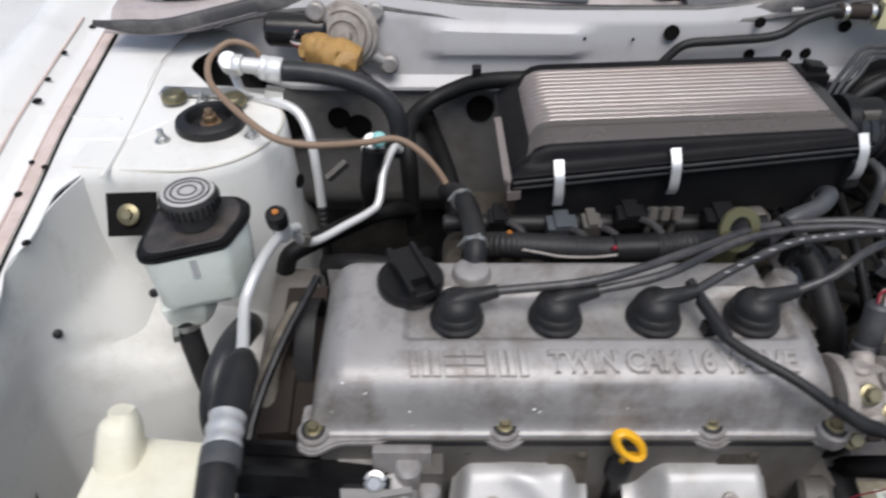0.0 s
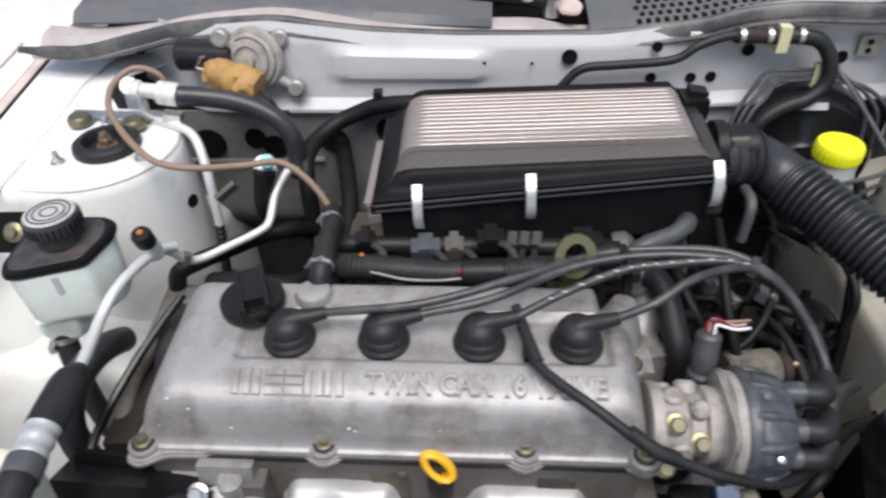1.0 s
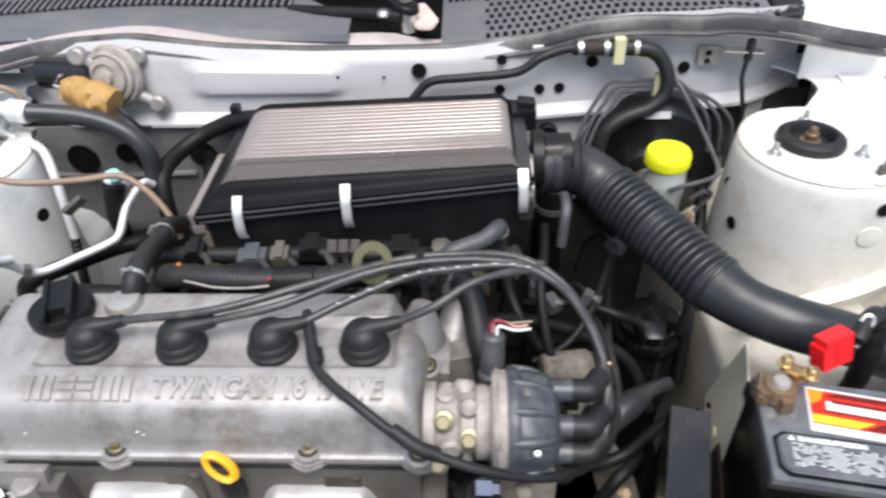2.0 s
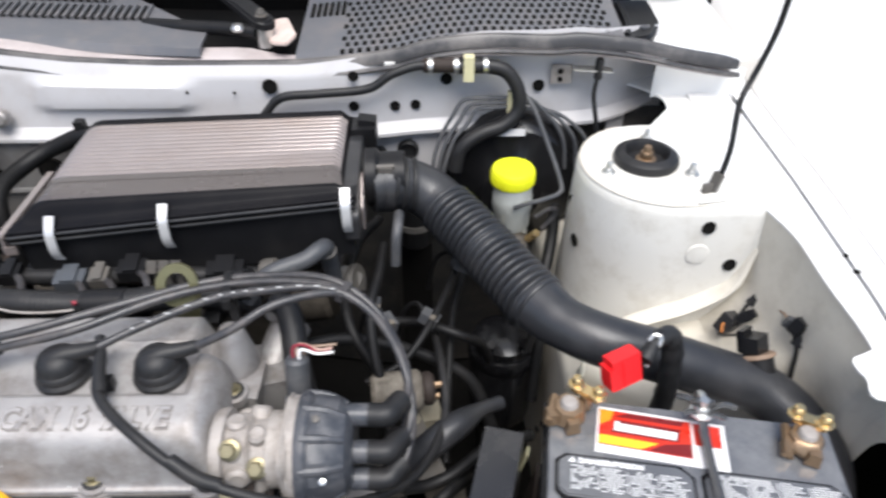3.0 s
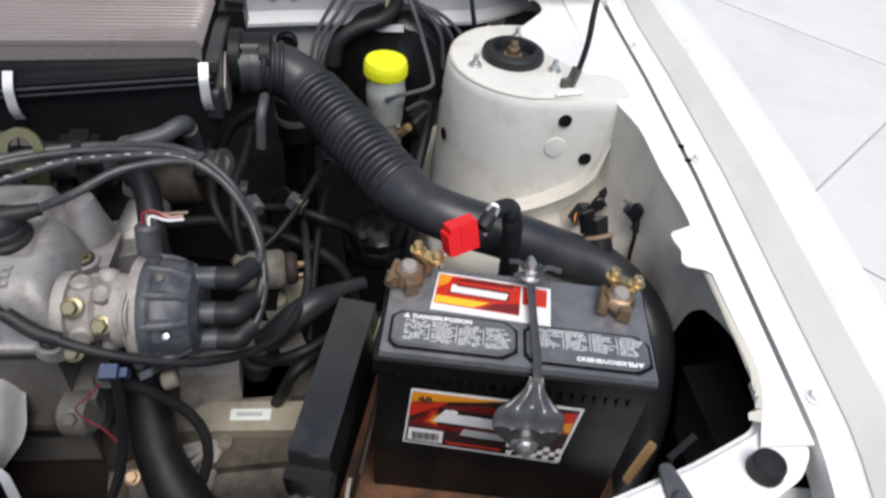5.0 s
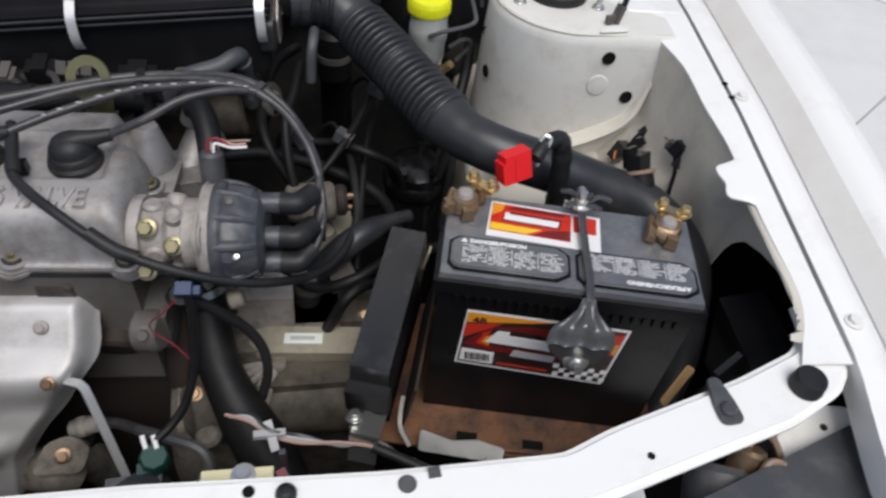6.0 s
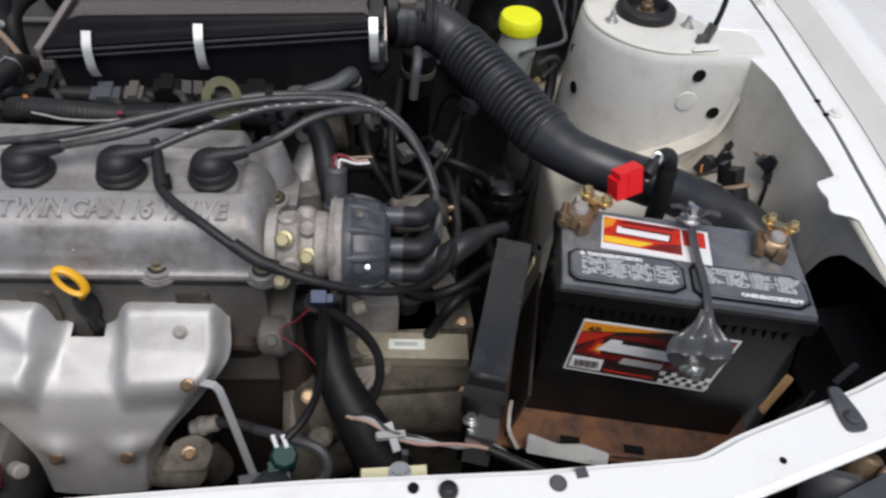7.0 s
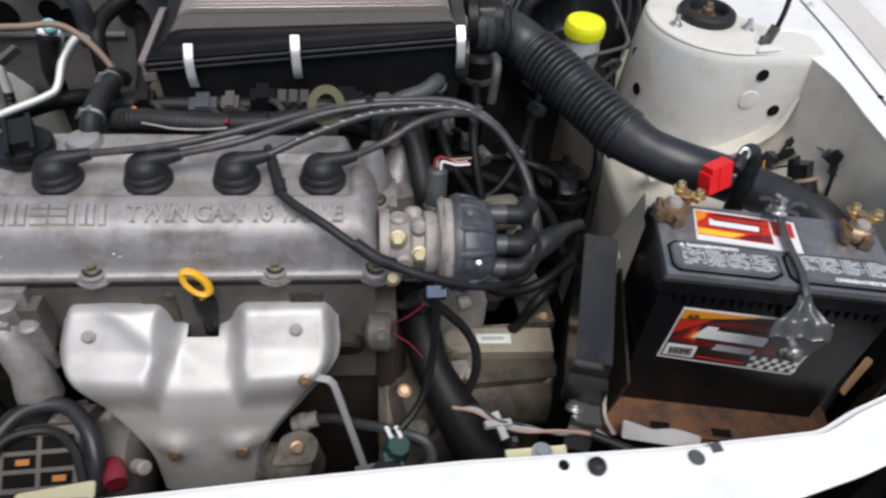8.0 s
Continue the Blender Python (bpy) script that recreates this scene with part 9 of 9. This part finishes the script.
    part("stay", box(0.012, 0.012, 0.05, pose(0.415, 0.645, 0.71), 0.002), SHADOW, rb2)
    for k, (x, y, z) in enumerate(((0.455, 0.605, 0.742), (0.472, 0.585, 0.735), (0.520, 0.600, 0.728), (0.560, 0.680, 0.745))):
        pl = thing("loom_plug", "small dark wiring plug with a pale tip", "connector", Matrix.Translation((x, y, z)), "loom plugs")
        part("shell", box(0.016, 0.022, 0.014, pose(x, y, z, 10 * k, 8, 35 * k), 0.003), GREYPL, pl)
        part("tip", box(0.007, 0.006, 0.006, pose(x + 0.006, y - 0.008, z + 0.010, 10, 8, 35 * k), 0.001, 1), ALU_TAN, pl, "pale tip")
        part("lead", tube([(x, y, z + 0.006), (x - 0.012, y + 0.02, z + 0.012), (x - 0.03, y + 0.03, z - 0.01), (x - 0.04, y + 0.03, z - 0.06)], 0.003, n=6), DARK_HOSE, pl)
    runs = [
        ("selector_cable", DARK_HOSE, 0.006, [(0.468, 0.66, 0.80), (0.464, 0.615, 0.79), (0.457, 0.57, 0.78), (0.462, 0.53, 0.745), (0.475, 0.50, 0.70), (0.48, 0.47, 0.65)], "black control cable dropping beside the engine", "cable"),
        ("selector_cable", DARK_HOSE, 0.0045, [(0.56, 0.70, 0.74), (0.545, 0.64, 0.745), (0.52, 0.58, 0.735), (0.49, 0.545, 0.715), (0.45, 0.53, 0.70)], "thin black cable crossing behind the distributor", "cable"),
        ("gearbox_loom", DARK_HOSE, 0.007, [(0.40, 0.47, 0.69), (0.44, 0.46, 0.66), (0.49, 0.43, 0.645), (0.54, 0.43, 0.66), (0.59, 0.47, 0.66), (0.64, 0.50, 0.64)], "taped black loom over the gearbox", "wiring loom"),
        ("gearbox_loom", DARK_HOSE, 0.008, [(0.38, 0.55, 0.74), (0.43, 0.57, 0.73), (0.50, 0.58, 0.70), (0.57, 0.57, 0.66), (0.60, 0.54, 0.60)], "black loom under the intake hose", "wiring loom"),
        ("clutch_cable", DARK_HOSE, 0.005, [(0.60, 0.85, 0.70), (0.585, 0.76, 0.72), (0.555, 0.66, 0.71), (0.545, 0.56, 0.68), (0.54, 0.47, 0.63)], "dark cable running to the gearbox", "cable"),
        ("fuel_hose", DARK_HOSE, 0.007, [(0.45, 0.80, 0.74), (0.43, 0.72, 0.76), (0.42, 0.64, 0.755), (0.43, 0.58, 0.74), (0.46, 0.55, 0.70)], "black fuel hose beside the manifold", "hose"),
        ("canister_hose", DARK_HOSE, 0.006, [(0.60, 0.62, 0.64), (0.585, 0.60, 0.69), (0.56, 0.59, 0.715), (0.53, 0.60, 0.72), (0.50, 0.62, 0.71), (0.44, 0.63, 0.70)], "black hose from the canister", "hose"),
        ("canister_hose", DARK_HOSE, 0.006, [(0.65, 0.63, 0.645), (0.66, 0.65, 0.69), (0.65, 0.70, 0.715), (0.62, 0.76, 0.70), (0.58, 0.85, 0.69)], "black hose from the canister", "hose"),
        ("heater_return_hose", DARK_HOSE, 0.012, [(-0.02, 0.93, 0.79), (-0.02, 0.88, 0.775), (-0.005, 0.82, 0.765), (0.01, 0.75, 0.755), (0.015, 0.69, 0.74), (0.02, 0.62, 0.72)], "black heater return hose", "hose"),
        ("side_hose", DARK_HOSE, 0.014, [(-0.135, 0.60, 0.74), (-0.105, 0.585, 0.755), (-0.06, 0.585, 0.752), (-0.03, 0.60, 0.74), (-0.02, 0.64, 0.72)], "black hose beside the engine", "hose"),
        ("starter_cable", DARK_HOSE, 0.007, [(0.505, 0.40, 0.60), (0.515, 0.395, 0.63), (0.53, 0.40, 0.66), (0.55, 0.42, 0.66), (0.57, 0.46, 0.62)], "thick black starter cable", "cable"),
        ("inner_brake_hose", DARK_HOSE, 0.008, [(0.70, 0.80, 0.76), (0.69, 0.75, 0.74), (0.675, 0.70, 0.70), (0.67, 0.66, 0.64), (0.66, 0.62, 0.56)], "dark hose beside the strut tower", "hose"),
    ]
    for nm, mt, r, pts, lab, cat in runs:
        single(nm, tube(pts, r, n=10, sub=7), mt, lab, cat)


build_clutter()
